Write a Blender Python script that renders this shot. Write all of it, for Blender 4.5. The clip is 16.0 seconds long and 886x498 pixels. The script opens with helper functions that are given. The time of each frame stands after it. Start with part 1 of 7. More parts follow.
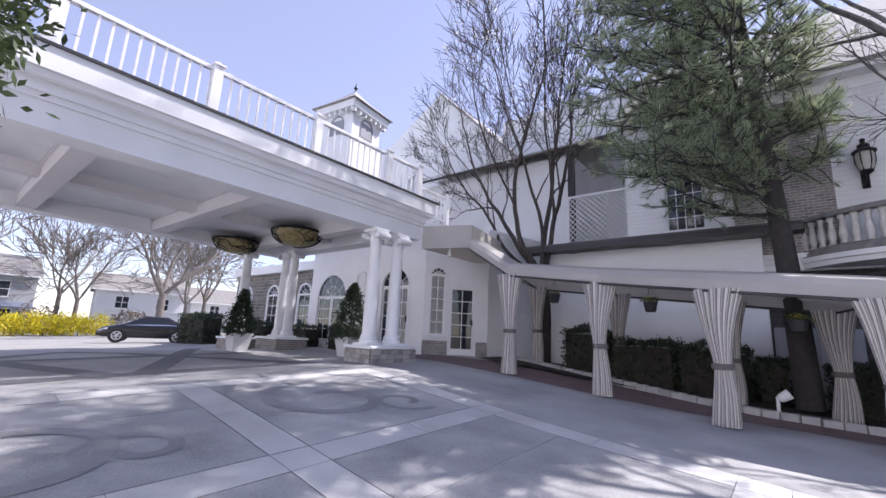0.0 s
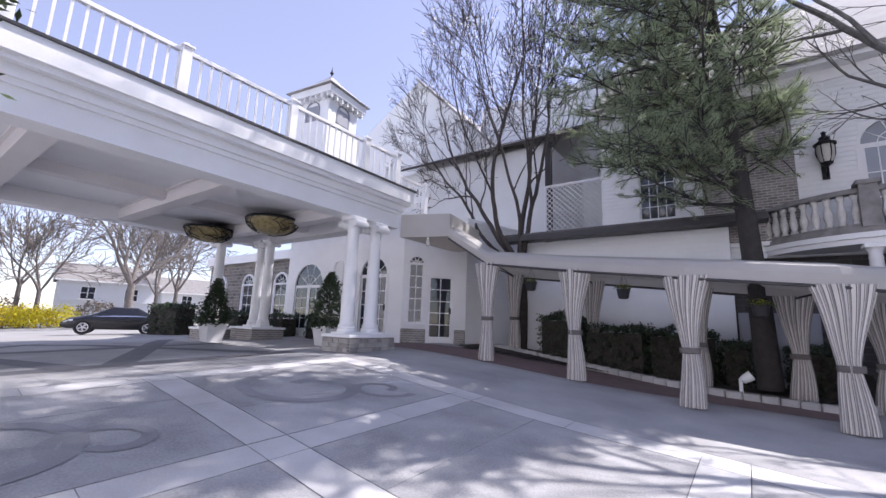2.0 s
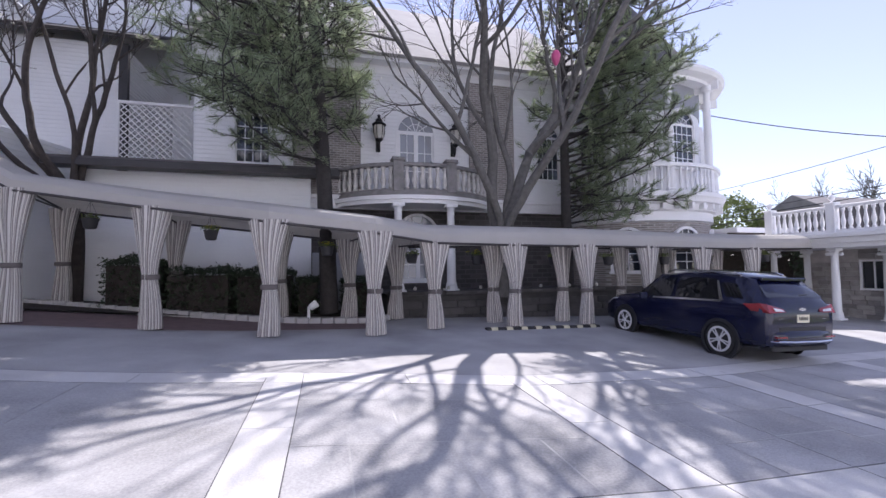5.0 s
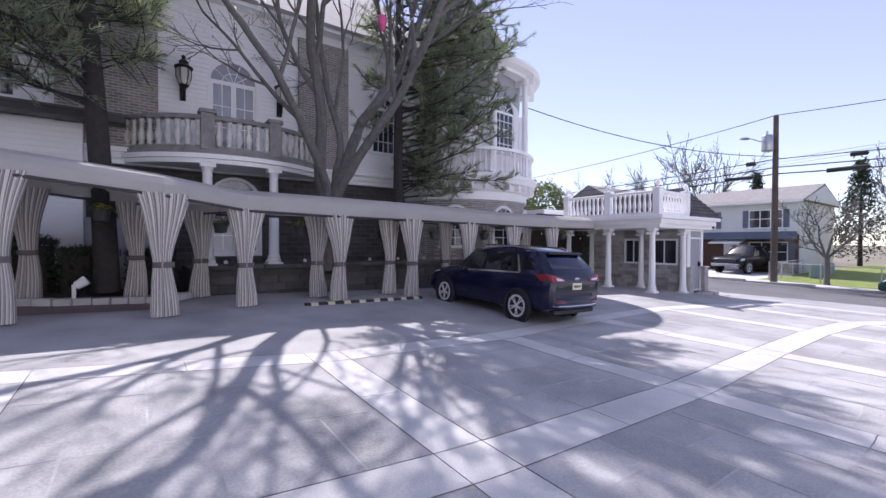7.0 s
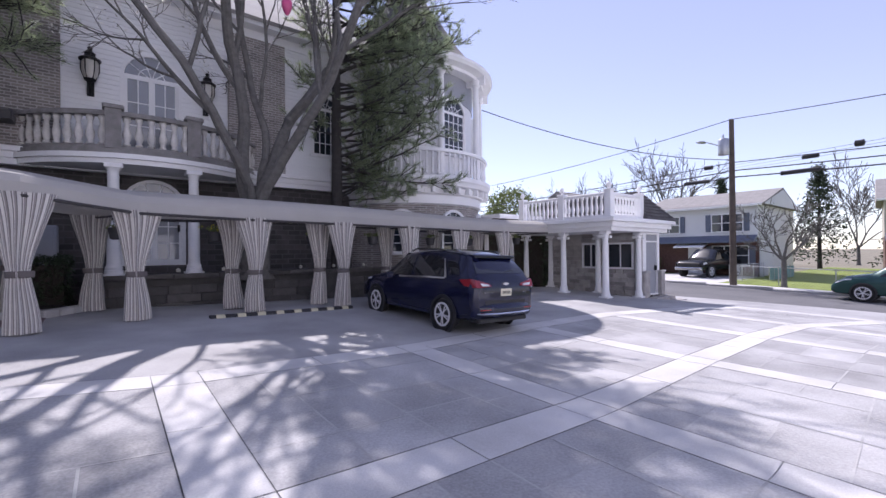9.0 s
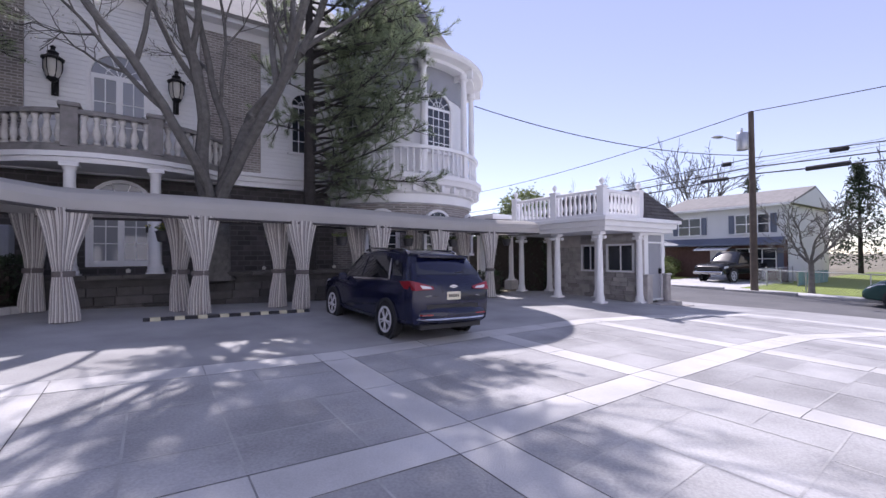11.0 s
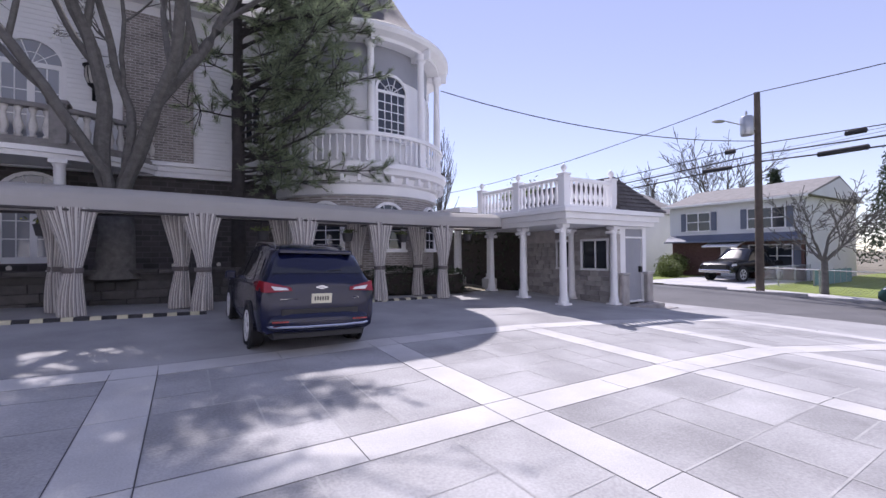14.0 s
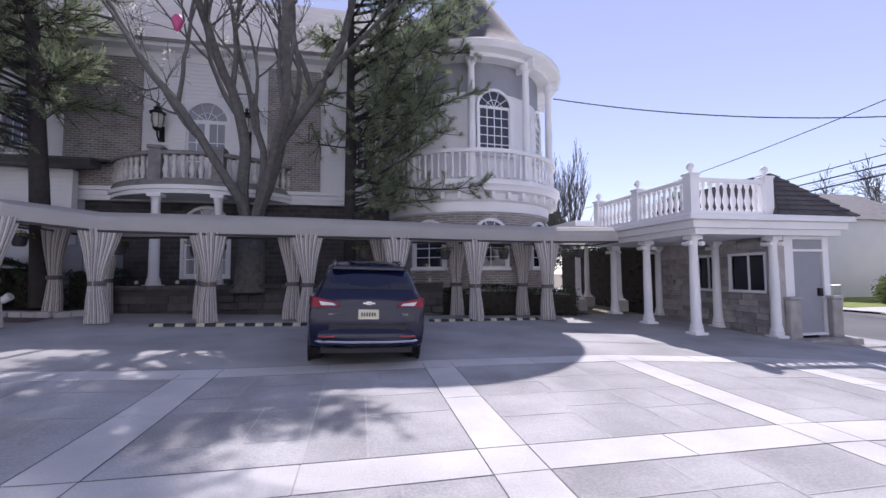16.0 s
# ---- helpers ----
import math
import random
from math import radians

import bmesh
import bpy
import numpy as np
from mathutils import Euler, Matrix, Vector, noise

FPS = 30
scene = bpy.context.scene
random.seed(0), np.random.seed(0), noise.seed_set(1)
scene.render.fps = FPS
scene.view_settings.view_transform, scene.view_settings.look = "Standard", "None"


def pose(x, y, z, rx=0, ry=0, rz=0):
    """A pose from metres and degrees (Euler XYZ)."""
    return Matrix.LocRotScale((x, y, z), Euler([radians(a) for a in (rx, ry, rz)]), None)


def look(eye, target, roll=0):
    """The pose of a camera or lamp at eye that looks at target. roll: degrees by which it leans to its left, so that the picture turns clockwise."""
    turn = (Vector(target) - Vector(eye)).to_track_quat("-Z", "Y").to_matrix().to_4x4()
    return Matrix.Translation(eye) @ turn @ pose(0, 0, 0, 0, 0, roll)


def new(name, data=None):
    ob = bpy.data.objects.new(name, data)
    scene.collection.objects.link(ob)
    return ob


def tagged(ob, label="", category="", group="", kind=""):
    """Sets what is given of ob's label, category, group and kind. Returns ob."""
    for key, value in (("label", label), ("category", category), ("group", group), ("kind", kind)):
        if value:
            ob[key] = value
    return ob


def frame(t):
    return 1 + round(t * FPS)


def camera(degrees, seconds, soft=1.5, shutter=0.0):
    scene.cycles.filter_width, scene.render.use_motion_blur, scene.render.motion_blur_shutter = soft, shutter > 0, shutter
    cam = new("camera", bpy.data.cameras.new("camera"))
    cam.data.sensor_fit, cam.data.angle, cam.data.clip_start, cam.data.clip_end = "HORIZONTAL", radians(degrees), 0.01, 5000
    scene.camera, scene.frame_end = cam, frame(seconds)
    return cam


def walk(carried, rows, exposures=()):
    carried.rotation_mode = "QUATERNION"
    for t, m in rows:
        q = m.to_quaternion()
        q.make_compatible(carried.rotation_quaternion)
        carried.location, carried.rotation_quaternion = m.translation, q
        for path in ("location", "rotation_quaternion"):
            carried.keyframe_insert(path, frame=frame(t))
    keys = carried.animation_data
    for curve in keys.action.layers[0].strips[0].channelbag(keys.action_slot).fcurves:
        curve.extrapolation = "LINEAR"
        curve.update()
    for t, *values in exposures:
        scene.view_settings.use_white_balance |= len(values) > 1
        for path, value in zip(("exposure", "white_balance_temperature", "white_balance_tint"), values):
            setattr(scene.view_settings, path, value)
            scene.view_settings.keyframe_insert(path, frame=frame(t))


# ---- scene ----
cam = camera(93.1, 16.0)
PATH = [
    (0, (0.092, 0.044, 1.493), (-1.148, 1.563, 1.888), 2.7),
    (0.5, (0.067, 0.053, 1.494), (-1.387, 1.371, 1.88), 3.4),
    (1, (0.067, 0.055, 1.495), (-1.421, 1.338, 1.873), 3.7),
    (1.5, (0.071, 0.052, 1.494), (-1.328, 1.432, 1.865), 3.0),
    (2, (0.105, 0.038, 1.488), (-1.058, 1.628, 1.834), 2.1),
    (2.5, (0.132, 0.011, 1.477), (-0.64, 1.831, 1.783), 1.1),
    (3, (0.168, 0.001, 1.469), (-0.244, 1.941, 1.725), 0.4),
    (3.5, (0.191, 0.008, 1.458), (0.145, 1.997, 1.66), -0.1),
    (3.7, (0.136, -0.053, 1.476), (0.218, 1.937, 1.656), -0.2),
    (5.8, (0.518, -0.075, 1.463), (1.275, 1.776, 1.506), -0.8),
    (6, (0.57, -0.044, 1.452), (1.409, 1.772, 1.477), -0.7),
    (6.5, (0.665, -0.021, 1.473), (1.713, 1.682, 1.456), -0.2),
    (7, (0.919, -0.067, 1.437), (2.09, 1.554, 1.406), 0.2),
    (7.5, (1.27, -0.114, 1.395), (2.5, 1.462, 1.377), 0.2),
    (8, (1.578, -0.112, 1.373), (2.837, 1.441, 1.37), 0.1),
    (8.5, (1.944, -0.192, 1.325), (3.199, 1.365, 1.334), -0.3),
    (9, (2.327, -0.227, 1.327), (3.568, 1.341, 1.338), -0.5),
    (11.5, (4.404, -0.585, 1.191), (5.52, 1.074, 1.221), -0.2),
    (12, (4.821, -0.588, 1.177), (5.917, 1.085, 1.191), 0.2),
    (12.5, (5.252, -0.677, 1.184), (6.323, 1.011, 1.188), 0.3),
    (13, (5.731, -0.646, 1.16), (6.786, 1.053, 1.167), 0.1),
    (13.5, (6.193, -0.78, 1.179), (7.239, 0.925, 1.191), -0.2),
    (14, (6.61, -0.791, 1.164), (7.66, 0.912, 1.186), -0.5),
    (14.5, (7.067, -0.81, 1.168), (8.106, 0.898, 1.201), -0.7),
    (15, (7.486, -0.921, 1.163), (8.438, 0.837, 1.214), -0.7),
    (15.5, (7.946, -0.873, 1.146), (8.688, 0.983, 1.222), -0.6),
    (16, (8.188, -0.88, 1.107), (8.579, 1.078, 1.226), -0.4),
]
walk(cam, [(t, look(eye, target, roll)) for t, eye, target, roll in PATH],
     exposures=((0.0, 0.97, 6350, 19), (3.5, 1.0, 6350, 19), (6.0, 0.82, 6300, 21), (9.0, 0.68, 6250, 23), (11.5, 0.6, 6250, 23), (16.0, 0.5, 6250, 23)))

# ---- light ----
SUN_TO = Vector((0.42, 0.907, 0)).normalized()
SUN_EL = radians(50)
world = bpy.data.worlds.new("sky")
scene.world = world
world.use_nodes = True
wn = world.node_tree
sky = wn.nodes.new("ShaderNodeTexSky")
sky.sky_type = 'NISHITA'
sky.sun_disc = False
sky.sun_elevation = SUN_EL
sky.sun_rotation = math.atan2(SUN_TO.x, SUN_TO.y)
sky.air_density = 1.0
sky.dust_density = 0.0
sky.ozone_density = 1.5
bg = wn.nodes["Background"]
bg.inputs["Strength"].default_value = 0.142
pale = wn.nodes.new("ShaderNodeHueSaturation")
pale.inputs["Saturation"].default_value = 0.8
pale.inputs["Hue"].default_value = 0.516
wn.links.new(sky.outputs[0], pale.inputs["Color"])
haze = wn.nodes.new("ShaderNodeMixRGB")
haze.inputs["Fac"].default_value = 0.4
haze.inputs["Color2"].default_value = (2.0, 2.2, 3.0, 1)
wn.links.new(pale.outputs[0], haze.inputs["Color1"])
wn.links.new(haze.outputs[0], bg.inputs["Color"])
sun_data = bpy.data.lights.new("sun", 'SUN')
sun_data.energy = 3.9
sun_data.angle = radians(0.6)
sun_data.color = (1.0, 0.965, 0.915)
sun_ob = new("sun", sun_data)
sun_ob.matrix_world = look(Vector((0, 0, 40)) + SUN_TO * 30, Vector((0, 0, 40)) + SUN_TO * 30 - (SUN_TO * math.cos(SUN_EL) + Vector((0, 0, math.sin(SUN_EL)))))

# ---- materials ----
def material(name, color, rough=0.7, metal=0.0, vary=0.12, scale=3.0, fine=40.0, bump=0.15, spec=0.5, color2=None, each=0.0):
    """A surface with broad and fine variation of tone and fine relief. each: variation from piece to piece."""
    m = bpy.data.materials.new(name)
    m.use_nodes = True
    nt = m.node_tree
    b = nt.nodes["Principled BSDF"]
    b.inputs["Roughness"].default_value = rough
    b.inputs["Metallic"].default_value = metal
    b.inputs["Specular IOR Level"].default_value = spec
    tc = nt.nodes.new("ShaderNodeTexCoord")
    n1 = nt.nodes.new("ShaderNodeTexNoise")
    n1.inputs["Scale"].default_value = scale
    n1.inputs["Detail"].default_value = 5
    n2 = nt.nodes.new("ShaderNodeTexNoise")
    n2.inputs["Scale"].default_value = fine
    n2.inputs["Detail"].default_value = 3
    geo = nt.nodes.new("ShaderNodeNewGeometry")
    for n in (n1, n2):
        nt.links.new(geo.outputs["Position"], n.inputs["Vector"])
    mix = nt.nodes.new("ShaderNodeMath")
    mix.operation = 'MULTIPLY_ADD'
    nt.links.new(n1.outputs["Fac"], mix.inputs[0])
    mix.inputs[1].default_value = 0.65
    half = nt.nodes.new("ShaderNodeMath")
    half.operation = 'MULTIPLY'
    nt.links.new(n2.outputs["Fac"], half.inputs[0])
    half.inputs[1].default_value = 0.35
    nt.links.new(half.outputs[0], mix.inputs[2])
    ramp = nt.nodes.new("ShaderNodeValToRGB")
    c = Vector(color)
    d = Vector(color2) if color2 else c * (1 + vary)
    lo = c * (1 - vary) if not color2 else c
    ramp.color_ramp.elements[0].position, ramp.color_ramp.elements[1].position = 0.32, 0.68
    ramp.color_ramp.elements[0].color = (*lo, 1)
    ramp.color_ramp.elements[1].color = (*[min(v, 0.92) for v in d], 1)
    nt.links.new(mix.outputs[0], ramp.inputs[0])
    out = ramp.outputs[0]
    if each:
        info = nt.nodes.new("ShaderNodeObjectInfo")
        mr = nt.nodes.new("ShaderNodeMapRange")
        mr.inputs["To Min"].default_value, mr.inputs["To Max"].default_value = 1 - each, 1 + each
        nt.links.new(info.outputs["Random"], mr.inputs["Value"])
        isl = nt.nodes.new("ShaderNodeMapRange")
        isl.inputs["To Min"].default_value, isl.inputs["To Max"].default_value = 1 - each, 1 + each
        nt.links.new(geo.outputs["Random Per Island"], isl.inputs["Value"])
        mm = nt.nodes.new("ShaderNodeMath")
        mm.operation = 'MULTIPLY'
        nt.links.new(mr.outputs[0], mm.inputs[0])
        nt.links.new(isl.outputs[0], mm.inputs[1])
        hsv = nt.nodes.new("ShaderNodeHueSaturation")
        nt.links.new(out, hsv.inputs["Color"])
        nt.links.new(mm.outputs[0], hsv.inputs["Value"])
        out = hsv.outputs[0]
    nt.links.new(out, b.inputs["Base Color"])
    if bump:
        bp = nt.nodes.new("ShaderNodeBump")
        bp.inputs["Strength"].default_value = bump
        bp.inputs["Distance"].default_value = 0.01
        nt.links.new(n2.outputs["Fac"], bp.inputs["Height"])
        nt.links.new(bp.outputs[0], b.inputs["Normal"])
    return m


def glass_material(name, tint, rough=0.03):
    """A dark window pane that mirrors the sky."""
    m = bpy.data.materials.new(name)
    m.use_nodes = True
    b = m.node_tree.nodes["Principled BSDF"]
    b.inputs["Base Color"].default_value = (*tint, 1)
    b.inputs["Roughness"].default_value = rough
    b.inputs["Specular IOR Level"].default_value = 0.8
    return m


WHITE = material("white_paint", (0.83, 0.83, 0.835), 0.55, vary=0.05, scale=1.5, bump=0.05)
SIDING = material("white_siding", (0.83, 0.835, 0.84), 0.6, vary=0.06, scale=0.8, bump=0.06)
GREYPAINT = material("grey_paint", (0.30, 0.31, 0.34), 0.55, vary=0.06, bump=0.05)
CREAM = material("weathered_stone_paint", (0.60, 0.58, 0.55), 0.75, vary=0.2, scale=6, bump=0.2)
SOFFIT = material("soffit_paint", (0.74, 0.71, 0.71), 0.6, vary=0.05, scale=0.7, bump=0.04)
BRICKPLAIN = material("brick_face", (0.23, 0.17, 0.15), 0.85, vary=0.25, scale=5, fine=80, bump=0.3, each=0.22)
WEATHERED = material("weathered_dark_stone", (0.23, 0.22, 0.215), 0.85, vary=0.3, scale=5, fine=60, bump=0.35)
STONE = material("field_stone", (0.33, 0.31, 0.295), 0.88, vary=0.25, scale=4, fine=50, bump=0.4, each=0.28)
# Field stone darkened: the deep shade behind the curtains is in this colour.
SHADESTONE = material("shaded_terrace_stone", (0.07, 0.066, 0.064), 0.9, vary=0.3, scale=4, fine=50, bump=0.4, each=0.3)
MORTAR = material("mortar", (0.30, 0.28, 0.26), 0.95, vary=0.12, bump=0.2)
DRIVE = material("stamped_concrete", (0.33, 0.33, 0.335), 0.8, vary=0.28, scale=0.9, fine=60, bump=0.25)
BAND = material("pale_concrete", (0.50, 0.497, 0.495), 0.82, vary=0.2, scale=1.2, fine=70, bump=0.25)
SLABTOP = material("stamped_slab", (0.33, 0.33, 0.335), 0.8, vary=0.33, scale=1.1, fine=45, bump=0.35, each=0.1)
DARKBAND = material("dark_stained_concrete", (0.13, 0.13, 0.145), 0.75, vary=0.2, scale=1.5, fine=60, bump=0.2)
JOINT = material("joint_line", (0.085, 0.085, 0.09), 0.9, vary=0.2)
SWIRL = material("stained_swirl", (0.25, 0.25, 0.262), 0.78, vary=0.25, scale=1.5, fine=60, bump=0.2)
PALEJOINT = material("pale_joint", (0.38, 0.38, 0.38), 0.9, vary=0.2)
PAVER = material("brick_paver", (0.17, 0.12, 0.12), 0.85, vary=0.2, scale=5, bump=0.3)
ASPHALT = material("asphalt", (0.12, 0.12, 0.125), 0.9, vary=0.2, scale=0.7, fine=90, bump=0.3)
PALEROAD = material("worn_pale_asphalt", (0.29, 0.285, 0.275), 0.9, vary=0.15, scale=0.7, fine=90, bump=0.25)
KERBSTONE = material("kerb_stone", (0.42, 0.41, 0.40), 0.85, vary=0.15, bump=0.25, each=0.12)
GRASS = material("lawn", (0.19, 0.24, 0.05), 0.95, vary=0.3, scale=2, fine=60, bump=0.6)
EARTH = material("winter_ground", (0.20, 0.18, 0.13), 0.95, vary=0.3, scale=0.5, fine=30, bump=0.5)
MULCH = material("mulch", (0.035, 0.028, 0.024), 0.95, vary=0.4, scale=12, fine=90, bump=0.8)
FABRIC = material("canopy_fabric", (0.60, 0.585, 0.56), 0.85, vary=0.07, scale=2, fine=150, bump=0.1)
FABRICDARK = material("dark_canopy_frame", (0.05, 0.045, 0.045), 0.6)
BARK = material("bark", (0.125, 0.12, 0.112), 0.95, vary=0.35, scale=8, fine=60, bump=0.8)
PALEBARK = material("pale_bark", (0.17, 0.15, 0.135), 0.95, vary=0.3, scale=6, fine=50, bump=0.6)
DARKBARK = material("dark_bark", (0.06, 0.05, 0.045), 0.95, vary=0.35, scale=8, fine=60, bump=0.8)
PINEBARK = material("pine_bark", (0.04, 0.036, 0.034), 0.95, vary=0.35, scale=8, fine=60, bump=0.8)
ROOF = material("roof_shingle", (0.36, 0.35, 0.345), 0.9, vary=0.12, scale=1.5, fine=40, bump=0.3, each=0.12)
SLATE = material("dark_shingle", (0.085, 0.08, 0.082), 0.85, vary=0.25, scale=3, fine=40, bump=0.35, each=0.25)
DARKTRIM = material("dark_trim", (0.035, 0.033, 0.035), 0.5, vary=0.2)
IRON = material("black_iron", (0.02, 0.02, 0.022), 0.45, metal=0.6, vary=0.2)
WOOD = material("pole_wood", (0.10, 0.08, 0.065), 0.9, vary=0.3, scale=3, bump=0.5)
GALV = material("galvanised_metal", (0.45, 0.46, 0.47), 0.4, metal=0.8, vary=0.1)
TERRACOTTA = material("plant_pot", (0.05, 0.05, 0.055), 0.6)
PALEPOT = material("pale_planter", (0.62, 0.62, 0.63), 0.7, vary=0.1)


def brick_material(name, c1, c2, mortar, bw, bh, gap, soft=0.1):
    """Far masonry: courses laid in world size over an upright wall."""
    m = bpy.data.materials.new(name)
    m.use_nodes = True
    nt = m.node_tree
    b = nt.nodes["Principled BSDF"]
    b.inputs["Roughness"].default_value = 0.88
    geo = nt.nodes.new("ShaderNodeNewGeometry")
    sep = nt.nodes.new("ShaderNodeSeparateXYZ")
    nt.links.new(geo.outputs["Position"], sep.inputs[0])
    add = nt.nodes.new("ShaderNodeMath")
    nt.links.new(sep.outputs[0], add.inputs[0])
    nt.links.new(sep.outputs[1], add.inputs[1])
    com = nt.nodes.new("ShaderNodeCombineXYZ")
    nt.links.new(add.outputs[0], com.inputs[0])
    nt.links.new(sep.outputs[2], com.inputs[1])
    tex = nt.nodes.new("ShaderNodeTexBrick")
    nt.links.new(com.outputs[0], tex.inputs["Vector"])
    for k, v in (("Color1", (*c1, 1)), ("Color2", (*c2, 1)), ("Mortar", (*mortar, 1)), ("Scale", 1.0), ("Mortar Size", gap), ("Mortar Smooth", soft), ("Bias", 0.0), ("Brick Width", bw), ("Row Height", bh)):
        tex.inputs[k].default_value = v
    nz = nt.nodes.new("ShaderNodeTexNoise")
    nz.inputs["Scale"].default_value = 2.5
    nz.inputs["Detail"].default_value = 6
    nt.links.new(geo.outputs["Position"], nz.inputs["Vector"])
    mr = nt.nodes.new("ShaderNodeMapRange")
    mr.inputs["To Min"].default_value, mr.inputs["To Max"].default_value = 0.55, 1.45
    nt.links.new(nz.outputs["Fac"], mr.inputs["Value"])
    hsv = nt.nodes.new("ShaderNodeHueSaturation")
    nt.links.new(tex.outputs["Color"], hsv.inputs["Color"])
    nt.links.new(mr.outputs[0], hsv.inputs["Value"])
    nt.links.new(hsv.outputs[0], b.inputs["Base Color"])
    bp = nt.nodes.new("ShaderNodeBump")
    bp.inputs["Strength"].default_value = 0.6
    bp.inputs["Distance"].default_value = 0.02
    bp.invert = True
    nt.links.new(tex.outputs["Fac"], bp.inputs["Height"])
    nt.links.new(bp.outputs[0], b.inputs["Normal"])
    return m


BRICK = brick_material("brown_brickwork", (0.31, 0.275, 0.255), (0.19, 0.172, 0.162), (0.44, 0.42, 0.4), 0.22, 0.075, 0.012)
# Dark stone, lowered further so its colour holds the shade below the canopy.
SHADEBRICK = brick_material("dark_shaded_ground_stone", (0.09, 0.08, 0.078), (0.05, 0.046, 0.045), (0.1, 0.095, 0.092), 0.4, 0.16, 0.016)
RUBBLE = brick_material("ivy_grown_stonework", (0.25, 0.22, 0.2), (0.13, 0.12, 0.11), (0.3, 0.28, 0.26), 0.45, 0.18, 0.02)
GLASS = glass_material("window_glass", (0.025, 0.03, 0.04))
CURTAINGLASS = glass_material("curtained_glass", (0.30, 0.31, 0.33), 0.06)
BLUECAR = material("dark_blue_car_paint", (0.006, 0.008, 0.032), 0.12, metal=0.0, vary=0.05, bump=0.0, spec=0.5)
BLACKCAR = material("black_car_paint", (0.012, 0.012, 0.014), 0.2, metal=0.3, vary=0.05, bump=0.0, spec=0.8)
GREENCAR = material("green_car_paint", (0.012, 0.06, 0.055), 0.25, metal=0.3, vary=0.05, bump=0.0, spec=0.8)
CARGLASS = glass_material("car_glass", (0.008, 0.009, 0.012), 0.02)
TYRE = material("tyre_rubber", (0.018, 0.018, 0.019), 0.85, vary=0.2)
CHROME = material("chrome", (0.75, 0.75, 0.77), 0.15, metal=1.0, vary=0.03, bump=0.0)
ALLOY = material("silver_alloy", (0.62, 0.62, 0.64), 0.35, vary=0.05, bump=0.0)
PLASTIC = material("black_plastic", (0.02, 0.02, 0.022), 0.6)
REDLENS = material("red_lens", (0.24, 0.01, 0.018), 0.12, vary=0.1, bump=0.0, spec=0.8)
CLEARLENS = material("clear_lens", (0.6, 0.6, 0.62), 0.1, vary=0.1, bump=0.0, spec=0.8)
PLATE = material("number_plate", (0.60, 0.57, 0.44), 0.5, vary=0.08)
YELLOW = material("yellow_paint", (0.62, 0.52, 0.18), 0.7, vary=0.15)
BLOCKPAINT = material("worn_yellow_paint", (0.50, 0.47, 0.33), 0.75, vary=0.2)
RUBBER = material("rubber_black", (0.025, 0.025, 0.027), 0.8)
PINK = material("pink_balloon_foil", (0.45, 0.06, 0.17), 0.3)
LAMPGLASS = material("frosted_lamp_glass", (0.55, 0.53, 0.48), 0.3, vary=0.1)
HOUSEWHITE = material("house_white_siding", (0.66, 0.67, 0.68), 0.7, vary=0.05, scale=1)
HOUSEBEIGE = material("house_beige_siding", (0.45, 0.42, 0.36), 0.75, vary=0.08, scale=1)
HOUSEGREY = material("house_grey_siding", (0.34, 0.36, 0.38), 0.75, vary=0.08, scale=1)
TEAL = material("faded_teal_paint", (0.16, 0.30, 0.31), 0.7, vary=0.15)
SHUTTER = material("blue_grey_shutter", (0.12, 0.14, 0.19), 0.6)
HOUSEBRICK = material("dark_red_brick", (0.13, 0.07, 0.06), 0.85, vary=0.3, scale=8)
HOUSEROOF = material("house_shingle", (0.24, 0.23, 0.22), 0.9, vary=0.2, scale=3)


def leaf_material(name, color, each=0.35, trans=0.35, rough=0.55):
    m = bpy.data.materials.new(name)
    m.use_nodes = True
    nt = m.node_tree
    b = nt.nodes["Principled BSDF"]
    b.inputs["Roughness"].default_value = rough
    geo = nt.nodes.new("ShaderNodeNewGeometry")
    mr = nt.nodes.new("ShaderNodeMapRange")
    mr.inputs["To Min"].default_value, mr.inputs["To Max"].default_value = 1 - each, 1 + each
    nt.links.new(geo.outputs["Random Per Island"], mr.inputs["Value"])
    hsv = nt.nodes.new("ShaderNodeHueSaturation")
    hsv.inputs["Color"].default_value = (*color, 1)
    nt.links.new(mr.outputs[0], hsv.inputs["Value"])
    nt.links.new(hsv.outputs[0], b.inputs["Base Color"])
    tr = nt.nodes.new("ShaderNodeBsdfTranslucent")
    nt.links.new(hsv.outputs[0], tr.inputs["Color"])
    mx = nt.nodes.new("ShaderNodeMixShader")
    mx.inputs[0].default_value = trans
    nt.links.new(b.outputs[0], mx.inputs[1])
    nt.links.new(tr.outputs[0], mx.inputs[2])
    nt.links.new(mx.outputs[0], nt.nodes["Material Output"].inputs[0])
    return m


def let_light_through(m, share):
    """Thin cloth: part of the light passes to the other side."""
    nt = m.node_tree
    b = nt.nodes["Principled BSDF"]
    tr = nt.nodes.new("ShaderNodeBsdfTranslucent")
    tr.inputs["Color"].default_value = (0.55, 0.52, 0.48, 1)
    mx = nt.nodes.new("ShaderNodeMixShader")
    mx.inputs[0].default_value = share
    nt.links.new(b.outputs[0], mx.inputs[1])
    nt.links.new(tr.outputs[0], mx.inputs[2])
    nt.links.new(mx.outputs[0], nt.nodes["Material Output"].inputs[0])


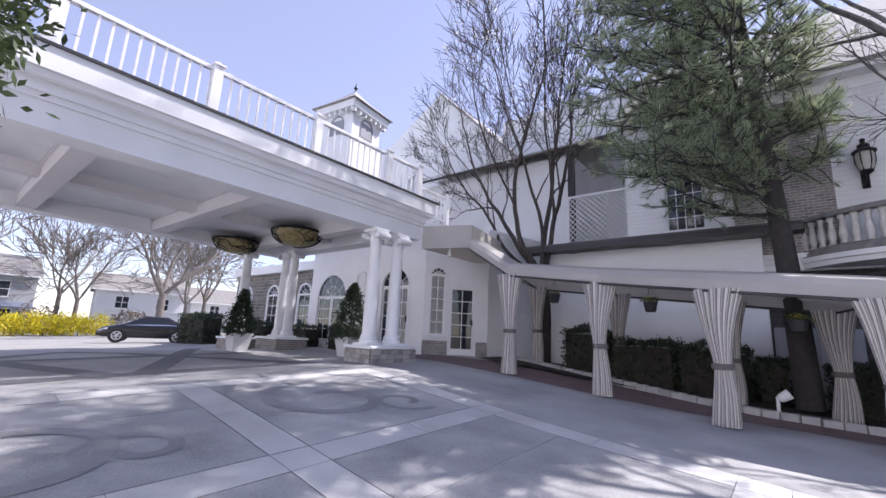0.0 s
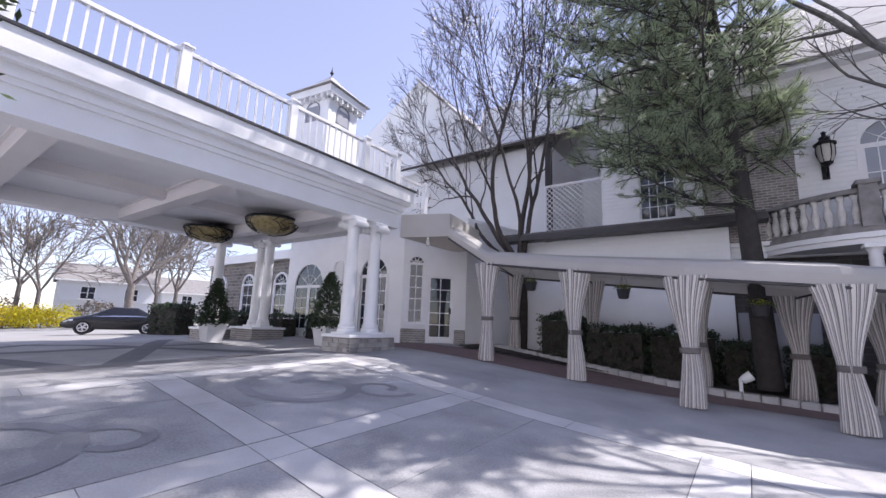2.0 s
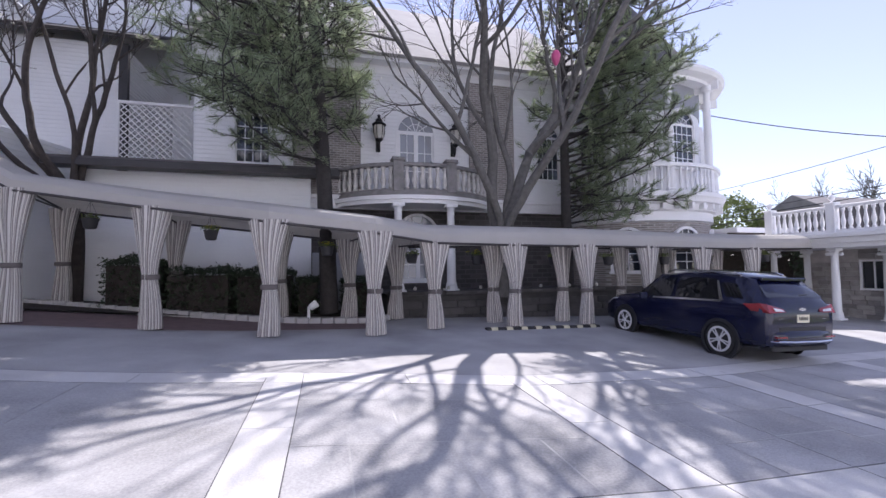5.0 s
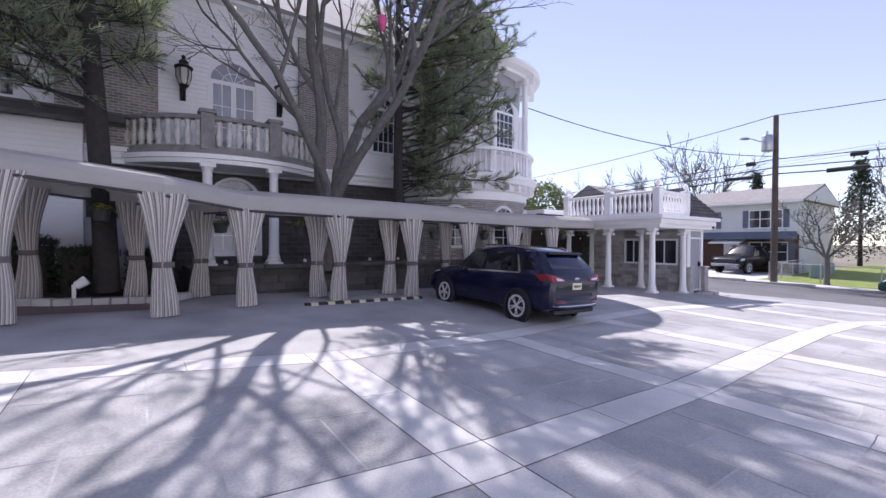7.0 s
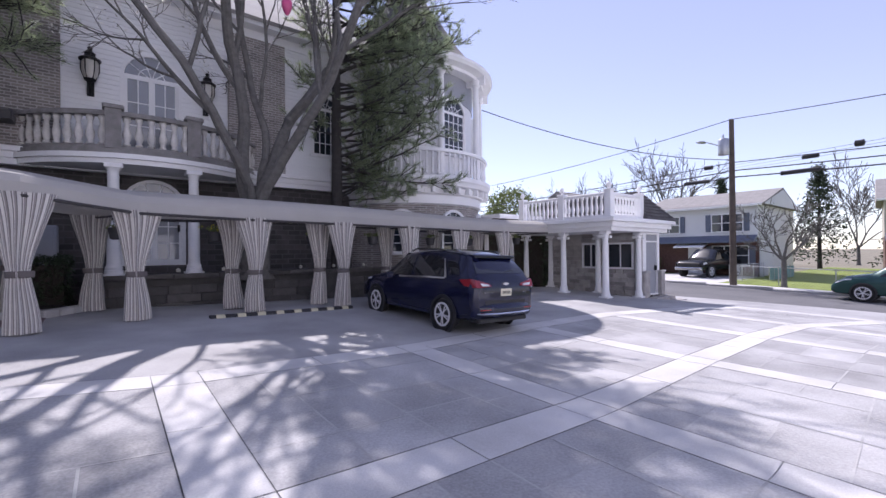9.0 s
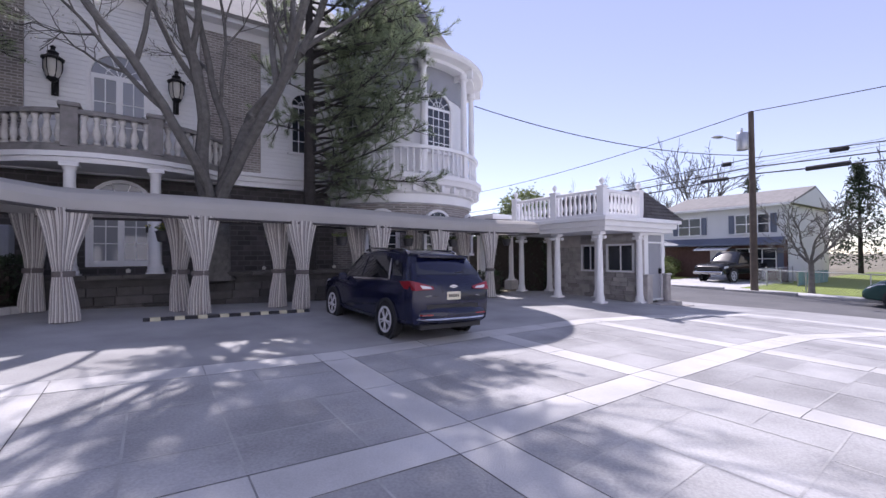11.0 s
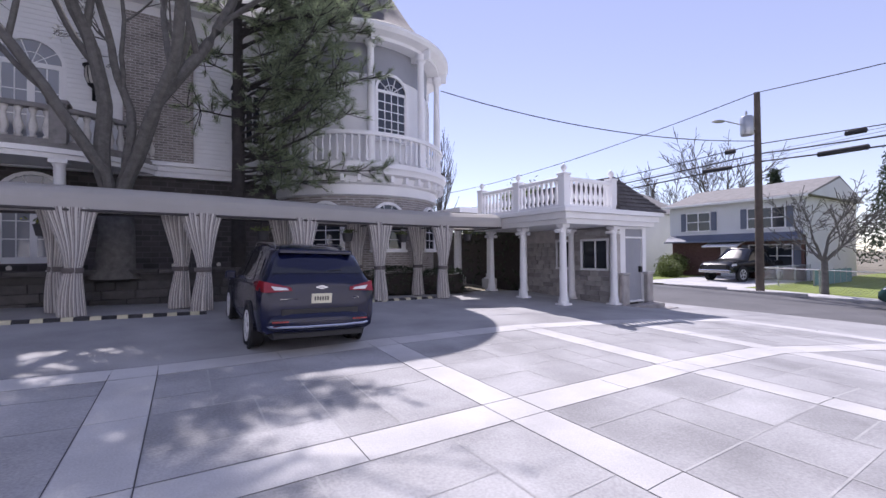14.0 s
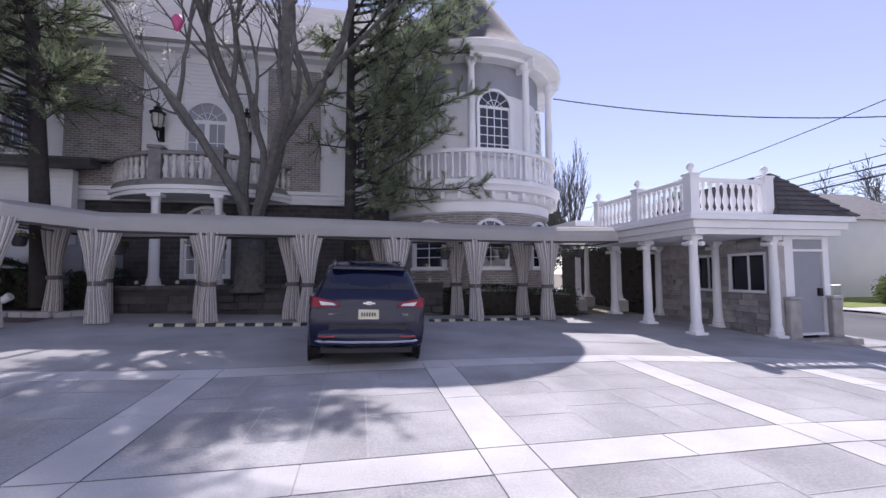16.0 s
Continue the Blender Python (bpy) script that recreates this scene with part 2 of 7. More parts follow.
let_light_through(FABRIC, 0.42)
NEEDLE = leaf_material("pine_needles", (0.30, 0.36, 0.22), trans=0.62)
BOXWOOD = leaf_material("dark_hedge_leaves", (0.03, 0.05, 0.024), trans=0.15)
HOLLY = leaf_material("glossy_evergreen_leaves", (0.06, 0.085, 0.03), trans=0.2, rough=0.3)
BUD = leaf_material("pale_blossom", (0.78, 0.77, 0.72), trans=0.5)
FORSYTHIA = leaf_material("yellow_blossom", (0.65, 0.56, 0.03))
FLOWER = leaf_material("yellow_flowers", (0.55, 0.50, 0.05))
TWIGGY = leaf_material("dry_twigs", (0.16, 0.13, 0.10), trans=0.1)
PALELEAF = leaf_material("spring_leaves", (0.16, 0.20, 0.07))


def stripe_material():
    """Woven fabric with stripes that run down the cloth, laid by its UV map."""
    m = bpy.data.materials.new("striped_curtain_fabric")
    m.use_nodes = True
    nt = m.node_tree
    b = nt.nodes["Principled BSDF"]
    b.inputs["Roughness"].default_value = 0.9
    uv = nt.nodes.new("ShaderNodeUVMap")
    sep = nt.nodes.new("ShaderNodeSeparateXYZ")
    nt.links.new(uv.outputs[0], sep.inputs[0])
    mul = nt.nodes.new("ShaderNodeMath")
    mul.operation = 'MULTIPLY'
    mul.inputs[1].default_value = 11.0
    nt.links.new(sep.outputs[0], mul.inputs[0])
    fr = nt.nodes.new("ShaderNodeMath")
    fr.operation = 'FRACT'
    nt.links.new(mul.outputs[0], fr.inputs[0])
    ramp = nt.nodes.new("ShaderNodeValToRGB")
    ramp.color_ramp.interpolation = 'CONSTANT'
    els = ramp.color_ramp.elements
    els[0].position, els[0].color = 0.0, (0.78, 0.75, 0.71, 1)
    els[1].position, els[1].color = 0.44, (0.19, 0.17, 0.165, 1)
    for p, c in ((0.56, (0.72, 0.69, 0.65, 1)), (0.68, (0.36, 0.33, 0.315, 1)), (0.91, (0.15, 0.135, 0.13, 1))):
        e = els.new(p)
        e.color = c
    nt.links.new(fr.outputs[0], ramp.inputs[0])
    nz = nt.nodes.new("ShaderNodeTexNoise")
    nz.inputs["Scale"].default_value = 6
    hsv = nt.nodes.new("ShaderNodeHueSaturation")
    mr = nt.nodes.new("ShaderNodeMapRange")
    mr.inputs["To Min"].default_value, mr.inputs["To Max"].default_value = 0.85, 1.12
    nt.links.new(nz.outputs["Fac"], mr.inputs["Value"])
    nt.links.new(mr.outputs[0], hsv.inputs["Value"])
    nt.links.new(ramp.outputs[0], hsv.inputs["Color"])
    nt.links.new(hsv.outputs[0], b.inputs["Base Color"])
    tr = nt.nodes.new("ShaderNodeBsdfTranslucent")
    nt.links.new(hsv.outputs[0], tr.inputs["Color"])
    mx = nt.nodes.new("ShaderNodeMixShader")
    mx.inputs[0].default_value = 0.3
    nt.links.new(b.outputs[0], mx.inputs[1])
    nt.links.new(tr.outputs[0], mx.inputs[2])
    nt.links.new(mx.outputs[0], nt.nodes["Material Output"].inputs[0])
    return m


STRIPE = stripe_material()

# ---- building tools ----
class Geo:
    """Collects vertices and faces for one mesh."""

    def __init__(self):
        self.v, self.f, self.uv = [], [], None

    def add(self, verts, faces, m=None):
        n = len(self.v)
        if m is not None:
            verts = [tuple(m @ Vector(p)) for p in verts]
        self.v.extend(verts)
        self.f.extend([tuple(i + n for i in q) for q in faces])
        return self

    def box(self, x0, y0, z0, x1, y1, z1, m=None, c=0.0):
        """A block; c: width of the bevel along its upright and top edges."""
        if c <= 0:
            vs = [(x, y, z) for z in (z0, z1) for y in (y0, y1) for x in (x0, x1)]
            fs = [(0, 2, 3, 1), (4, 5, 7, 6), (0, 1, 5, 4), (1, 3, 7, 5), (3, 2, 6, 7), (2, 0, 4, 6)]
            return self.add(vs, fs, m)
        ring = lambda d, z: [(x0 + d, y0 + c + 0 * d, z), (x0 + c, y0 + d, z), (x1 - c, y0 + d, z), (x1 - d, y0 + c, z), (x1 - d, y1 - c, z), (x1 - c, y1 - d, z), (x0 + c, y1 - d, z), (x0 + d, y1 - c, z)]
        inset = [(x0 + c, y0 + c, z1), (x0 + c, y0 + c, z1), (x1 - c, y0 + c, z1), (x1 - c, y0 + c, z1), (x1 - c, y1 - c, z1), (x1 - c, y1 - c, z1), (x0 + c, y1 - c, z1), (x0 + c, y1 - c, z1)]
        rings = [ring(0, z0), ring(0, z1 - c), [((a[0] + b[0]) / 2, (a[1] + b[1]) / 2, z1) for a, b in zip(ring(c * 0.7, z1), inset)]]
        return self.loft(rings, True, m)

    def loft(self, rings, caps=True, m=None, closed=True):
        n = len(rings[0])
        vs = [p for r in rings for p in r]
        fs = []
        for k in range(len(rings) - 1):
            for i in range(n if closed else n - 1):
                j = (i + 1) % n
                fs.append((k * n + i, k * n + j, (k + 1) * n + j, (k + 1) * n + i))
        if caps:
            fs.append(tuple(reversed(range(n))))
            fs.append(tuple((len(rings) - 1) * n + i for i in range(n)))
        return self.add(vs, fs, m)

    def lathe(self, profile, x=0, y=0, z=0, seg=16, a0=0.0, a1=None, m=None, caps=True):
        """Turns (radius, height) pairs about an upright axis."""
        full = a1 is None
        steps = seg if full else seg + 1
        rings = []
        for r, h in profile:
            rings.append([(x + r * math.cos(a0 + ((2 * math.pi if full else a1 - a0) * i / seg)), y + r * math.sin(a0 + ((2 * math.pi if full else a1 - a0) * i / seg)), z + h) for i in range(steps)])
        return self.loft(rings, full and caps, m, closed=full)

    def tube(self, pts, radii, seg=6):
        rings = []
        for i, p in enumerate(pts):
            p = Vector(p)
            a = Vector(pts[max(i - 1, 0)])
            b = Vector(pts[min(i + 1, len(pts) - 1)])
            d = (b - a).normalized()
            u = d.cross(Vector((0.3, 0.2, 0.93)) if abs(d.z) < 0.9 else Vector((1, 0.1, 0))).normalized()
            w = d.cross(u)
            r = radii[i] if not isinstance(radii, (int, float)) else radii
            rings.append([tuple(p + (u * math.cos(2 * math.pi * k / seg) + w * math.sin(2 * math.pi * k / seg)) * r) for k in range(seg)])
        return self.loft(rings, True)

    def prism(self, poly, z0, z1, m=None):
        return self.loft([[(x, y, z0) for x, y in poly], [(x, y, z1) for x, y in poly]], True, m)

    def mesh(self, name, mat, smooth=False):
        me = bpy.data.meshes.new(name)
        me.from_pydata(self.v, [], self.f)
        me.materials.append(mat)
        if smooth:
            me.polygons.foreach_set("use_smooth", [True] * len(me.polygons))
        me.update()
        return me


def part(name, geo, mat, parent=None, label="", smooth=False, loc=None):
    """Links the collected geometry as one mesh object under a thing."""
    me = geo.mesh(name, mat, smooth) if isinstance(geo, Geo) else geo
    if isinstance(geo, Geo) and smooth:
        me.set_sharp_from_angle(angle=radians(38))
    ob = new(name, me)
    if parent is not None:
        ob.parent = parent
    if loc is not None:
        ob.matrix_basis = loc
    if label:
        ob["label"] = label
    return ob


def thing(name, label, category, m=None, group="", kind=""):
    ob = new(name)
    ob.empty_display_size = 0.1
    if m is not None:
        ob.matrix_basis = m
    return tagged(ob, label, category, group, kind)


def gz(x, y):
    """Height of the sloping drive."""
    xc = min(max(x, -8.0), 26.0)
    z = -0.1 - 0.032 * xc + 0.03 * min(max(y, -10.0), 12.0)
    k = min(max((-1.0 - x) / 7.0, 0.0), 1.0)
    z += 0.28 * k * k * (3 - 2 * k)
    z -= 0.09 * math.exp(-((x - 8.0) / 4.5) ** 2 - ((y - 4.5) / 3.5) ** 2)
    z -= 0.2 * math.exp(-((x - 20.3) / 2.0) ** 2 - ((y - 8.5) / 4.0) ** 2)
    return z - 0.033 * min(max(-14.0 - x, 0.0), 20.0)


# ---- ground ----
def sheet(name, mat, x0, x1, y0, y1, step, lift, label, category, inside=None):
    """A sheet that follows the slope of the drive."""
    g = Geo()
    nx, ny = max(1, round((x1 - x0) / step)), max(1, round((y1 - y0) / step))
    for j in range(ny + 1):
        for i in range(nx + 1):
            x, y = x0 + (x1 - x0) * i / nx, y0 + (y1 - y0) * j / ny
            g.v.append((x, y, gz(x, y) + lift))
    for j in range(ny):
        for i in range(nx):
            a = j * (nx + 1) + i
            g.f.append((a, a + 1, a + nx + 2, a + nx + 1))
    return tagged(part(name, g, mat, smooth=True), label, category, kind="structure")


def ribbon(name, pts, w, mat, lift=0.004, parent=None, label="", sub=0.5):
    """A flat strip along a line on the drive."""
    fine = []
    for a, b in zip(pts, pts[1:]):
        a, b = Vector(a), Vector(b)
        n = max(1, int((b - a).length / sub))
        fine += [a.lerp(b, i / n) for i in range(n)]
    fine.append(Vector(pts[-1]))
    g = Geo()
    for i, p in enumerate(fine):
        d = (fine[min(i + 1, len(fine) - 1)] - fine[max(i - 1, 0)]).normalized()
        n = Vector((-d.y, d.x)) * (w[min(i * len(w) // len(fine), len(w) - 1)] if isinstance(w, list) else w) / 2
        for q in (p + n, p - n):
            g.v.append((q.x, q.y, gz(q.x, q.y) + lift))
    g.f = [(2 * i, 2 * i + 1, 2 * i + 3, 2 * i + 2) for i in range(len(fine) - 1)]
    return part(name, g, mat, parent, label)


g = Geo()
xs = [-600, -200, -80, -40, -34, -30, -26, -22, -18, -14, -12, -10, -8, -7, -6, -5, -4, -3, -2, -1, 0, 26, 40, 80, 250, 800]
ys = [-500, -150, -50, -20, -10, 12, 20, 40, 80, 200, 700]
for y in ys:
    for x in xs:
        g.v.append((x, y, gz(x, y) - (0.35 if -17 <= x <= 28 and -20 <= y <= 12 else 0.05)))
nx = len(xs)
g.f = [(j * nx + i, j * nx + i + 1, (j + 1) * nx + i + 1, (j + 1) * nx + i) for j in range(len(ys) - 1) for i in range(nx - 1)]
tagged(part("ground", g, EARTH, smooth=True), "dry winter ground of earth and thin grass to the horizon", "ground", kind="structure")
drive = sheet("drive", DRIVE, -17, 21.5, -9, 12.0, 0.5, 0.0, "grey stamped concrete drive with pale bands", "drive")
road = sheet("road", ASPHALT, 21.5, 28.3, -60, 60, 2.0, -0.02, "worn grey asphalt side street", "road")
sheet("road_west", PALEROAD, -60, -19.5, -40, 40, 2.0, -0.02, "pale asphalt street past the portico", "road")
# Added pale ground out of view, reaching to the bounce wall.
sheet("yard", BAND, -40, 21.5, -11.6, -9.0, 1.3, -0.01, "pale concrete strip added unseen between the drive and the bounce wall", "drive")
sheet("forecourt", DRIVE, -19.5, -17, -9, 12.0, 0.5, 0.0, "grey concrete apron beside the street", "drive")


def siding_wall(name, x0, x1, z0, z1, y, thick, openings, label, step=0.13, mat=None, m=None):
    """An upright wall of lapped boards facing -y, with real openings (xa, xb, za, zb, arched)."""
    g = Geo()
    boards = []
    edges = sorted({x0, x1, *[v for o in openings for v in o[:2]]})
    for a, b in zip(edges, edges[1:]):
        mid = (a + b) / 2
        spans = [(z0, z1)]
        for o in openings:
            if o[0] < mid < o[1]:
                spans = [s for lo, hi in spans for s in ((lo, min(hi, o[2])), (max(lo, o[3]), hi)) if s[1] - s[0] > 0.01]
        for lo, hi in spans:
            if step:
                n = max(1, round((hi - lo) / step))
                h = (hi - lo) / n
                for k in range(n):
                    z = lo + k * h
                    boards.append(Geo().add([(a, y - 0.022, z), (b, y - 0.022, z), (b, y, z + h), (a, y, z + h), (a, y + thick, z), (b, y + thick, z), (b, y + thick, z + h), (a, y + thick, z + h)],
                          [(0, 1, 2, 3), (5, 4, 7, 6), (0, 4, 5, 1), (3, 2, 6, 7), (0, 3, 7, 4), (1, 5, 6, 2)]))
            else:
                g.box(a, y, lo, b, y + thick, hi)
    for o in openings:
        if len(o) > 4 and o[4]:
            arch_fill(g, o[0], o[1], o[3], y - 0.01, thick)
    ob = part(name, g, mat or SIDING) if g.v else new(name)
    for b in boards:
        part("board", b, mat or SIDING, ob)
    if m is not None:
        ob.matrix_basis = m
    return tagged(ob, label, "wall", kind="structure")


def arch_fill(g, xa, xb, ztop, y, thick, n=8):
    """Fills the corners above a half-round head inside a square opening."""
    c, r = (xa + xb) / 2, (xb - xa) / 2
    for sgn in (-1, 1):
        pts = [(c + sgn * r * math.cos(math.pi / 2 * i / n), ztop - r + r * math.sin(math.pi / 2 * i / n)) for i in range(n + 1)]
        poly = pts + [(c + sgn * r, ztop)]
        k = len(poly)
        g.add([(p[0], yy, p[1]) for yy in (y, y + thick) for p in poly],
              [tuple(range(k)), tuple(reversed(range(k, 2 * k)))] + [(i, (i + 1) % k, k + (i + 1) % k, k + i) for i in range(k)])


def arch_ring(xa, xb, ztop, y0, y1, w, zlow, n=12):
    """A casing round an arched opening: two uprights and a half-round head."""
    g = Geo()
    c, r = (xa + xb) / 2, (xb - xa) / 2
    line = [(xa, zlow)] + [(c - r * math.cos(math.pi * i / n), ztop - r + r * math.sin(math.pi * i / n)) for i in range(n + 1)] + [(xb, zlow)]
    outer = [(xa - w, zlow)] + [(c - (r + w) * math.cos(math.pi * i / n), ztop - r + (r + w) * math.sin(math.pi * i / n)) for i in range(n + 1)] + [(xb + w, zlow)]
    k = len(line)
    for i in range(k - 1):
        q = [line[i], line[i + 1], outer[i + 1], outer[i]]
        g.add([(p[0], yy, p[1]) for yy in (y0, y1) for p in q], [(0, 3, 2, 1), (4, 5, 6, 7), (0, 1, 5, 4), (1, 2, 6, 5), (2, 3, 7, 6), (3, 0, 4, 7)])
    return g


def arched_window(name, xa, xb, zb, zt, label, m, cols=4, rows=4, glass=None, sill=True, leaves=1, square=False, category="window", zfoot=None):
    """A window or glazed door in the local x-z plane facing -y: casing, muntins, panes, sill."""
    win = thing(name, label, category, m, kind="structure")
    w = 0.09
    c, r = (xa + xb) / 2, (xb - xa) / 2
    spring = zt if square else zt - r
    if square:
        g = Geo().box(xa - w, -0.05, zb, xa, 0.09, zt + w).box(xb, -0.05, zb, xb + w, 0.09, zt + w).box(xa, -0.05, zt, xb, 0.09, zt + w)
    else:
        g = arch_ring(xa, xb, zt, -0.05, 0.09, w, zb)
    part("window_frame", g, WHITE, win)
    if sill:
        part("window_sill", Geo().box(xa - 0.14, -0.1, zb - 0.08, xb + 0.14, 0.08, zb, c=0.015), WHITE, win)
    pane_mat = glass or GLASS
    # panes of the straight part, each its own
    mw = 0.028
    lw = (xb - xa) / leaves
    bars = Geo()
    for L in range(leaves):
        la, lb = xa + L * lw, xa + (L + 1) * lw
        st = 0.075 if leaves > 1 or category == "door" else 0.04
        bars.box(la, -0.01, zb, la + st, 0.04, spring).box(lb - st, -0.01, zb, lb, 0.04, spring)
        bars.box(la + st, -0.01, zb, lb - st, 0.04, zb + st * (2.2 if category == "door" else 1)).box(la + st, -0.01, spring - st, lb - st, 0.04, spring)
        pa, pb, qa, qb = la + st, lb - st, zb + st * (2.2 if category == "door" else 1), spring - st
        n = max(1, cols // leaves)
        for i in range(1, n):
            x = pa + (pb - pa) * i / n
            bars.box(x - mw / 2, 0.0, qa, x + mw / 2, 0.03, qb)
        for j in range(1, rows):
            z = qa + (qb - qa) * j / rows
            bars.box(pa, 0.002, z - mw / 2, pb, 0.028, z + mw / 2)
        for i in range(n):
            for j in range(rows):
                x0, x1 = pa + (pb - pa) * i / n, pa + (pb - pa) * (i + 1) / n
                z0, z1 = qa + (qb - qa) * j / rows, qa + (qb - qa) * (j + 1) / rows
                part("pane", Geo().box(x0, 0.012, z0, x1, 0.02, z1), pane_mat, win)
    if not square:
        n = 12
        bars.box(xa, -0.01, spring, xb, 0.04, spring + 0.05)
        for k in range(1, 5):
            a = math.pi * k / 5
            d = Vector((math.cos(a), 0, math.sin(a)))
            p0, p1 = Vector((c, 0.012, spring)) + d * 0.04, Vector((c, 0.012, spring)) + d * r
            bars.tube([p0, p1], 0.015, 4)
        arc = [(c - r * 0.5 * math.cos(math.pi * i / n), 0.012, spring + r * 0.5 * math.sin(math.pi * i / n)) for i in range(n + 1)]
        bars.tube(arc, 0.014, 4)
        half = [(c - r * math.cos(math.pi * i / n), spring + r * math.sin(math.pi * i / n)) for i in range(n + 1)]
        k = len(half)
        part("fanlight", Geo().add([(p[0], yy, p[1]) for yy in (0.012, 0.02) for p in half], [tuple(range(k)), tuple(reversed(range(k, 2 * k)))]), pane_mat, win)
    part("glazing_bars", bars, WHITE, win)
    if category == "door":
        part("door_handle", Geo().box(xb - 0.11, -0.06, zb + 0.95, xb - 0.05, 0.0, zb + 1.15, c=0.01), IRON, win, "black lever handle and lock plate")
    return win


# ---- main facade ----
# Unseen wall added behind the camera; its sunlit face brightens the shaded facade.
siding_wall("wall_bounce", -21.4, 40, -2.0, 12.0, 0, 0.3, [], "plain white unseen wall added to bounce sunlight onto the facade", step=0, mat=WHITE, m=pose(0, -11.6, 0, 0, 0, 180))
FY = 13.95
FLOOR = 0.80
WIN0 = (-2.45, -1.45, 4.85, 6.9, True)
BDOOR = (2.62, 3.86, 4.05, 6.8, True)
LDOOR = (2.62, 3.95, 1.0, 3.3, True)
WIN2 = (7.85, 8.75, 4.75, 6.8, True)
siding_wall("wall_south_upper", -3.6, 9.6, 3.9, 8.4, FY, 0.3, [WIN0, BDOOR, WIN2], "white painted lapped board wall of the upper storey")
siding_wall("wall_south_lower", -0.2, 9.6, -0.3, 3.47, FY + 0.06, 0.3, [LDOOR], "dark stone wall of the ground floor with shade put in its colour", step=0, mat=SHADEBRICK)
g = Geo()
g.box(-0.8, FY - 0.14, 3.47, 9.6, FY + 0.1, 3.62).box(-0.8, FY - 0.2, 3.62, 9.6, FY + 0.1, 3.78, c=0.03).box(-0.8, FY - 0.28, 3.78, 9.6, FY + 0.1, 3.9, c=0.03)
tagged(part("string_cornice", g, WHITE), "white moulded cornice band between the storeys", "trim", kind="structure")
g = Geo()
g.box(-3.6, FY - 0.05, 8.1, 9.6, FY + 0.2, 8.4).box(-3.7, FY - 0.45, 8.4, 9.7, FY + 0.3, 8.55, c=0.03)
tagged(part("eave_trim", g, WHITE), "white eave board under the roof edge", "trim", kind="structure")
for i, (xa, xb) in enumerate(((-0.75, 1.35), (5.15, 6.85))):
    tagged(part("wall_brick_panel_%d" % (i + 1), Geo().box(xa, FY - 0.14, 3.9, xb, FY - 0.03, 8.1), BRICK), "brown brick pier panel on the upper storey", "wall", kind="structure")
arched_window("window_1", *WIN0[:4], "arched white upper window with drawn white curtains", pose(0, FY + 0.03, 0), 4, 4)
arched_window("balcony_door", *BDOOR[:4], "arched white french doors onto the stone balcony", pose(0, FY + 0.03, 0), 4, 3, leaves=2, category="door", sill=False, glass=CURTAINGLASS)
arched_window("terrace_door", *LDOOR[:4], "arched white glazed double doors below the balcony", pose(0, FY + 0.09, 0), 4, 3, leaves=2, category="door", sill=False, glass=CURTAINGLASS)
arched_window("window_2", *WIN2[:4], "arched white upper window behind the pine", pose(0, FY + 0.03, 0), 4, 4)


def roof_slab(name, quad, thick, mat, label):
    q = [Vector(p) for p in quad]
    n = (q[1] - q[0]).cross(q[3] - q[0]).normalized() * thick
    g = Geo().add([tuple(p) for p in q] + [tuple(p + n) for p in q], [(3, 2, 1, 0), (4, 5, 6, 7), (0, 1, 5, 4), (1, 2, 6, 5), (2, 3, 7, 6), (3, 0, 4, 7)])
    return tagged(part(name, g, mat), label, "roof", kind="structure")


roof_slab("roof_main", [(-3.8, FY - 0.5, 8.5), (10.5, FY - 0.5, 8.5), (10.5, 20.0, 14.2), (-3.8, 20.0, 14.2)], 0.12, ROOF, "pale grey shingle roof over the main house")
siding_wall("wall_back", -12, 10.5, 0, 14.0, 20.0, 0.3, [], "white rear wall that closes the house", step=0)
# low wing with the dark eave behind the planting bed
siding_wall("wall_low_wing", -6.4, -0.2, 0.0, 4.3, 13.4, 0.25, [], "white lapped board wall behind the planting bed")
roof_slab("roof_low_wing", [(-6.6, 12.75, 4.45), (0.6, 12.75, 4.45), (0.6, 14.4, 4.75), (-6.6, 14.4, 4.75)], 0.08, SLATE, "low dark shingle roof of the wing")
tagged(part("eave_low_wing", Geo().box(-6.7, 12.66, 4.28, 0.65, 13.2, 4.46, c=0.02), DARKTRIM), "dark gutter and eave board of the low wing", "trim", kind="structure")
# tall white block to the west
siding_wall("wall_west_block", -14.0, -6.1, 0.3, 8.9, 15.6, 0.3, [], "tall white lapped board wall")
siding_wall("wall_west_block_side", 0, 4.6, 0.3, 8.9, 0, 0.3, [], "white side wall of the tall block", m=pose(-6.1, 15.6, 0, 0, 0, 90))
roof_slab("roof_west_block", [(-14.3, 15.1, 8.95), (-5.6, 15.1, 8.95), (-5.6, 20.0, 11.5), (-14.3, 20.0, 11.5)], 0.1, SLATE, "dark edged roof of the tall white block")
tagged(part("corner_post", Geo().box(-6.2, 15.45, 4.4, -5.95, 15.6, 8.9), DARKTRIM), "dark downpipe and corner board", "trim", kind="structure")

# ---- turret ----
TX, TY = 12.2, 14.6


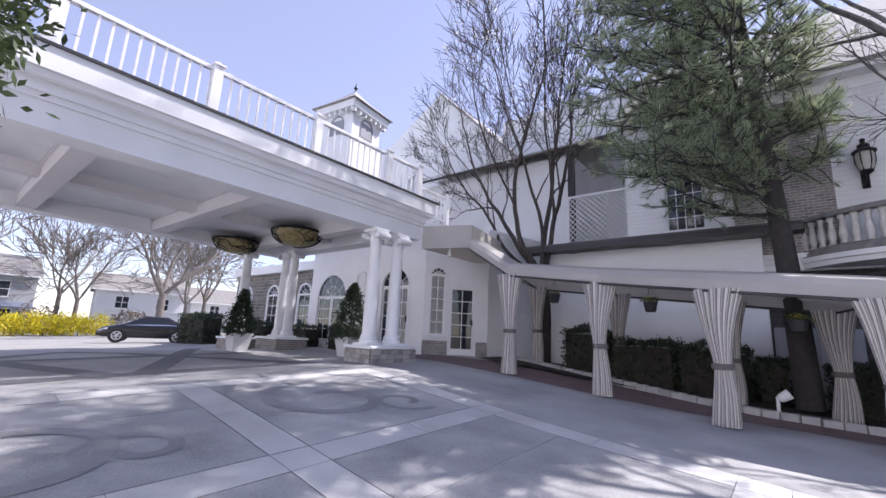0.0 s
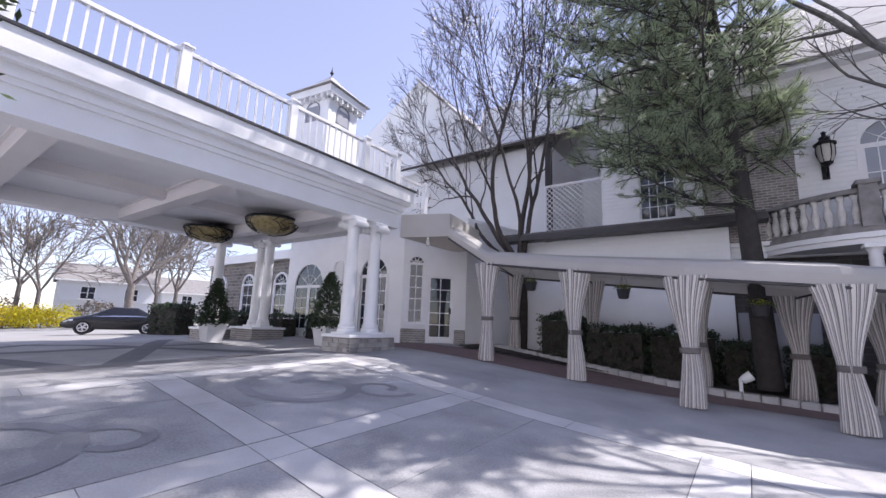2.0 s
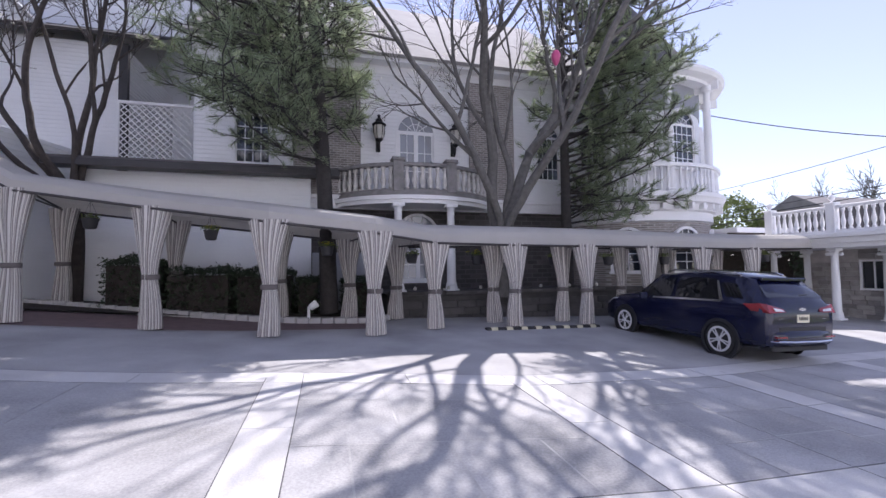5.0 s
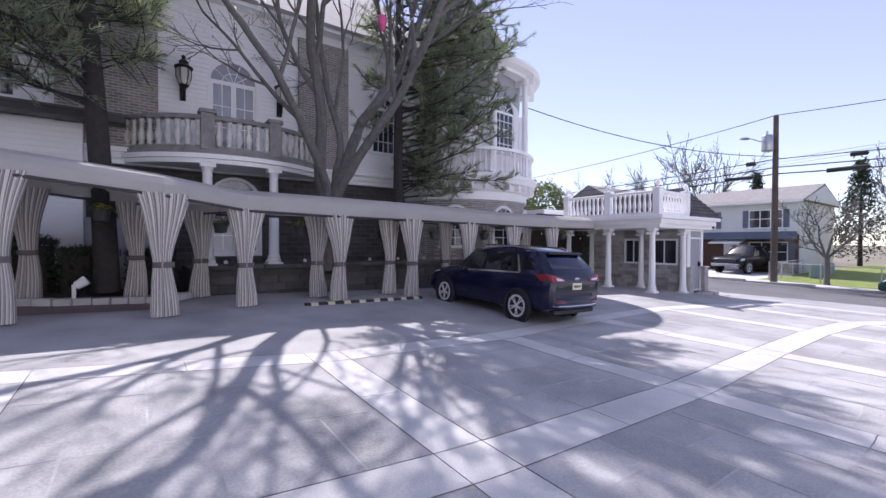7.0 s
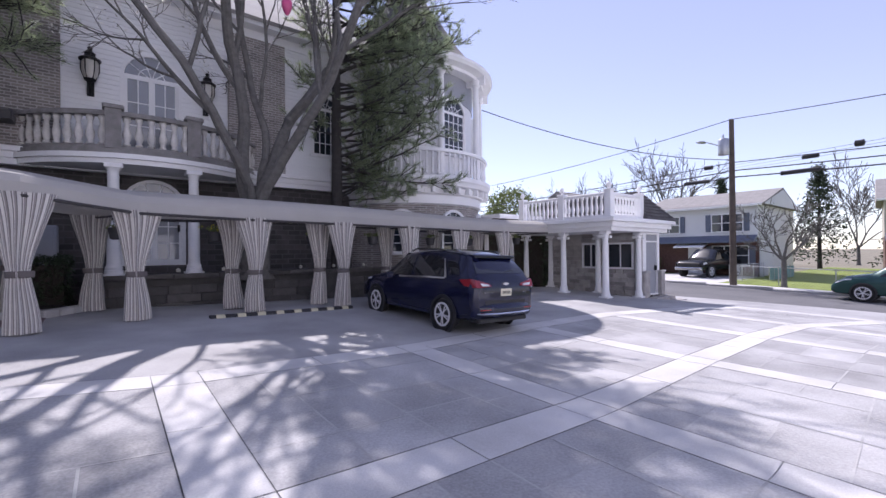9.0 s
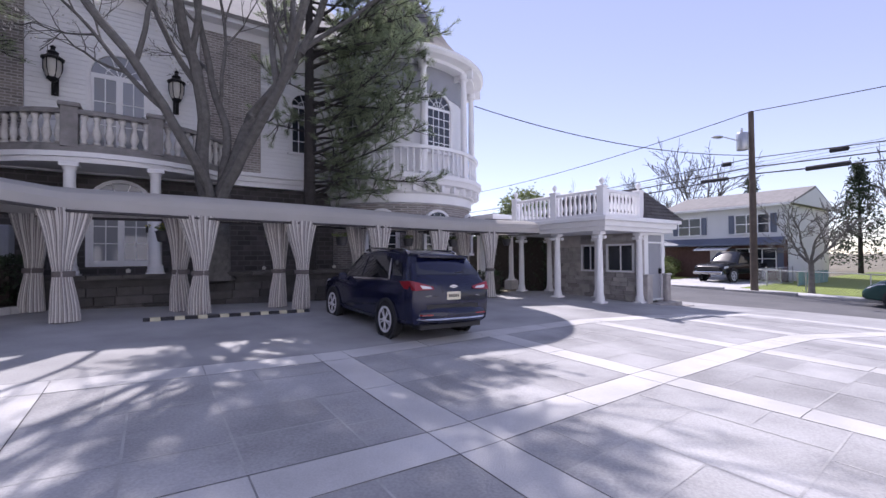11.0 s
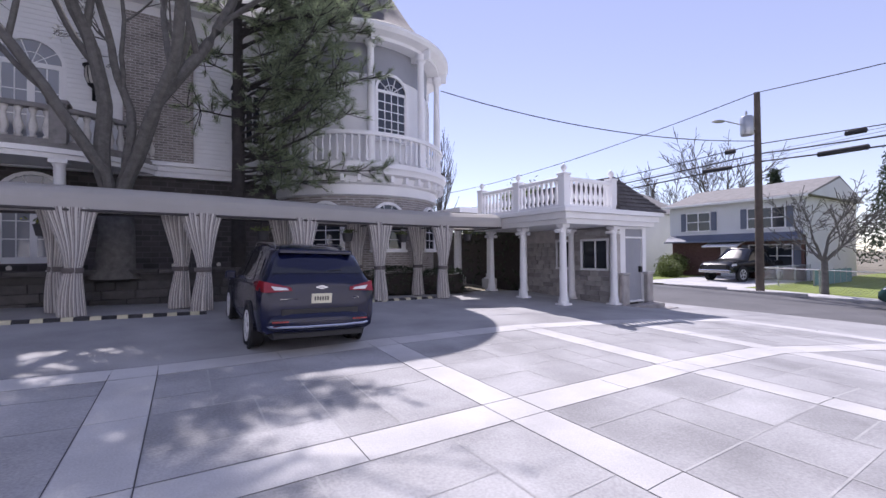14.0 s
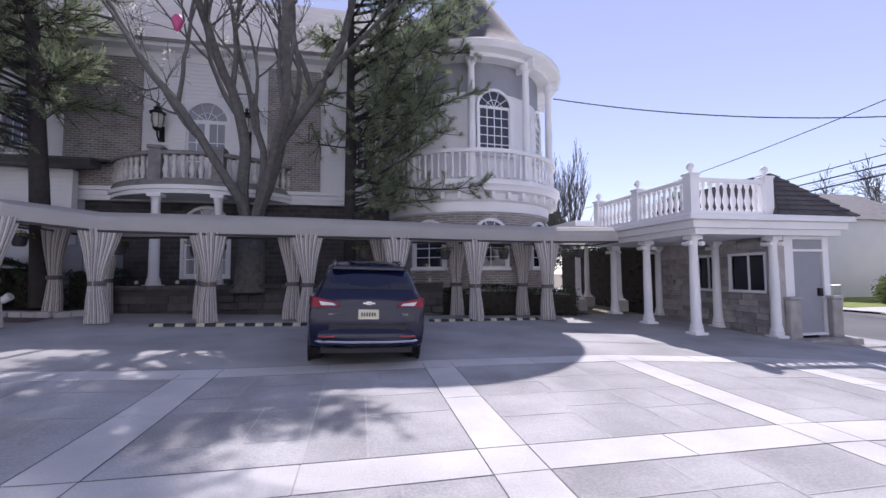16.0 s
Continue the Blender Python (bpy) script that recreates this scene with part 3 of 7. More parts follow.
def turret():
    seg = 48
    t = thing("turret", "round three storey white and brick corner turret with columns", "turret", pose(TX, TY, 0), kind="structure")
    part("wall_lower", Geo().lathe([(2.95, -0.5), (2.95, 3.05)], seg=seg), BRICK, t, "brown brick ground floor wall", True)
    part("cornice", Geo().lathe([(2.95, 3.0), (3.05, 3.05), (3.05, 3.35), (3.15, 3.4), (3.2, 3.6), (3.38, 3.66), (3.4, 3.78), (3.46, 3.84), (3.46, 3.98), (3.3, 4.02), (2.6, 4.05)], seg=seg), WHITE, t, "white moulded cornice", True)
    part("wall_upper", Geo().lathe([(2.7, 4.0), (2.7, 7.25)], seg=seg), WHITE, t, "white upper wall", True)
    part("frieze", Geo().lathe([(2.73, 7.0), (2.75, 7.95)], seg=seg), GREYPAINT, t, "grey painted frieze", True)
    part("eave", Geo().lathe([(2.7, 7.95), (3.2, 7.93), (3.2, 8.05), (3.5, 8.1), (3.58, 8.2), (3.58, 8.3), (3.3, 8.4), (2.5, 8.7)], seg=seg), WHITE, t, "white curved eave", True)
    part("roof", Geo().lathe([(3.5, 8.34), (2.9, 8.75), (2.3, 9.5), (1.6, 10.6), (0.8, 11.8), (0.05, 12.9)], seg=seg), SLATE, t, "dark shingled conical roof", True)
    for k in range(40):
        a = 2 * math.pi * k / 40
        part("dentil", Geo().box(-0.055, -3.36, 3.42, 0.055, -3.15, 3.62), WHITE, t, loc=pose(0, 0, 0, 0, 0, math.degrees(a)))
    for k in range(10):
        a = -90 + 25 + k * 36
        c = part("column", Geo().lathe([(0.17, 4.02), (0.17, 4.1), (0.13, 4.14), (0.125, 6.0), (0.105, 7.65), (0.13, 7.7), (0.18, 7.76), (0.18, 7.95)], 3.12, 0, 0, 14), WHITE, t, smooth=True, loc=pose(0, 0, 0, 0, 0, a))
        b = part("bracket", Geo().box(2.72, -0.05, 7.75, 3.5, 0.05, 8.08), WHITE, t, loc=pose(0, 0, 0, 0, 0, a))
    n = 90
    for k in range(n):
        a = 2 * math.pi * k / n
        if -0.95 * math.pi < (a if a < math.pi else a - 2 * math.pi) < 0.2:
            part("baluster", BALUSTER, WHITE, t, loc=pose(3.22 * math.cos(a), 3.22 * math.sin(a), 4.08) @ Matrix.Diagonal((1, 1, 0.78 / 0.7, 1)))
    part("handrail", Geo().lathe([(3.12, 4.86), (3.32, 4.86), (3.34, 4.92), (3.32, 4.98), (3.12, 4.98), (3.10, 4.92), (3.12, 4.86)], seg=seg, caps=False), WHITE, t, smooth=True)
    return t


BALUSTER = Geo().lathe([(0.045, 0), (0.045, 0.06), (0.028, 0.08), (0.05, 0.2), (0.055, 0.28), (0.035, 0.42), (0.026, 0.56), (0.04, 0.6), (0.045, 0.64), (0.045, 0.7)], seg=8).mesh("baluster", WHITE, True)
turret_ob = turret()
for k, (az, zb, zt, w, rows) in enumerate(((5.5, 4.95, 7.02, 1.08, 5), (-62, 4.95, 6.85, 0.96, 5), (55, 4.95, 6.85, 0.96, 5))):
    arched_window("window_%d" % (3 + k), -w / 2, w / 2, zb, zt, "tall arched white turret window with small panes", pose(TX, TY, 0, 0, 0, az) @ pose(0, -2.74, 0), 4, rows)
for k, az in enumerate((0, -38, 40)):
    arched_window("window_%d" % (6 + k), -0.5, 0.5, 1.3, 2.75, "white arched ground floor turret window with fan pattern", pose(TX, TY, 0, 0, 0, az) @ pose(0, -2.99, 0), 2, 3)


# ---- portico ----
PX0, PX1, PY0, PY1 = -16.2, -8.45, -4.5, 9.35
SOFF, DECK = 4.27, 5.45


def tapered_column(z0, z1, r, parent, x, y, name="column", scroll=False):
    h = z1 - z0
    c = part(name, Geo().lathe([(r * 1.35, 0), (r * 1.35, 0.08), (r * 1.2, 0.1), (r * 1.25, 0.16), (r * 1.05, 0.2), (r, 0.26), (r * 0.98, h * 0.4), (r * 0.82, h - 0.34), (r * 0.9, h - 0.31), (r * 0.82, h - 0.27), (r * 0.84, h - 0.18), (r * 1.2, h - 0.1)], seg=20), WHITE, parent, smooth=True, loc=pose(x, y, z0))
    part("plinth", Geo().box(-r * 1.5, -r * 1.5, -0.06, r * 1.5, r * 1.5, 0.0), WHITE, c)
    part("capital", Geo().box(-r * 1.35, -r * 1.35, h - 0.1, r * 1.35, r * 1.35, h, c=0.02), WHITE, c)
    if scroll:
        for sx in (-1, 1):
            part("volute", Geo().lathe([(0.0, -r * 1.2), (r * 0.42, -r * 1.2), (r * 0.5, -r * 1.05), (r * 0.5, r * 1.05), (r * 0.42, r * 1.2), (0.0, r * 1.2)], seg=14), WHITE, c, smooth=True, loc=pose(sx * r * 1.45, 0, h - 0.2, 90, 0, 0))
    return c


portico = thing("portico", "white painted drive-through portico with coffered ceiling and roof terrace", "portico", kind="structure")
for (xa, xb, ya, yb) in ((PX0, PX0 + 0.55, PY0, PY1), (PX1 - 0.55, PX1, PY0, PY1), (PX0 + 0.55, PX1 - 0.55, PY1 - 0.55, PY1), (PX0 + 0.55, PX1 - 0.55, PY0, PY0 + 0.55)):
    part("edge_beam", Geo().box(xa, ya, SOFF, xb, yb, 5.1), WHITE, portico)
for y in (-1.75, 1.4, 4.55, 7.7):
    part("cross_beam", Geo().box(PX0 + 0.5, y - 0.2, SOFF + 0.05, PX1 - 0.5, y + 0.2, 4.95).box(PX0 + 0.52, y - 0.27, 4.66, PX1 - 0.52, y + 0.27, 4.76), SOFFIT, portico)
part("cross_beam", Geo().box(-12.46, PY0 + 0.5, SOFF + 0.16, -12.14, PY1 - 0.5, 4.95), SOFFIT, portico)
part("ceiling_panel", Geo().box(PX0 + 0.5, PY0 + 0.5, 4.78, PX1 - 0.5, PY1 - 0.5, 5.15), SOFFIT, portico, "pale painted ceiling panels")
for d, za, zb in ((0.06, 4.7, 4.8), (0.12, 4.8, 4.98), (0.26, 4.98, 5.08), (0.34, 5.08, DECK)):
    part("fascia", Geo().box(PX0 - d, PY0 - d, za, PX1 + d, PY1 + d, zb), WHITE, portico, "white stepped fascia moulding")
part("roof_edge", Geo().box(PX0 - 0.38, PY0 - 0.38, DECK, PX1 + 0.38, PY1 + 0.38, DECK + 0.05), DARKTRIM, portico, "dark metal roof edge")
RX = PX1 - 0.05
posts = [(RX, 0.59 + 2.43 * k) for k in range(-2, 4)] + [(RX, 9.2)]


def railing(pts, z, h, parent, first=0):
    for (xa, ya), (xb, yb) in zip(pts, pts[1:]):
        d = Vector((xb - xa, yb - ya))
        L = d.length
        ang = math.degrees(math.atan2(d.y, d.x))
        m = pose(xa, ya, z, 0, 0, ang)
        part("handrail", Geo().box(0, -0.05, h - 0.1, L, 0.05, h - 0.02, c=0.015), WHITE, parent, loc=m)
        part("bottom_rail", Geo().box(0, -0.035, 0.1, L, 0.035, 0.17), WHITE, parent, loc=m)
        n = max(1, round(L / 0.21))
        for k in range(n):
            part("baluster", SLAT, WHITE, parent, loc=m @ pose((k + 0.5) * L / n, 0, 0.17) @ Matrix.Diagonal((1, 1, h - 0.27, 1)))
    for x, y in pts[first:]:
        part("post", Geo().box(-0.09, -0.09, 0, 0.09, 0.09, h + 0.02).box(-0.12, -0.12, h + 0.02, 0.12, 0.12, h + 0.06, c=0.01).lathe([(0.09, 0), (0.07, 0.05), (0.0, 0.09)], z=h + 0.06, seg=4), WHITE, parent, loc=pose(x, y, z))


SLAT = Geo().box(-0.02, -0.02, 0, 0.02, 0.02, 1).mesh("slat", WHITE)
rail = thing("terrace_railing", "white slatted railing round the portico roof terrace", "railing", kind="structure")
railing(posts, DECK + 0.05, 1.1, rail)
railing([(RX, 9.2), (-9.6, 9.9), (-9.6, 12.0)], DECK + 0.05, 1.1, rail, 1)


def pier(x0, x1, y0, y1, h, cols, r):
    zb = min(gz(x0, y0), gz(x1, y1), gz(x0, y1), gz(x1, y0)) - 0.05
    p = thing("column_pier", "white column pair on a low brick pier with stone cap", "column", kind="structure")
    top = gz((x0 + x1) / 2, (y0 + y1) / 2) + h
    part("base", Geo().box(x0, y0, zb, x1, y1, top - 0.07), BRICK, p, "brick pier base")
    part("cap", Geo().box(x0 - 0.05, y0 - 0.05, top - 0.07, x1 + 0.05, y1 + 0.05, top, c=0.02), WHITE, p, "white stone cap")
    for x, y in cols:
        tapered_column(top + 0.06, SOFF, r, p, x, y, scroll=True)
    return p


pier(-9.05, -8.05, 7.35, 9.0, 0.42, [(-8.62, 7.75), (-8.62, 8.6)], 0.19)
pier(-16.3, -15.3, 7.2, 8.2, 0.42, [(-15.8, 7.7)], 0.19)
pier(-15.0, -13.6, 8.0, 9.2, 0.42, [(-14.6, 8.6), (-14.0, 8.6)], 0.17)
# entrance wall with arched doors, then a slanting bay with a window and a glazed door
EZ = 0.9
E1 = (-15.75, -13.9, EZ, 3.72, True)
E2 = (-11.7, -10.35, EZ, 3.78, True)
siding_wall("wall_entrance", -16.35, -9.6, 0.4, 5.3, 11.0, 0.25, [E1, E2], "white plaster entrance wall with arched doors", step=0, mat=WHITE)
arched_window("entrance_door", *E1[:4], "arched white glazed double entrance doors", pose(0, 11.03, 0), 4, 4, leaves=2, category="door", sill=False)
arched_window("entrance_door", *E2[:4], "arched white glazed double entrance doors", pose(0, 11.03, 0), 4, 4, leaves=2, category="door", sill=False)
niche = thing("wall_niche", "narrow arched white niche panel between the entrance doors", "trim", pose(0, 10.985, 0), kind="structure")
part("niche_frame", arch_ring(-13.2, -12.75, 3.72, -0.05, 0.012, 0.09, 1.0), WHITE, niche)
part("niche_panel", Geo().box(-13.12, -0.012, 1.2, -12.83, 0.012, 3.3, c=0.01), WHITE, niche)
BAY = pose(-9.6, 11.0, 0, 0, 0, 45)
siding_wall("wall_bay", 0, 2.25, 0.4, 5.3, 0, 0.25, [(0.22, 0.72, 1.45, 3.75, True), (0.92, 1.78, 0.84, 3.1)], "white wall of the slanting entrance bay", step=0, mat=WHITE, m=BAY)
arched_window("window_9", 0.22, 0.72, 1.45, 3.75, "narrow arched white window with small panes", BAY @ pose(0, 0.03, 0), 2, 5)
arched_window("glazed_door", 0.92, 1.78, 0.84, 3.1, "white glazed side door with ten small panes", BAY @ pose(0, 0.03, 0), 2, 5, square=True, category="door", sill=False)
tagged(part("brick_plinth", Geo().box(0.0, -0.06, 0.4, 0.86, 0.0, 1.25, c=0.02).box(1.86, -0.06, 0.4, 2.25, 0.0, 1.25, c=0.02), BRICK, loc=BAY), "low brick plinth along the bay wall", "plinth", kind="structure")
siding_wall("wall_bay_side", 0, 4.0, 0.3, 5.3, 0, 0.25, [], "white lapped board wall beside the bay", m=pose(-8.01, 12.59, 0, 0, 0, 75))
# west wing of stone
siding_wall("wall_west_wing", -26, -16.2, -0.2, 4.4, 12.2, 0.3, [], "ivy grown stone wing with arched windows", step=0, mat=RUBBLE)
tagged(part("west_wing_cornice", Geo().box(-26, 11.9, 4.3, -16.2, 12.6, 4.75, c=0.05), WHITE), "white cornice along the stone wing", "trim", kind="structure")
for k, x in enumerate((-24.5, -21.6, -18.6)):
    arched_window("window_%d" % (12 + k), x - 0.5, x + 0.5, 1.0, 3.6, "tall arched white window in the stone wing", pose(0, 12.16, 0), 2, 4)


# ---- covered walk ----
FRONT = [(-5.45, 9.7), (-3.08, 9.5), (-0.8, 8.78), (1.25, 8.7), (2.7, 9.38), (4.82, 9.6), (6.96, 9.75), (9.12, 9.95), (11.3, 10.2), (13.45, 10.3)]
BACK = [(-6.05, 12.5), (-3.45, 12.15), (-0.87, 11.4), (0.85, 11.1), (2.04, 10.95), (4.5, 10.2), (6.54, 10.25), (8.8, 10.7), (11.0, 11.2), (13.1, 11.3)]
EAVE = [3.08, 2.77, 2.46, 2.25, 2.10, 2.07, 2.06, 2.05, 2.03, 2.02]


def canopy():
    c = thing("walkway_canopy", "beige fabric canopy over the curved covered walk", "canopy", kind="structure")
    line = [((-6.93, 10.0), (-7.5, 12.4), 3.96)] + [(f, b, e) for f, b, e in zip(FRONT, BACK, EAVE)] + [((15.45, 10.0), (15.5, 11.4), 2.02)]
    prof = [(0.0, 0.0), (0.0, 0.17), (0.04, 0.3), (0.16, 0.4), (0.34, 0.46), (0.66, 0.46), (0.84, 0.4), (0.96, 0.3), (1.0, 0.17), (1.0, 0.0)]
    rings = []
    for (f, b, e) in line:
        f, b = Vector(f), Vector(b)
        d = (b - f)
        o = f - d.normalized() * 0.12
        b2 = b + d.normalized() * 0.12
        rings.append([(*(o.lerp(b2, u)), e + h) for u, h in prof])
    part("fabric_roof", Geo().loft(rings, False, closed=False), FABRIC, c, smooth=False)
    g = Geo()
    for k in (0, -1):
        g.tube([r[0][:2] + (r[0][2] - 0.03,) if k == 0 else r[-1][:2] + (r[-1][2] - 0.03,) for r in rings], 0.028, 6)
    for r in rings:
        g.tube([(r[0][0], r[0][1], r[0][2] - 0.03), (r[-1][0], r[-1][1], r[-1][2] - 0.03)], 0.02, 6)
    part("frame_tube", g, FABRICDARK, c, "dark metal frame under the fabric")
    for (x, y), e in list(zip(FRONT, EAVE)) + list(zip(BACK, EAVE)):
        part("post", Geo().lathe([(0.03, 0), (0.03, e - gz(x, y))], seg=8), FABRICDARK, c, smooth=True, loc=pose(x, y + 0.05, gz(x, y)))
    # flat valance over the entrance end
    part("valance", Geo().prism([(-8.4, 9.42), (-6.95, 10.0), (-7.4, 12.4), (-8.4, 12.4)], 4.02, 4.72), FABRIC, c, "flat sided fabric valance at the entrance")
    return c


canopy()


def curtain(x, y, z, h, ang, seed, w=0.82):
    rnd = random.Random(seed)
    c = thing("curtain", "striped beige and brown outdoor curtain tied back to a post", "curtain", pose(x, y, z, 0, 0, ang), group="curtains of the covered walk")
    n, rows = 84, 22
    g = Geo()
    us = []
    ph = rnd.uniform(0, 6)
    tie = 0.42
    for j in range(rows + 1):
        v = j / rows
        zz = h * v
        if v > tie:
            k = (v - tie) / (1 - tie)
            half = 0.13 + (w / 2 - 0.13) * k ** 1.25
        else:
            k = (tie - v) / tie
            half = 0.13 + 0.06 * math.sin(min(k * 1.6, 1.57)) + 0.03 * k
        amp = 0.035 + 0.03 * (half / 0.4)
        for i in range(n + 1):
            u = i / n
            a = 2 * math.pi * u
            fold = 1 + 0.16 * math.sin(a * 11 + ph + 1.2 * v) + 0.07 * math.sin(a * 5 + ph * 2 + 2 * v)
            xx = half * math.cos(a) * (0.92 + 0.08 * fold)
            yy = (0.10 + 0.05 * (half / 0.4)) * math.sin(a) * fold
            yy += amp * 0.25 * math.sin(u * 40 + ph)
            g.v.append((xx + 0.02 * math.sin(v * 7 + ph), yy, zz))
            us.append((2 * abs(u - 0.5), v))
    for j in range(rows):
        for i in range(n):
            a = j * (n + 1) + i
            g.f.append((a, a + 1, a + n + 2, a + n + 1))
    me = g.mesh("cloth", STRIPE, True)
    lay = me.uv_layers.new(name="UVMap")
    for lp in me.loops:
        lay.data[lp.index].uv = us[lp.vertex_index]
    part("cloth", me, STRIPE, c)
    zt = h * tie
    part("tie_band", Geo().lathe([(0.155, zt - 0.05), (0.165, zt - 0.04), (0.165, zt + 0.045), (0.155, zt + 0.05)], seg=20), TIE, c, "grey brown tie band", True, loc=Matrix.Diagonal((1, 0.9, 1, 1)))
    return c


TIE = material("tie_band_fabric", (0.13, 0.115, 0.11), 0.9)
for k, ((x, y), e) in enumerate(zip(FRONT, EAVE)):
    p, q = FRONT[max(k - 1, 0)], FRONT[min(k + 1, len(FRONT) - 1)]
    curtain(x, y, gz(x, y) + 0.02, e - gz(x, y), math.degrees(math.atan2(q[1] - p[1], q[0] - p[0])), k)
for k, ((x, y), e) in enumerate(zip(BACK, EAVE)):
    p, q = BACK[max(k - 1, 0)], BACK[min(k + 1, len(BACK) - 1)]
    curtain(x, y, gz(x, y) + 0.02, e - gz(x, y), math.degrees(math.atan2(q[1] - p[1], q[0] - p[0])), 20 + k, 0.7)


# ---- balcony ----
STONE_BALUSTER = BALUSTER.copy()
STONE_BALUSTER.materials[0] = CREAM


def balcony():
    b = thing("balcony", "curved stone balcony with turned balusters on two white columns", "balcony", kind="structure")
    cx, cy, R = 3.25, 15.55, 3.1
    a0 = math.asin((FY - cy) / R)
    lo, hi = -math.pi - a0, a0
    lo, hi = math.pi + abs(a0) + 0.0, 2 * math.pi - abs(a0)
    seg = 24
    arc = lambda r, z: [(cx + r * math.cos(lo + (hi - lo) * i / seg), cy + r * math.sin(lo + (hi - lo) * i / seg), z) for i in range(seg + 1)]
    for nm, r0, z0, z1, mt in (("slab", 3.18, 3.5, 3.62, WHITE), ("slab", 3.26, 3.62, 3.74, WHITE), ("slab", 3.2, 3.74, 3.86, WEATHERED)):
        part(nm, Geo().loft([arc(r0, z0), arc(r0, z1)], True), mt, b)
    part("bottom_rail", Geo().loft([arc(3.0, 3.86), arc(3.16, 3.86), arc(3.16, 3.94), arc(3.0, 3.94)], False, closed=False), WEATHERED, b)
    part("handrail", Geo().loft([arc(2.98, 4.64), arc(3.2, 4.64), arc(3.21, 4.7), arc(3.17, 4.76), arc(2.98, 4.76), arc(2.98, 4.64)], False, closed=False), WEATHERED, b, "grey weathered stone rail")
    n = 26
    for k in range(n):
        a = lo + (hi - lo) * (k + 0.5) / n
        part("baluster", STONE_BALUSTER, CREAM, b, loc=pose(cx + 3.08 * math.cos(a), cy + 3.08 * math.sin(a), 3.94) @ Matrix.Diagonal((1.7, 1.7, 1, 1)))
    for x in (2.38, 4.06):
        a = -math.acos((x - cx) / 3.08)
        part("post", Geo().box(-0.16, -0.16, 3.86, 0.16, 0.16, 4.8).box(-0.21, -0.21, 4.8, 0.21, 0.21, 4.9, c=0.03), WEATHERED, b, loc=pose(x, cy + 3.08 * math.sin(a), 0))
        tapered_column(FLOOR + 0.05, 3.5, 0.14, b, x, 12.62)
    return b


balcony()


def lantern(x, z):
    l = thing("wall_lantern", "black iron wall lantern with pale glass", "lamp", pose(x, FY - 0.05, z) @ Matrix.Scale(1.22, 4), group="facade lanterns")
    part("bracket", Geo().box(-0.06, 0, -0.35, 0.06, 0.05, 0.05).tube([(0, 0, -0.3), (0, -0.15, -0.38), (0, -0.26, -0.25), (0, -0.26, -0.1)], 0.02, 6), IRON, l)
    part("shade", Geo().lathe([(0.08, -0.08), (0.125, 0.0), (0.145, 0.12), (0.145, 0.26), (0.12, 0.3)], 0, -0.26, 0, 12), LAMPGLASS, l, smooth=True)
    part("base", Geo().lathe([(0.03, -0.16), (0.1, -0.1), (0.1, -0.07)], 0, -0.26, 0, 12), IRON, l)
    g = Geo().lathe([(0.185, 0.3), (0.19, 0.33), (0.12, 0.37), (0.085, 0.42), (0.1, 0.45), (0.04, 0.5), (0.035, 0.54), (0.05, 0.57), (0.0, 0.61)], 0, -0.26, 0, 12)
    for k in range(6):
        a = math.pi / 3 * k
        part("cage_bar", Geo().tube([(0.09 * math.cos(a), -0.26 + 0.09 * math.sin(a), -0.08), (0.15 * math.cos(a), -0.26 + 0.15 * math.sin(a), 0.1), (0.15 * math.cos(a), -0.26 + 0.15 * math.sin(a), 0.3)], 0.01, 4), IRON, l)
    part("cap", g, IRON, l)
    return l


lantern(1.93, 5.85)
lantern(4.55, 5.85)

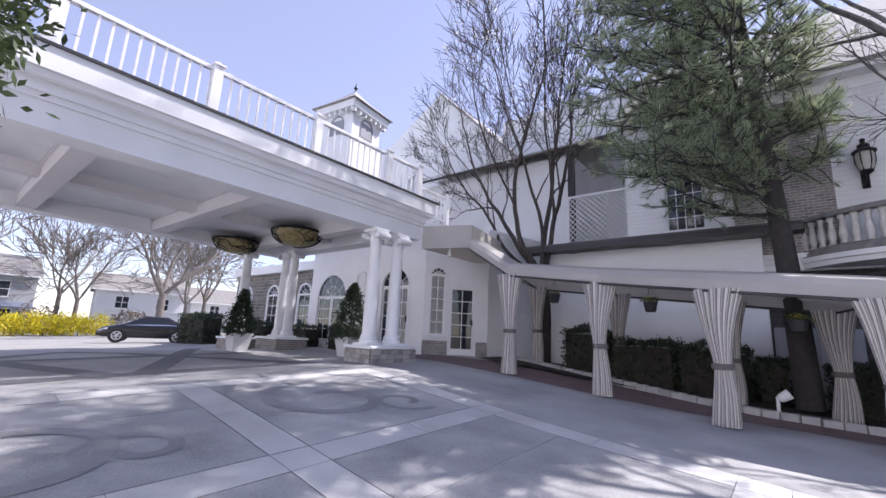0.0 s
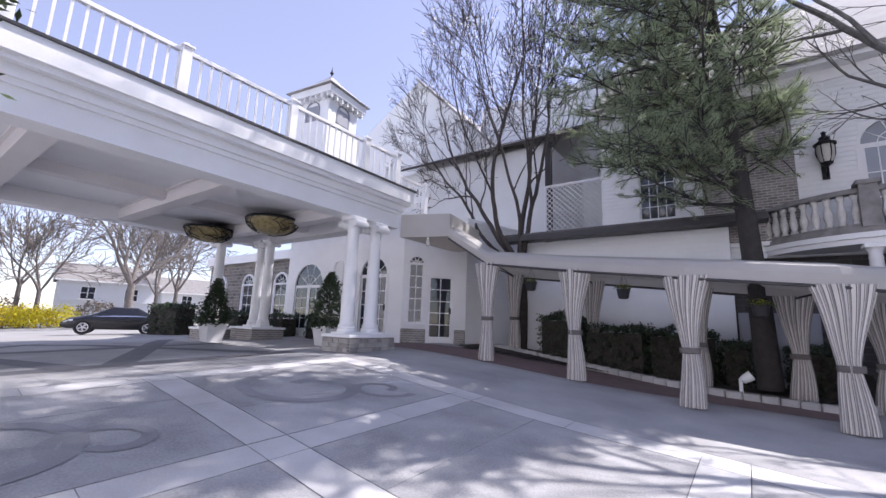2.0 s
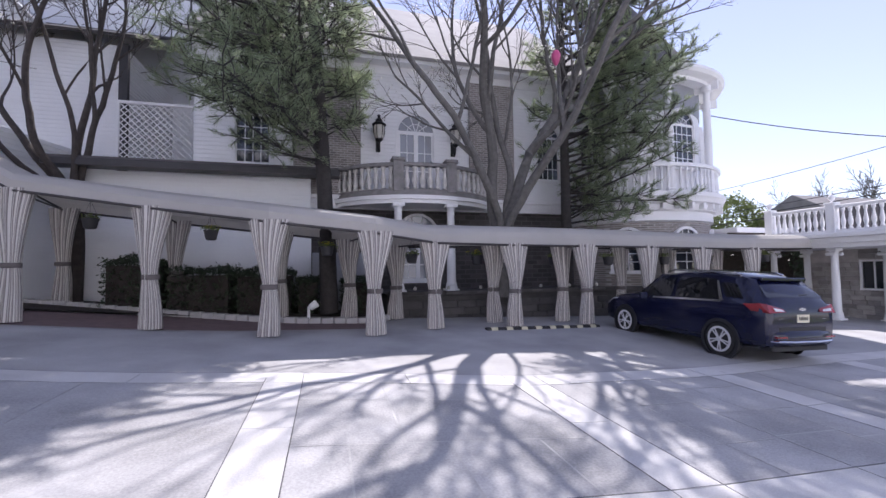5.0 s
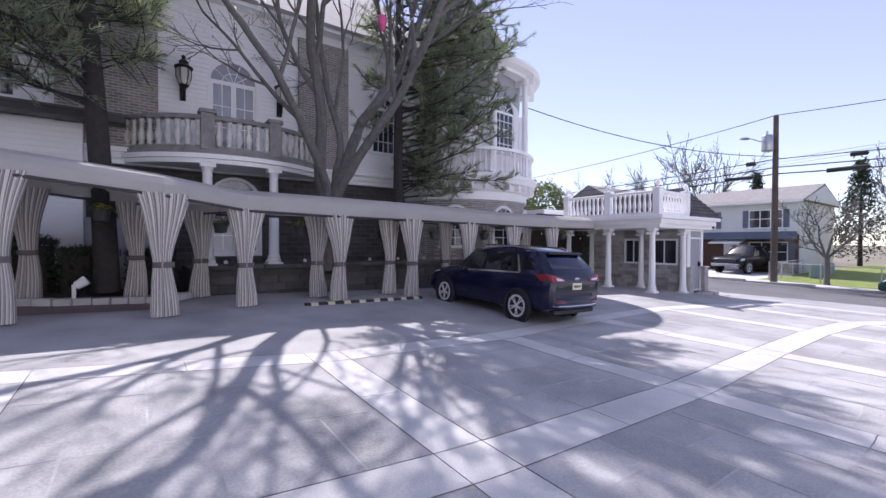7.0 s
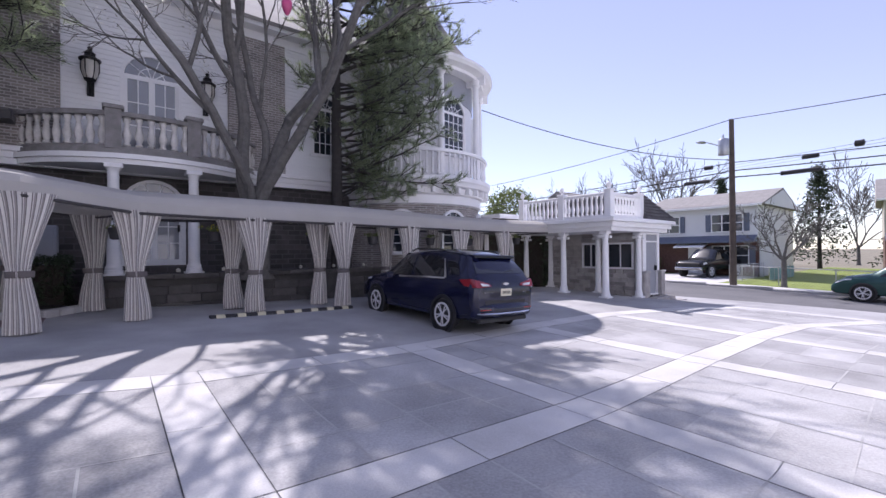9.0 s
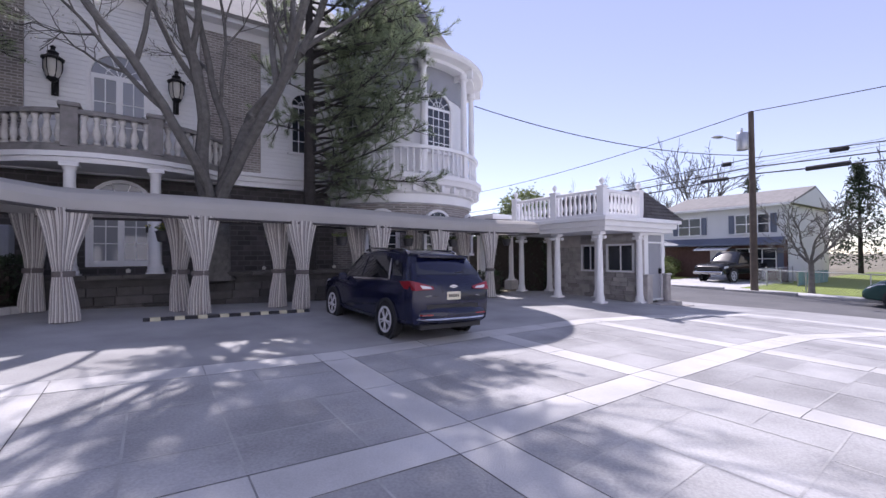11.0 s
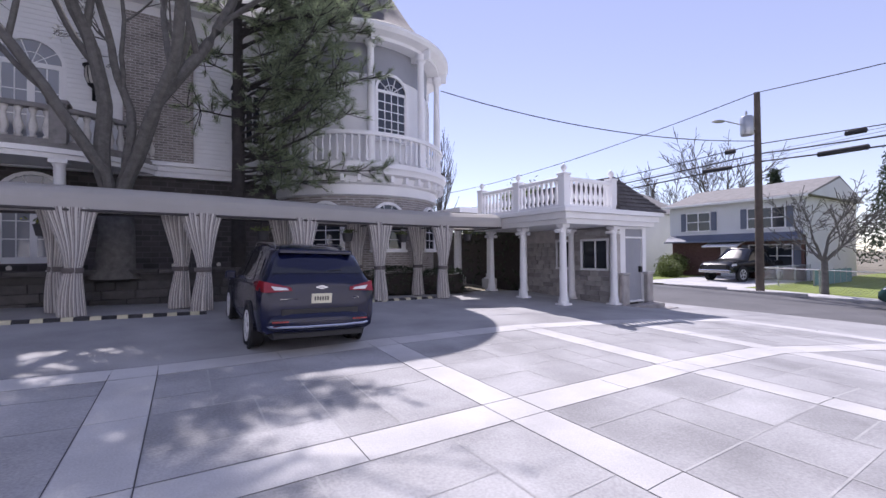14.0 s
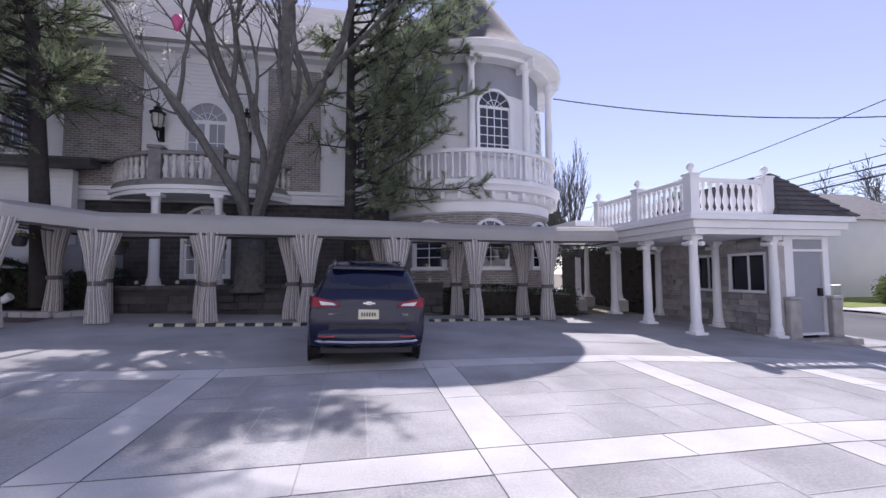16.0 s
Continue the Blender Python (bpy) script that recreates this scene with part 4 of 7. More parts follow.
# ---- kiosk ----
def kiosk():
    k = thing("kiosk", "white valet kiosk with a stone booth, columns and balustraded roof", "kiosk", kind="structure")
    for x, y in ((16.13, 7.9), (16.25, 9.75), (16.68, 12.0), (18.4, 7.85), (18.36, 9.55), (18.4, 12.0)):
        tapered_column(gz(x, y) + 0.06, 2.0, 0.115, k, x, y, scroll=True)
    part("roof_slab", Geo().box(15.85, 7.5, 2.0, 20.1, 12.3, 2.14).box(15.68, 7.36, 2.14, 20.17, 12.4, 2.32, c=0.02).box(15.5, 7.22, 2.32, 20.25, 12.5, 2.46, c=0.03), WHITE, k, "white stepped cornice")
    zr = 2.46
    pts = [(17.95, 7.58), (15.85, 7.58), (15.85, 9.5), (15.85, 11.45)]
    for (xa, ya), (xb, yb) in zip(pts, pts[1:]):
        d = Vector((xb - xa, yb - ya))
        L, m = d.length, pose(xa, ya, zr, 0, 0, math.degrees(math.atan2(d.y, d.x)))
        part("handrail", Geo().box(0, -0.08, 0.78, L, 0.08, 0.88, c=0.02), WHITE, k, loc=m)
        part("bottom_rail", Geo().box(0, -0.07, 0.0, L, 0.07, 0.1), WHITE, k, loc=m)
        n = round(L / 0.2)
        for i in range(n):
            part("baluster", BALUSTER, WHITE, k, loc=m @ pose((i + 0.5) * L / n, 0, 0.1) @ Matrix.Diagonal((1.2, 1.2, 0.97, 1)))
    for x, y in pts:
        part("post", Geo().box(-0.12, -0.12, 0, 0.12, 0.12, 0.92).box(-0.15, -0.15, 0.92, 0.15, 0.15, 0.98, c=0.015), WHITE, k, loc=pose(x, y, zr))
        part("finial", Geo().lathe([(0.05, 0), (0.03, 0.04), (0.085, 0.12), (0.09, 0.17), (0.05, 0.24), (0.0, 0.28)], seg=12), WHITE, k, smooth=True, loc=pose(x, y, zr + 0.98))
    # hip roof over the booth
    hip = part("hip_roof", Geo().add([(18.0, 7.3, 2.46), (20.3, 7.2, 2.46), (20.3, 12.5, 2.46), (18.0, 12.4, 2.46), (18.38, 7.8, 3.6), (18.38, 11.4, 3.6)],
                               [(0, 1, 4), (1, 2, 5, 4), (2, 3, 5), (3, 0, 4, 5), (3, 2, 1, 0)]), SLATE, k, "dark shingled hip roof")
    # courses of shingles on the front and the street slope of the hip
    for r in range(9):
        f, h = r / 9, (r + 0.9) / 9
        for a, b, apex_a, apex_b in (((18.0, 7.3), (20.3, 7.2), (18.38, 7.8), (18.38, 7.8)), ((20.3, 7.2), (20.3, 12.5), (18.38, 7.8), (18.38, 11.4))):
            lo = [(a[i] + (apex_a[i] - a[i]) * f, b[i] + (apex_b[i] - b[i]) * f) for i in (0, 1)]
            hi = [(a[i] + (apex_a[i] - a[i]) * h, b[i] + (apex_b[i] - b[i]) * h) for i in (0, 1)]
            n = max(1, round(math.hypot(lo[0][1] - lo[0][0], lo[1][1] - lo[1][0]) / 0.34))
            z0, z1 = 2.46 + 1.14 * f, 2.46 + 1.14 * h
            for q in range(n):
                u0, u1 = (q + 0.02) / n, (q + 0.98) / n
                pt = lambda e, u, z, o: (e[0][0] + (e[0][1] - e[0][0]) * u + o * (0.02 if a[0] == b[0] else 0.0), e[1][0] + (e[1][1] - e[1][0]) * u - o * (0.02 if a[0] != b[0] else 0.0), z + 0.02 * o)
                part("shingle", Geo().add([pt(lo, u0, z0, 1.3), pt(lo, u1, z0, 1.3), pt(hi, u1, z1, 0.3), pt(hi, u0, z1, 0.3), pt(lo, u0, z0, 0.2), pt(lo, u1, z0, 0.2)], [(0, 1, 2, 3), (4, 5, 1, 0), (0, 3, 4), (1, 5, 2)]), SLATE, hip)
    g = Geo()
    zb = -1.0
    for box in ((18.5, 7.85, zb, 18.75, 8.15, 2.0), (18.5, 9.15, zb, 18.75, 9.65, 2.0), (18.5, 10.3, zb, 18.75, 12.2, 2.0), (18.5, 8.15, zb, 18.75, 9.15, 0.62), (18.5, 9.65, zb, 18.75, 10.3, 0.62), (18.5, 8.15, 1.55, 18.75, 9.15, 2.0), (18.5, 9.65, 1.55, 18.75, 10.3, 2.0), (18.75, 12.0, zb, 20.15, 12.2, 2.0), (19.98, 8.05, zb, 20.15, 12.0, 2.0)):
        g.box(*box)
    part("booth_wall", g, STONE, k, "grey brown stone booth wall")
    g = Geo().box(18.75, 7.85, 1.93, 20.15, 8.05, 2.0).box(18.75, 7.85, zb, 19.02, 8.05, 1.93).box(19.96, 7.85, zb, 20.15, 8.05, 1.93).box(19.02, 7.85, 1.62, 19.96, 8.05, 1.68)
    part("front_panel", g, WHITE, k, "white panelled booth front")
    part("transom_panel", Geo().box(19.02, 7.87, 1.68, 19.96, 7.95, 1.93), GREYPAINT, k)
    door = part("door", Geo().box(19.05, 7.9, -0.45, 19.93, 7.96, 1.62), GREYPAINT, k, "plain grey booth door")
    part("handle", Geo().box(19.78, 7.82, 0.48, 19.88, 7.9, 0.68, c=0.01), IRON, door)
    part("door_sill", Geo().box(19.02, 7.8, -0.5, 19.96, 7.96, -0.45), WHITE, door)
    for xa, xb in ((18.66, 19.0), (19.98, 20.3)):
        part("stone_pier", Geo().box(xa, 7.68, zb, xb, 7.85, 0.42, c=0.03), STONE, k)
        part("pier_cap", Geo().box(xa - 0.03, 7.65, 0.42, xb + 0.03, 7.85, 0.48, c=0.015), KERBSTONE, k)
    part("step", Geo().box(18.75, 7.3, -1.0, 20.35, 7.68, -0.54, c=0.03), STONE, k, "stone doorstep")
    part("step", Geo().box(18.9, 6.98, -1.0, 20.6, 7.3, -0.68, c=0.03), STONE, k, "stone doorstep")
    sign = part("sign_board", Geo().box(18.4, 8.1, 1.7, 18.44, 9.2, 1.9), STONE, k)
    for i in range(5):
        part("sign_mark", Geo().box(18.385, 8.35 + i * 0.13, 1.76, 18.4, 8.44 + i * 0.13, 1.85), KERBSTONE, sign)
    for ya, yb, cols in ((8.15, 9.15, 2), (9.65, 10.3, 2)):
        f = part("window", Geo().box(18.44, ya - 0.07, 0.55, 18.6, ya, 1.62).box(18.44, yb, 0.55, 18.6, yb + 0.07, 1.62).box(18.44, ya, 1.55, 18.6, yb, 1.62).box(18.42, ya - 0.07, 0.55, 18.62, yb + 0.07, 0.62).box(18.5, (ya + yb) / 2 - 0.02, 0.62, 18.56, (ya + yb) / 2 + 0.02, 1.55), WHITE, k, "white sliding window")
        part("pane", Geo().box(18.54, ya, 0.62, 18.55, yb, 1.55), GLASS, f)
    return k


kiosk()


# ---- trees ----
def limb(g, rnd, p, d, length, r, level, tips, spec):
    """One branch as a tapering crooked tube, with its side branches."""
    n = max(3, int(length / spec["seg"]) + 1)
    pts, rad = [p.copy()], [r]
    up = spec["up"][min(level, len(spec["up"]) - 1)]
    for i in range(n):
        j = Vector((rnd.gauss(0, 1), rnd.gauss(0, 1), rnd.gauss(0, 1))) * spec["crook"]
        d = (d + j + Vector((0, 0, up / n))).normalized()
        p = p + d * (length / n)
        pts.append(p.copy())
        rad.append(max(r * (1 - (i + 1) / n * spec["taper"]), spec["thin"]))
    g.tube(pts, rad, (9, 7, 5, 4, 3, 3)[min(level, 5)])
    if level >= spec["levels"]:
        tips.append((p, d))
        return
    kids = spec["kids"][min(level, len(spec["kids"]) - 1)]
    for k in range(kids):
        f = spec["from"] + (1 - spec["from"]) * (k + rnd.uniform(0.1, 0.9)) / kids
        i = min(int(f * n), n - 1)
        q = pts[i].lerp(pts[i + 1], f * n - i)
        dd = (pts[i + 1] - pts[i]).normalized()
        side = dd.cross(Vector((rnd.gauss(0, 1), rnd.gauss(0, 1), rnd.gauss(0, 1)))).normalized()
        a = radians(rnd.uniform(*spec["angle"]))
        nd = dd * math.cos(a) + side * math.sin(a)
        limb(g, rnd, q, nd, length * rnd.uniform(*spec["ratio"]) * (1.15 - 0.5 * f), max(rad[i] * spec.get("branch", 0.52), spec["thin"]), level + 1, tips, spec)
    limb(g, rnd, p, d, length * 0.55, rad[-1], level + 1, tips, spec)


def leaf_cloud(points, rnd, size, per, spread, long=1.6, flat=0.0):
    """Many small leaves scattered about the given points."""
    vs, fs = [], []
    for p in points:
        for _ in range(per):
            c = p + Vector((rnd.gauss(0, spread), rnd.gauss(0, spread), rnd.gauss(0, spread * 0.8)))
            u = Vector((rnd.gauss(0, 1), rnd.gauss(0, 1), rnd.gauss(0, 1 - flat))).normalized()
            w = u.cross(Vector((rnd.gauss(0, 1), rnd.gauss(0, 1), rnd.gauss(0, 1)))).normalized()
            s = size * rnd.uniform(0.6, 1.3)
            n = len(vs)
            vs += [tuple(c - u * s * long / 2), tuple(c + w * s * 0.32), tuple(c + u * s * long / 2), tuple(c - w * s * 0.32)]
            fs.append((n, n + 1, n + 2, n + 3))
    g = Geo()
    g.v, g.f = vs, fs
    return g


def bare_tree(name, label, x, y, z, seed, stems, spec, lean=(0, 0), fork=2.4, r=0.26, buds=0, bark=None):
    rnd = random.Random(seed)
    t = thing(name, label, "tree", pose(x, y, z))
    g = Geo()
    top = Vector((lean[0], lean[1], fork))
    g.tube([(0, 0, -0.1), (0, 0, 0.15), top * 0.5 + Vector((0.04, 0, 0)), top], [r * 1.5, r * 1.12, r, r * 0.92], 10)
    part("trunk", g, bark or BARK, t, smooth=True)
    g = Geo()
    tips = []
    for (ax, ay, az, L, k) in stems:
        limb(g, rnd, top * 0.93, Vector((ax, ay, az)).normalized(), L, r * k, 0, tips, spec)
    part("crown", g, bark or BARK, t, smooth=True)
    if buds:
        pts = [p for p, d in rnd.sample(tips, min(len(tips), buds))]
        part("blossom", leaf_cloud(pts, rnd, 0.05, 11, 0.08), BUD, t, "pale swelling buds")
    return t


VASE = dict(seg=0.4, crook=0.105, taper=0.52, thin=0.007, up=[0.12, 0.35, 0.3, 0.1], levels=4, kids=[4, 4, 4, 3], angle=(20, 48), ratio=(0.45, 0.72))
VASE["from"] = 0.34
VASE["branch"] = 0.6
bare_tree("maple_tree", "grey many-stemmed bare tree rising above the canopy", 5.25, 11.45, 0.75, 3,
          [(-0.34, -0.12, 1, 7.0, 0.5), (0.25, -0.15, 1, 7.2, 0.5), (-0.1, -0.5, 1, 6.8, 0.36), (0.4, -0.55, 1, 7.6, 0.4), (0.42, 0.02, 1, 6.4, 0.32)],
          VASE, fork=1.75, r=0.36, buds=800)
TREE1 = dict(VASE)
TREE1.update(branch=0.52, seg=0.35, crook=0.08, taper=0.62, thin=0.008, kids=[4, 4, 5, 4], levels=4, angle=(18, 46), up=[0.15, 0.25, 0.2, 0.1])
bare_tree("bare_tree", "dark slender bare tree with many thin twigs by the entrance", -6.06, 12.95, 0.65, 11,
          [(-0.62, -0.1, 1, 6.4, 0.5), (-0.36, -0.25, 1, 7.0, 0.5), (-0.12, 0.02, 1, 7.2, 0.5), (0.12, -0.1, 1, 6.8, 0.45), (-0.95, -0.2, 1, 6.2, 0.4), (0.0, -0.3, 1, 6.8, 0.36), (0.36, -0.05, 1, 6.0, 0.36)],
          TREE1, fork=2.9, r=0.2, buds=300, bark=DARKBARK)


def pine(name, label, x, y, z, seed, height, r, limbs, bend=(0, 0), tufts=9):
    """limbs: (height, bearing in degrees, length, rise)."""
    rnd = random.Random(seed)
    t = thing(name, label, "tree", pose(x, y, z))
    axis = lambda h: Vector((bend[0] * (h / height) ** 1.3, bend[1] * (h / height) ** 1.3, h))
    hs = [height * k / 9 for k in range(10)]
    part("trunk", Geo().tube([tuple(axis(h)) for h in hs], [r * (1 - 0.75 * k / 9) for k in range(10)], 10), PINEBARK, t, smooth=True)
    g = Geo()
    ends = []
    for h, az, L, rise in limbs:
        d = Vector((math.cos(radians(az)), math.sin(radians(az)), rise)).normalized()
        p = axis(h)
        pts, rad = [p.copy()], [0.045 * (L / 3) ** 0.5]
        n = max(4, int(L / 0.4))
        for i in range(n):
            d = (d + Vector((rnd.gauss(0, 0.1), rnd.gauss(0, 0.1), rnd.gauss(0, 0.08) + 0.02))).normalized()
            p = p + d * (L / n)
            pts.append(p.copy())
            rad.append(max(0.045 * (L / 3) ** 0.5 * (1 - (i + 1) / n * 0.85), 0.008))
            if i >= n * 0.08:
                for _ in range(6):
                    side = Vector((rnd.gauss(0, 1), rnd.gauss(0, 1), rnd.gauss(0, 0.5))).normalized()
                    q = p.copy()
                    dd = (d * 0.7 + side).normalized()
                    tw = [q.copy()]
                    m = rnd.randint(2, 4)
                    for _j in range(m):
                        dd = (dd + Vector((rnd.gauss(0, 0.15), rnd.gauss(0, 0.15), rnd.gauss(0, 0.12) + 0.07))).normalized()
                        q = q + dd * 0.17
                        tw.append(q.copy())
                    ends.append((q.copy(), dd.copy()))
                    g.tube(tw, [0.011] * len(tw), 3)
        ends.append((p.copy(), d.copy()))
        g.tube(pts, rad, 6)
    part("limb", g, PINEBARK, t, smooth=True)
    vs, fs = [], []
    for p, d in ends:
        for _ in range(tufts):
            u = (d * 0.9 + Vector((rnd.gauss(0, 0.6), rnd.gauss(0, 0.6), rnd.gauss(0, 0.5) + 0.2))).normalized()
            w = u.cross(Vector((rnd.gauss(0, 1), rnd.gauss(0, 1), rnd.gauss(0, 1)))).normalized() * 0.0066
            o = p - d * rnd.uniform(0.0, 0.22) + Vector((rnd.gauss(0, 0.03), rnd.gauss(0, 0.03), rnd.gauss(0, 0.03)))
            L = rnd.uniform(0.11, 0.19)
            n = len(vs)
            vs += [tuple(o + w), tuple(o - w), tuple(o + u * L)]
            fs.append((n, n + 1, n + 2))
    g = Geo()
    g.v, g.f = vs, fs
    part("crown", g, NEEDLE, t, "grey green pine needles")
    return t


rl = random.Random(5)
lm = []
for k in range(100):
    h = 4.5 + 9.3 * (k / 100) ** 0.9
    az = rl.uniform(0, 360)
    L = (1.3 + 2.1 * math.sin(min(1, (h - 2.2) / 3.5) * 1.57)) * (1.0 - 0.28 * max(0, (h - 8) / 6)) * rl.uniform(0.65, 1.1)
    L *= 0.76 - 0.46 * math.cos(radians(az))
    lm.append((h, az, L, rl.uniform(-0.05, 0.4)))
for k in range(52):
    h = 3.9 + 6.7 * (k / 52)
    lm.append((h, rl.uniform(118, 262), rl.uniform(2.6, 4.7) * (0.75 + 0.25 * math.sin((h - 3.9) / 6.7 * 3.1)), rl.uniform(-0.05, 0.35)))
pine("pine_tree", "tall grey green pine tree in the planting bed", 0.35, 11.5, 0.35, 21, 14.2, 0.24, lm, bend=(-0.9, -0.5), tufts=30)
lm = []
for k in range(92):
    h = 2.2 + 10.8 * (k / 92)
    side = rl.random() < 0.74
    az = rl.uniform(-62, 35) if side else rl.uniform(25, 280)
    L = (3.9 if side else 1.2) * (0.6 + 0.4 * math.sin(min(1, (h - 1.2) / 3.0) * 1.57)) * (1.0 - 0.25 * max(0, (h - 8.5) / 5)) * rl.uniform(0.55, 1.1)
    lm.append((h, az, L, rl.uniform(-0.1, 0.5)))
pine("pine_tree", "dark straight pine tree beside the round turret", 7.9, 12.15, 0.7, 33, 13.0, 0.2, lm, tufts=44)


def leafy_mass(name, label, category, boxes, mat, seed, size, density, mound=0.15, kind="", z_of=None):
    """A hedge or shrub: a solid dark inner box clothed with small leaves over its whole surface."""
    rnd = random.Random(seed)
    t = thing(name, label, category, kind=kind)
    pts = []
    for (x0, y0, z0, x1, y1, z1) in boxes:
        n = int(density * ((x1 - x0) * (y1 - y0) + (x1 - x0 + y1 - y0) * (z1 - z0) * 2))
        for _ in range(n):
            p = Vector((rnd.uniform(x0, x1), rnd.uniform(y0, y1), rnd.uniform(z0, z1)))
            f = rnd.choice((0, 1, 2, 2, 3))
            if f == 0:
                p.y = y0
            elif f == 1:
                p.x = rnd.choice((x0, x1))
            elif f == 2:
                p.z = z1 + mound * noise.noise(Vector((p.x * 1.7, p.y * 1.7, seed)))
            pts.append(p)
    part("foliage", leaf_cloud(pts, rnd, size, 4, size * 0.8), mat, t)
    # plain mulch-coloured block that fills the inside behind the leaves
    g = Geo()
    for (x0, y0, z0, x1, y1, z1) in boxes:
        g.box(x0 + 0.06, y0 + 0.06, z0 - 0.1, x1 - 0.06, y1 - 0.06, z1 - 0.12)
    part("inner_box", g, MULCH, t)
    return t


def crown_tree(name, label, x, y, z, rx, rz, zc, seed, mat, n, size, trunk=0.14, per=6):
    rnd = random.Random(seed)
    t = thing(name, label, "tree", pose(x, y, z))
    part("trunk", Geo().tube([(0, 0, -0.1), (0.05, 0, zc * 0.5), (0, 0.05, zc)], [trunk * 1.2, trunk, trunk * 0.6], 8), BARK, t, smooth=True)
    pts = []
    for _ in range(n):
        d = Vector((rnd.gauss(0, 1), rnd.gauss(0, 1), rnd.gauss(0, 1))).normalized() * rnd.uniform(0.35, 1) ** 0.4
        k = 1 + 0.3 * noise.noise(d * 2.3 + Vector((seed, 0, 0)))
        pts.append(Vector((d.x * rx * k, d.y * rx * k, zc + d.z * rz * k)))
    part("crown", leaf_cloud(pts, rnd, size, per, size * 1.3), mat, t)
    return t


crown_tree("holly_tree", "dense glossy dark evergreen tree beside the drive", -4.2, -1.3, gz(-4.3, -1.5), 1.5, 2.6, 3.6, 8, HOLLY, 3700, 0.07, per=8)
# beds and hedges along the covered walk
bed = sheet("planting_bed", MULCH, -7.4, 1.6, 11.2, 13.4, 0.5, 0.06, "dark mulch planting bed behind the covered walk", "bed")
for (xa, xb, h) in ((-4.9, -3.7, 1.25), (-3.6, -2.1, 1.1), (-2.0, -0.6, 1.15), (-0.5, 0.1, 1.0), (0.7, 1.6, 1.0)):
    zz = gz((xa + xb) / 2, 12.3)
    leafy_mass("hedge", "low dark clipped evergreen hedge in the bed", "hedge", [(xa, 11.75, zz, xb, 13.0, zz + h)], BOXWOOD, int(xa * 10) + 99, 0.05, 130, mound=0.25)


# ---- vehicles ----
def wheel(parent, x, y, z, r, w, side):
    wh = part("wheel", Geo().lathe([(r * 0.62, -w / 2), (r * 0.9, -w / 2), (r, -w * 0.32), (r, w * 0.32), (r * 0.9, w / 2), (r * 0.62, w / 2)], seg=24), TYRE, parent, "black tyre", True, pose(x, y, z, 0, 90, 0))
    g = Geo().lathe([(r * 0.72, -0.012), (r * 0.72, 0.012), (r * 0.62, 0.012), (r * 0.6, -0.012), (r * 0.72, -0.012)], z=side * w * 0.5, seg=24, caps=False)
    part("brake_drum", Geo().lathe([(r * 0.7, -0.01), (r * 0.7, 0.01), (0.0, 0.01)], z=side * w * 0.28, seg=20), PLASTIC, wh, "dark wheel well behind the spokes")
    for k in range(5):
        for o in (-9, 9):
            a = radians(72 * k + o)
            g.tube([(r * 0.1 * math.cos(a), r * 0.1 * math.sin(a), side * w * 0.5), (r * 0.64 * math.cos(a), r * 0.64 * math.sin(a), side * w * 0.49)], 0.017, 4)
    g.lathe([(r * 0.14, -0.03), (r * 0.14, 0.02), (0.0, 0.03)], z=side * w * 0.5, seg=10)
    part("rim", g, ALLOY, wh, "silver spoked rim", True)
    return wh


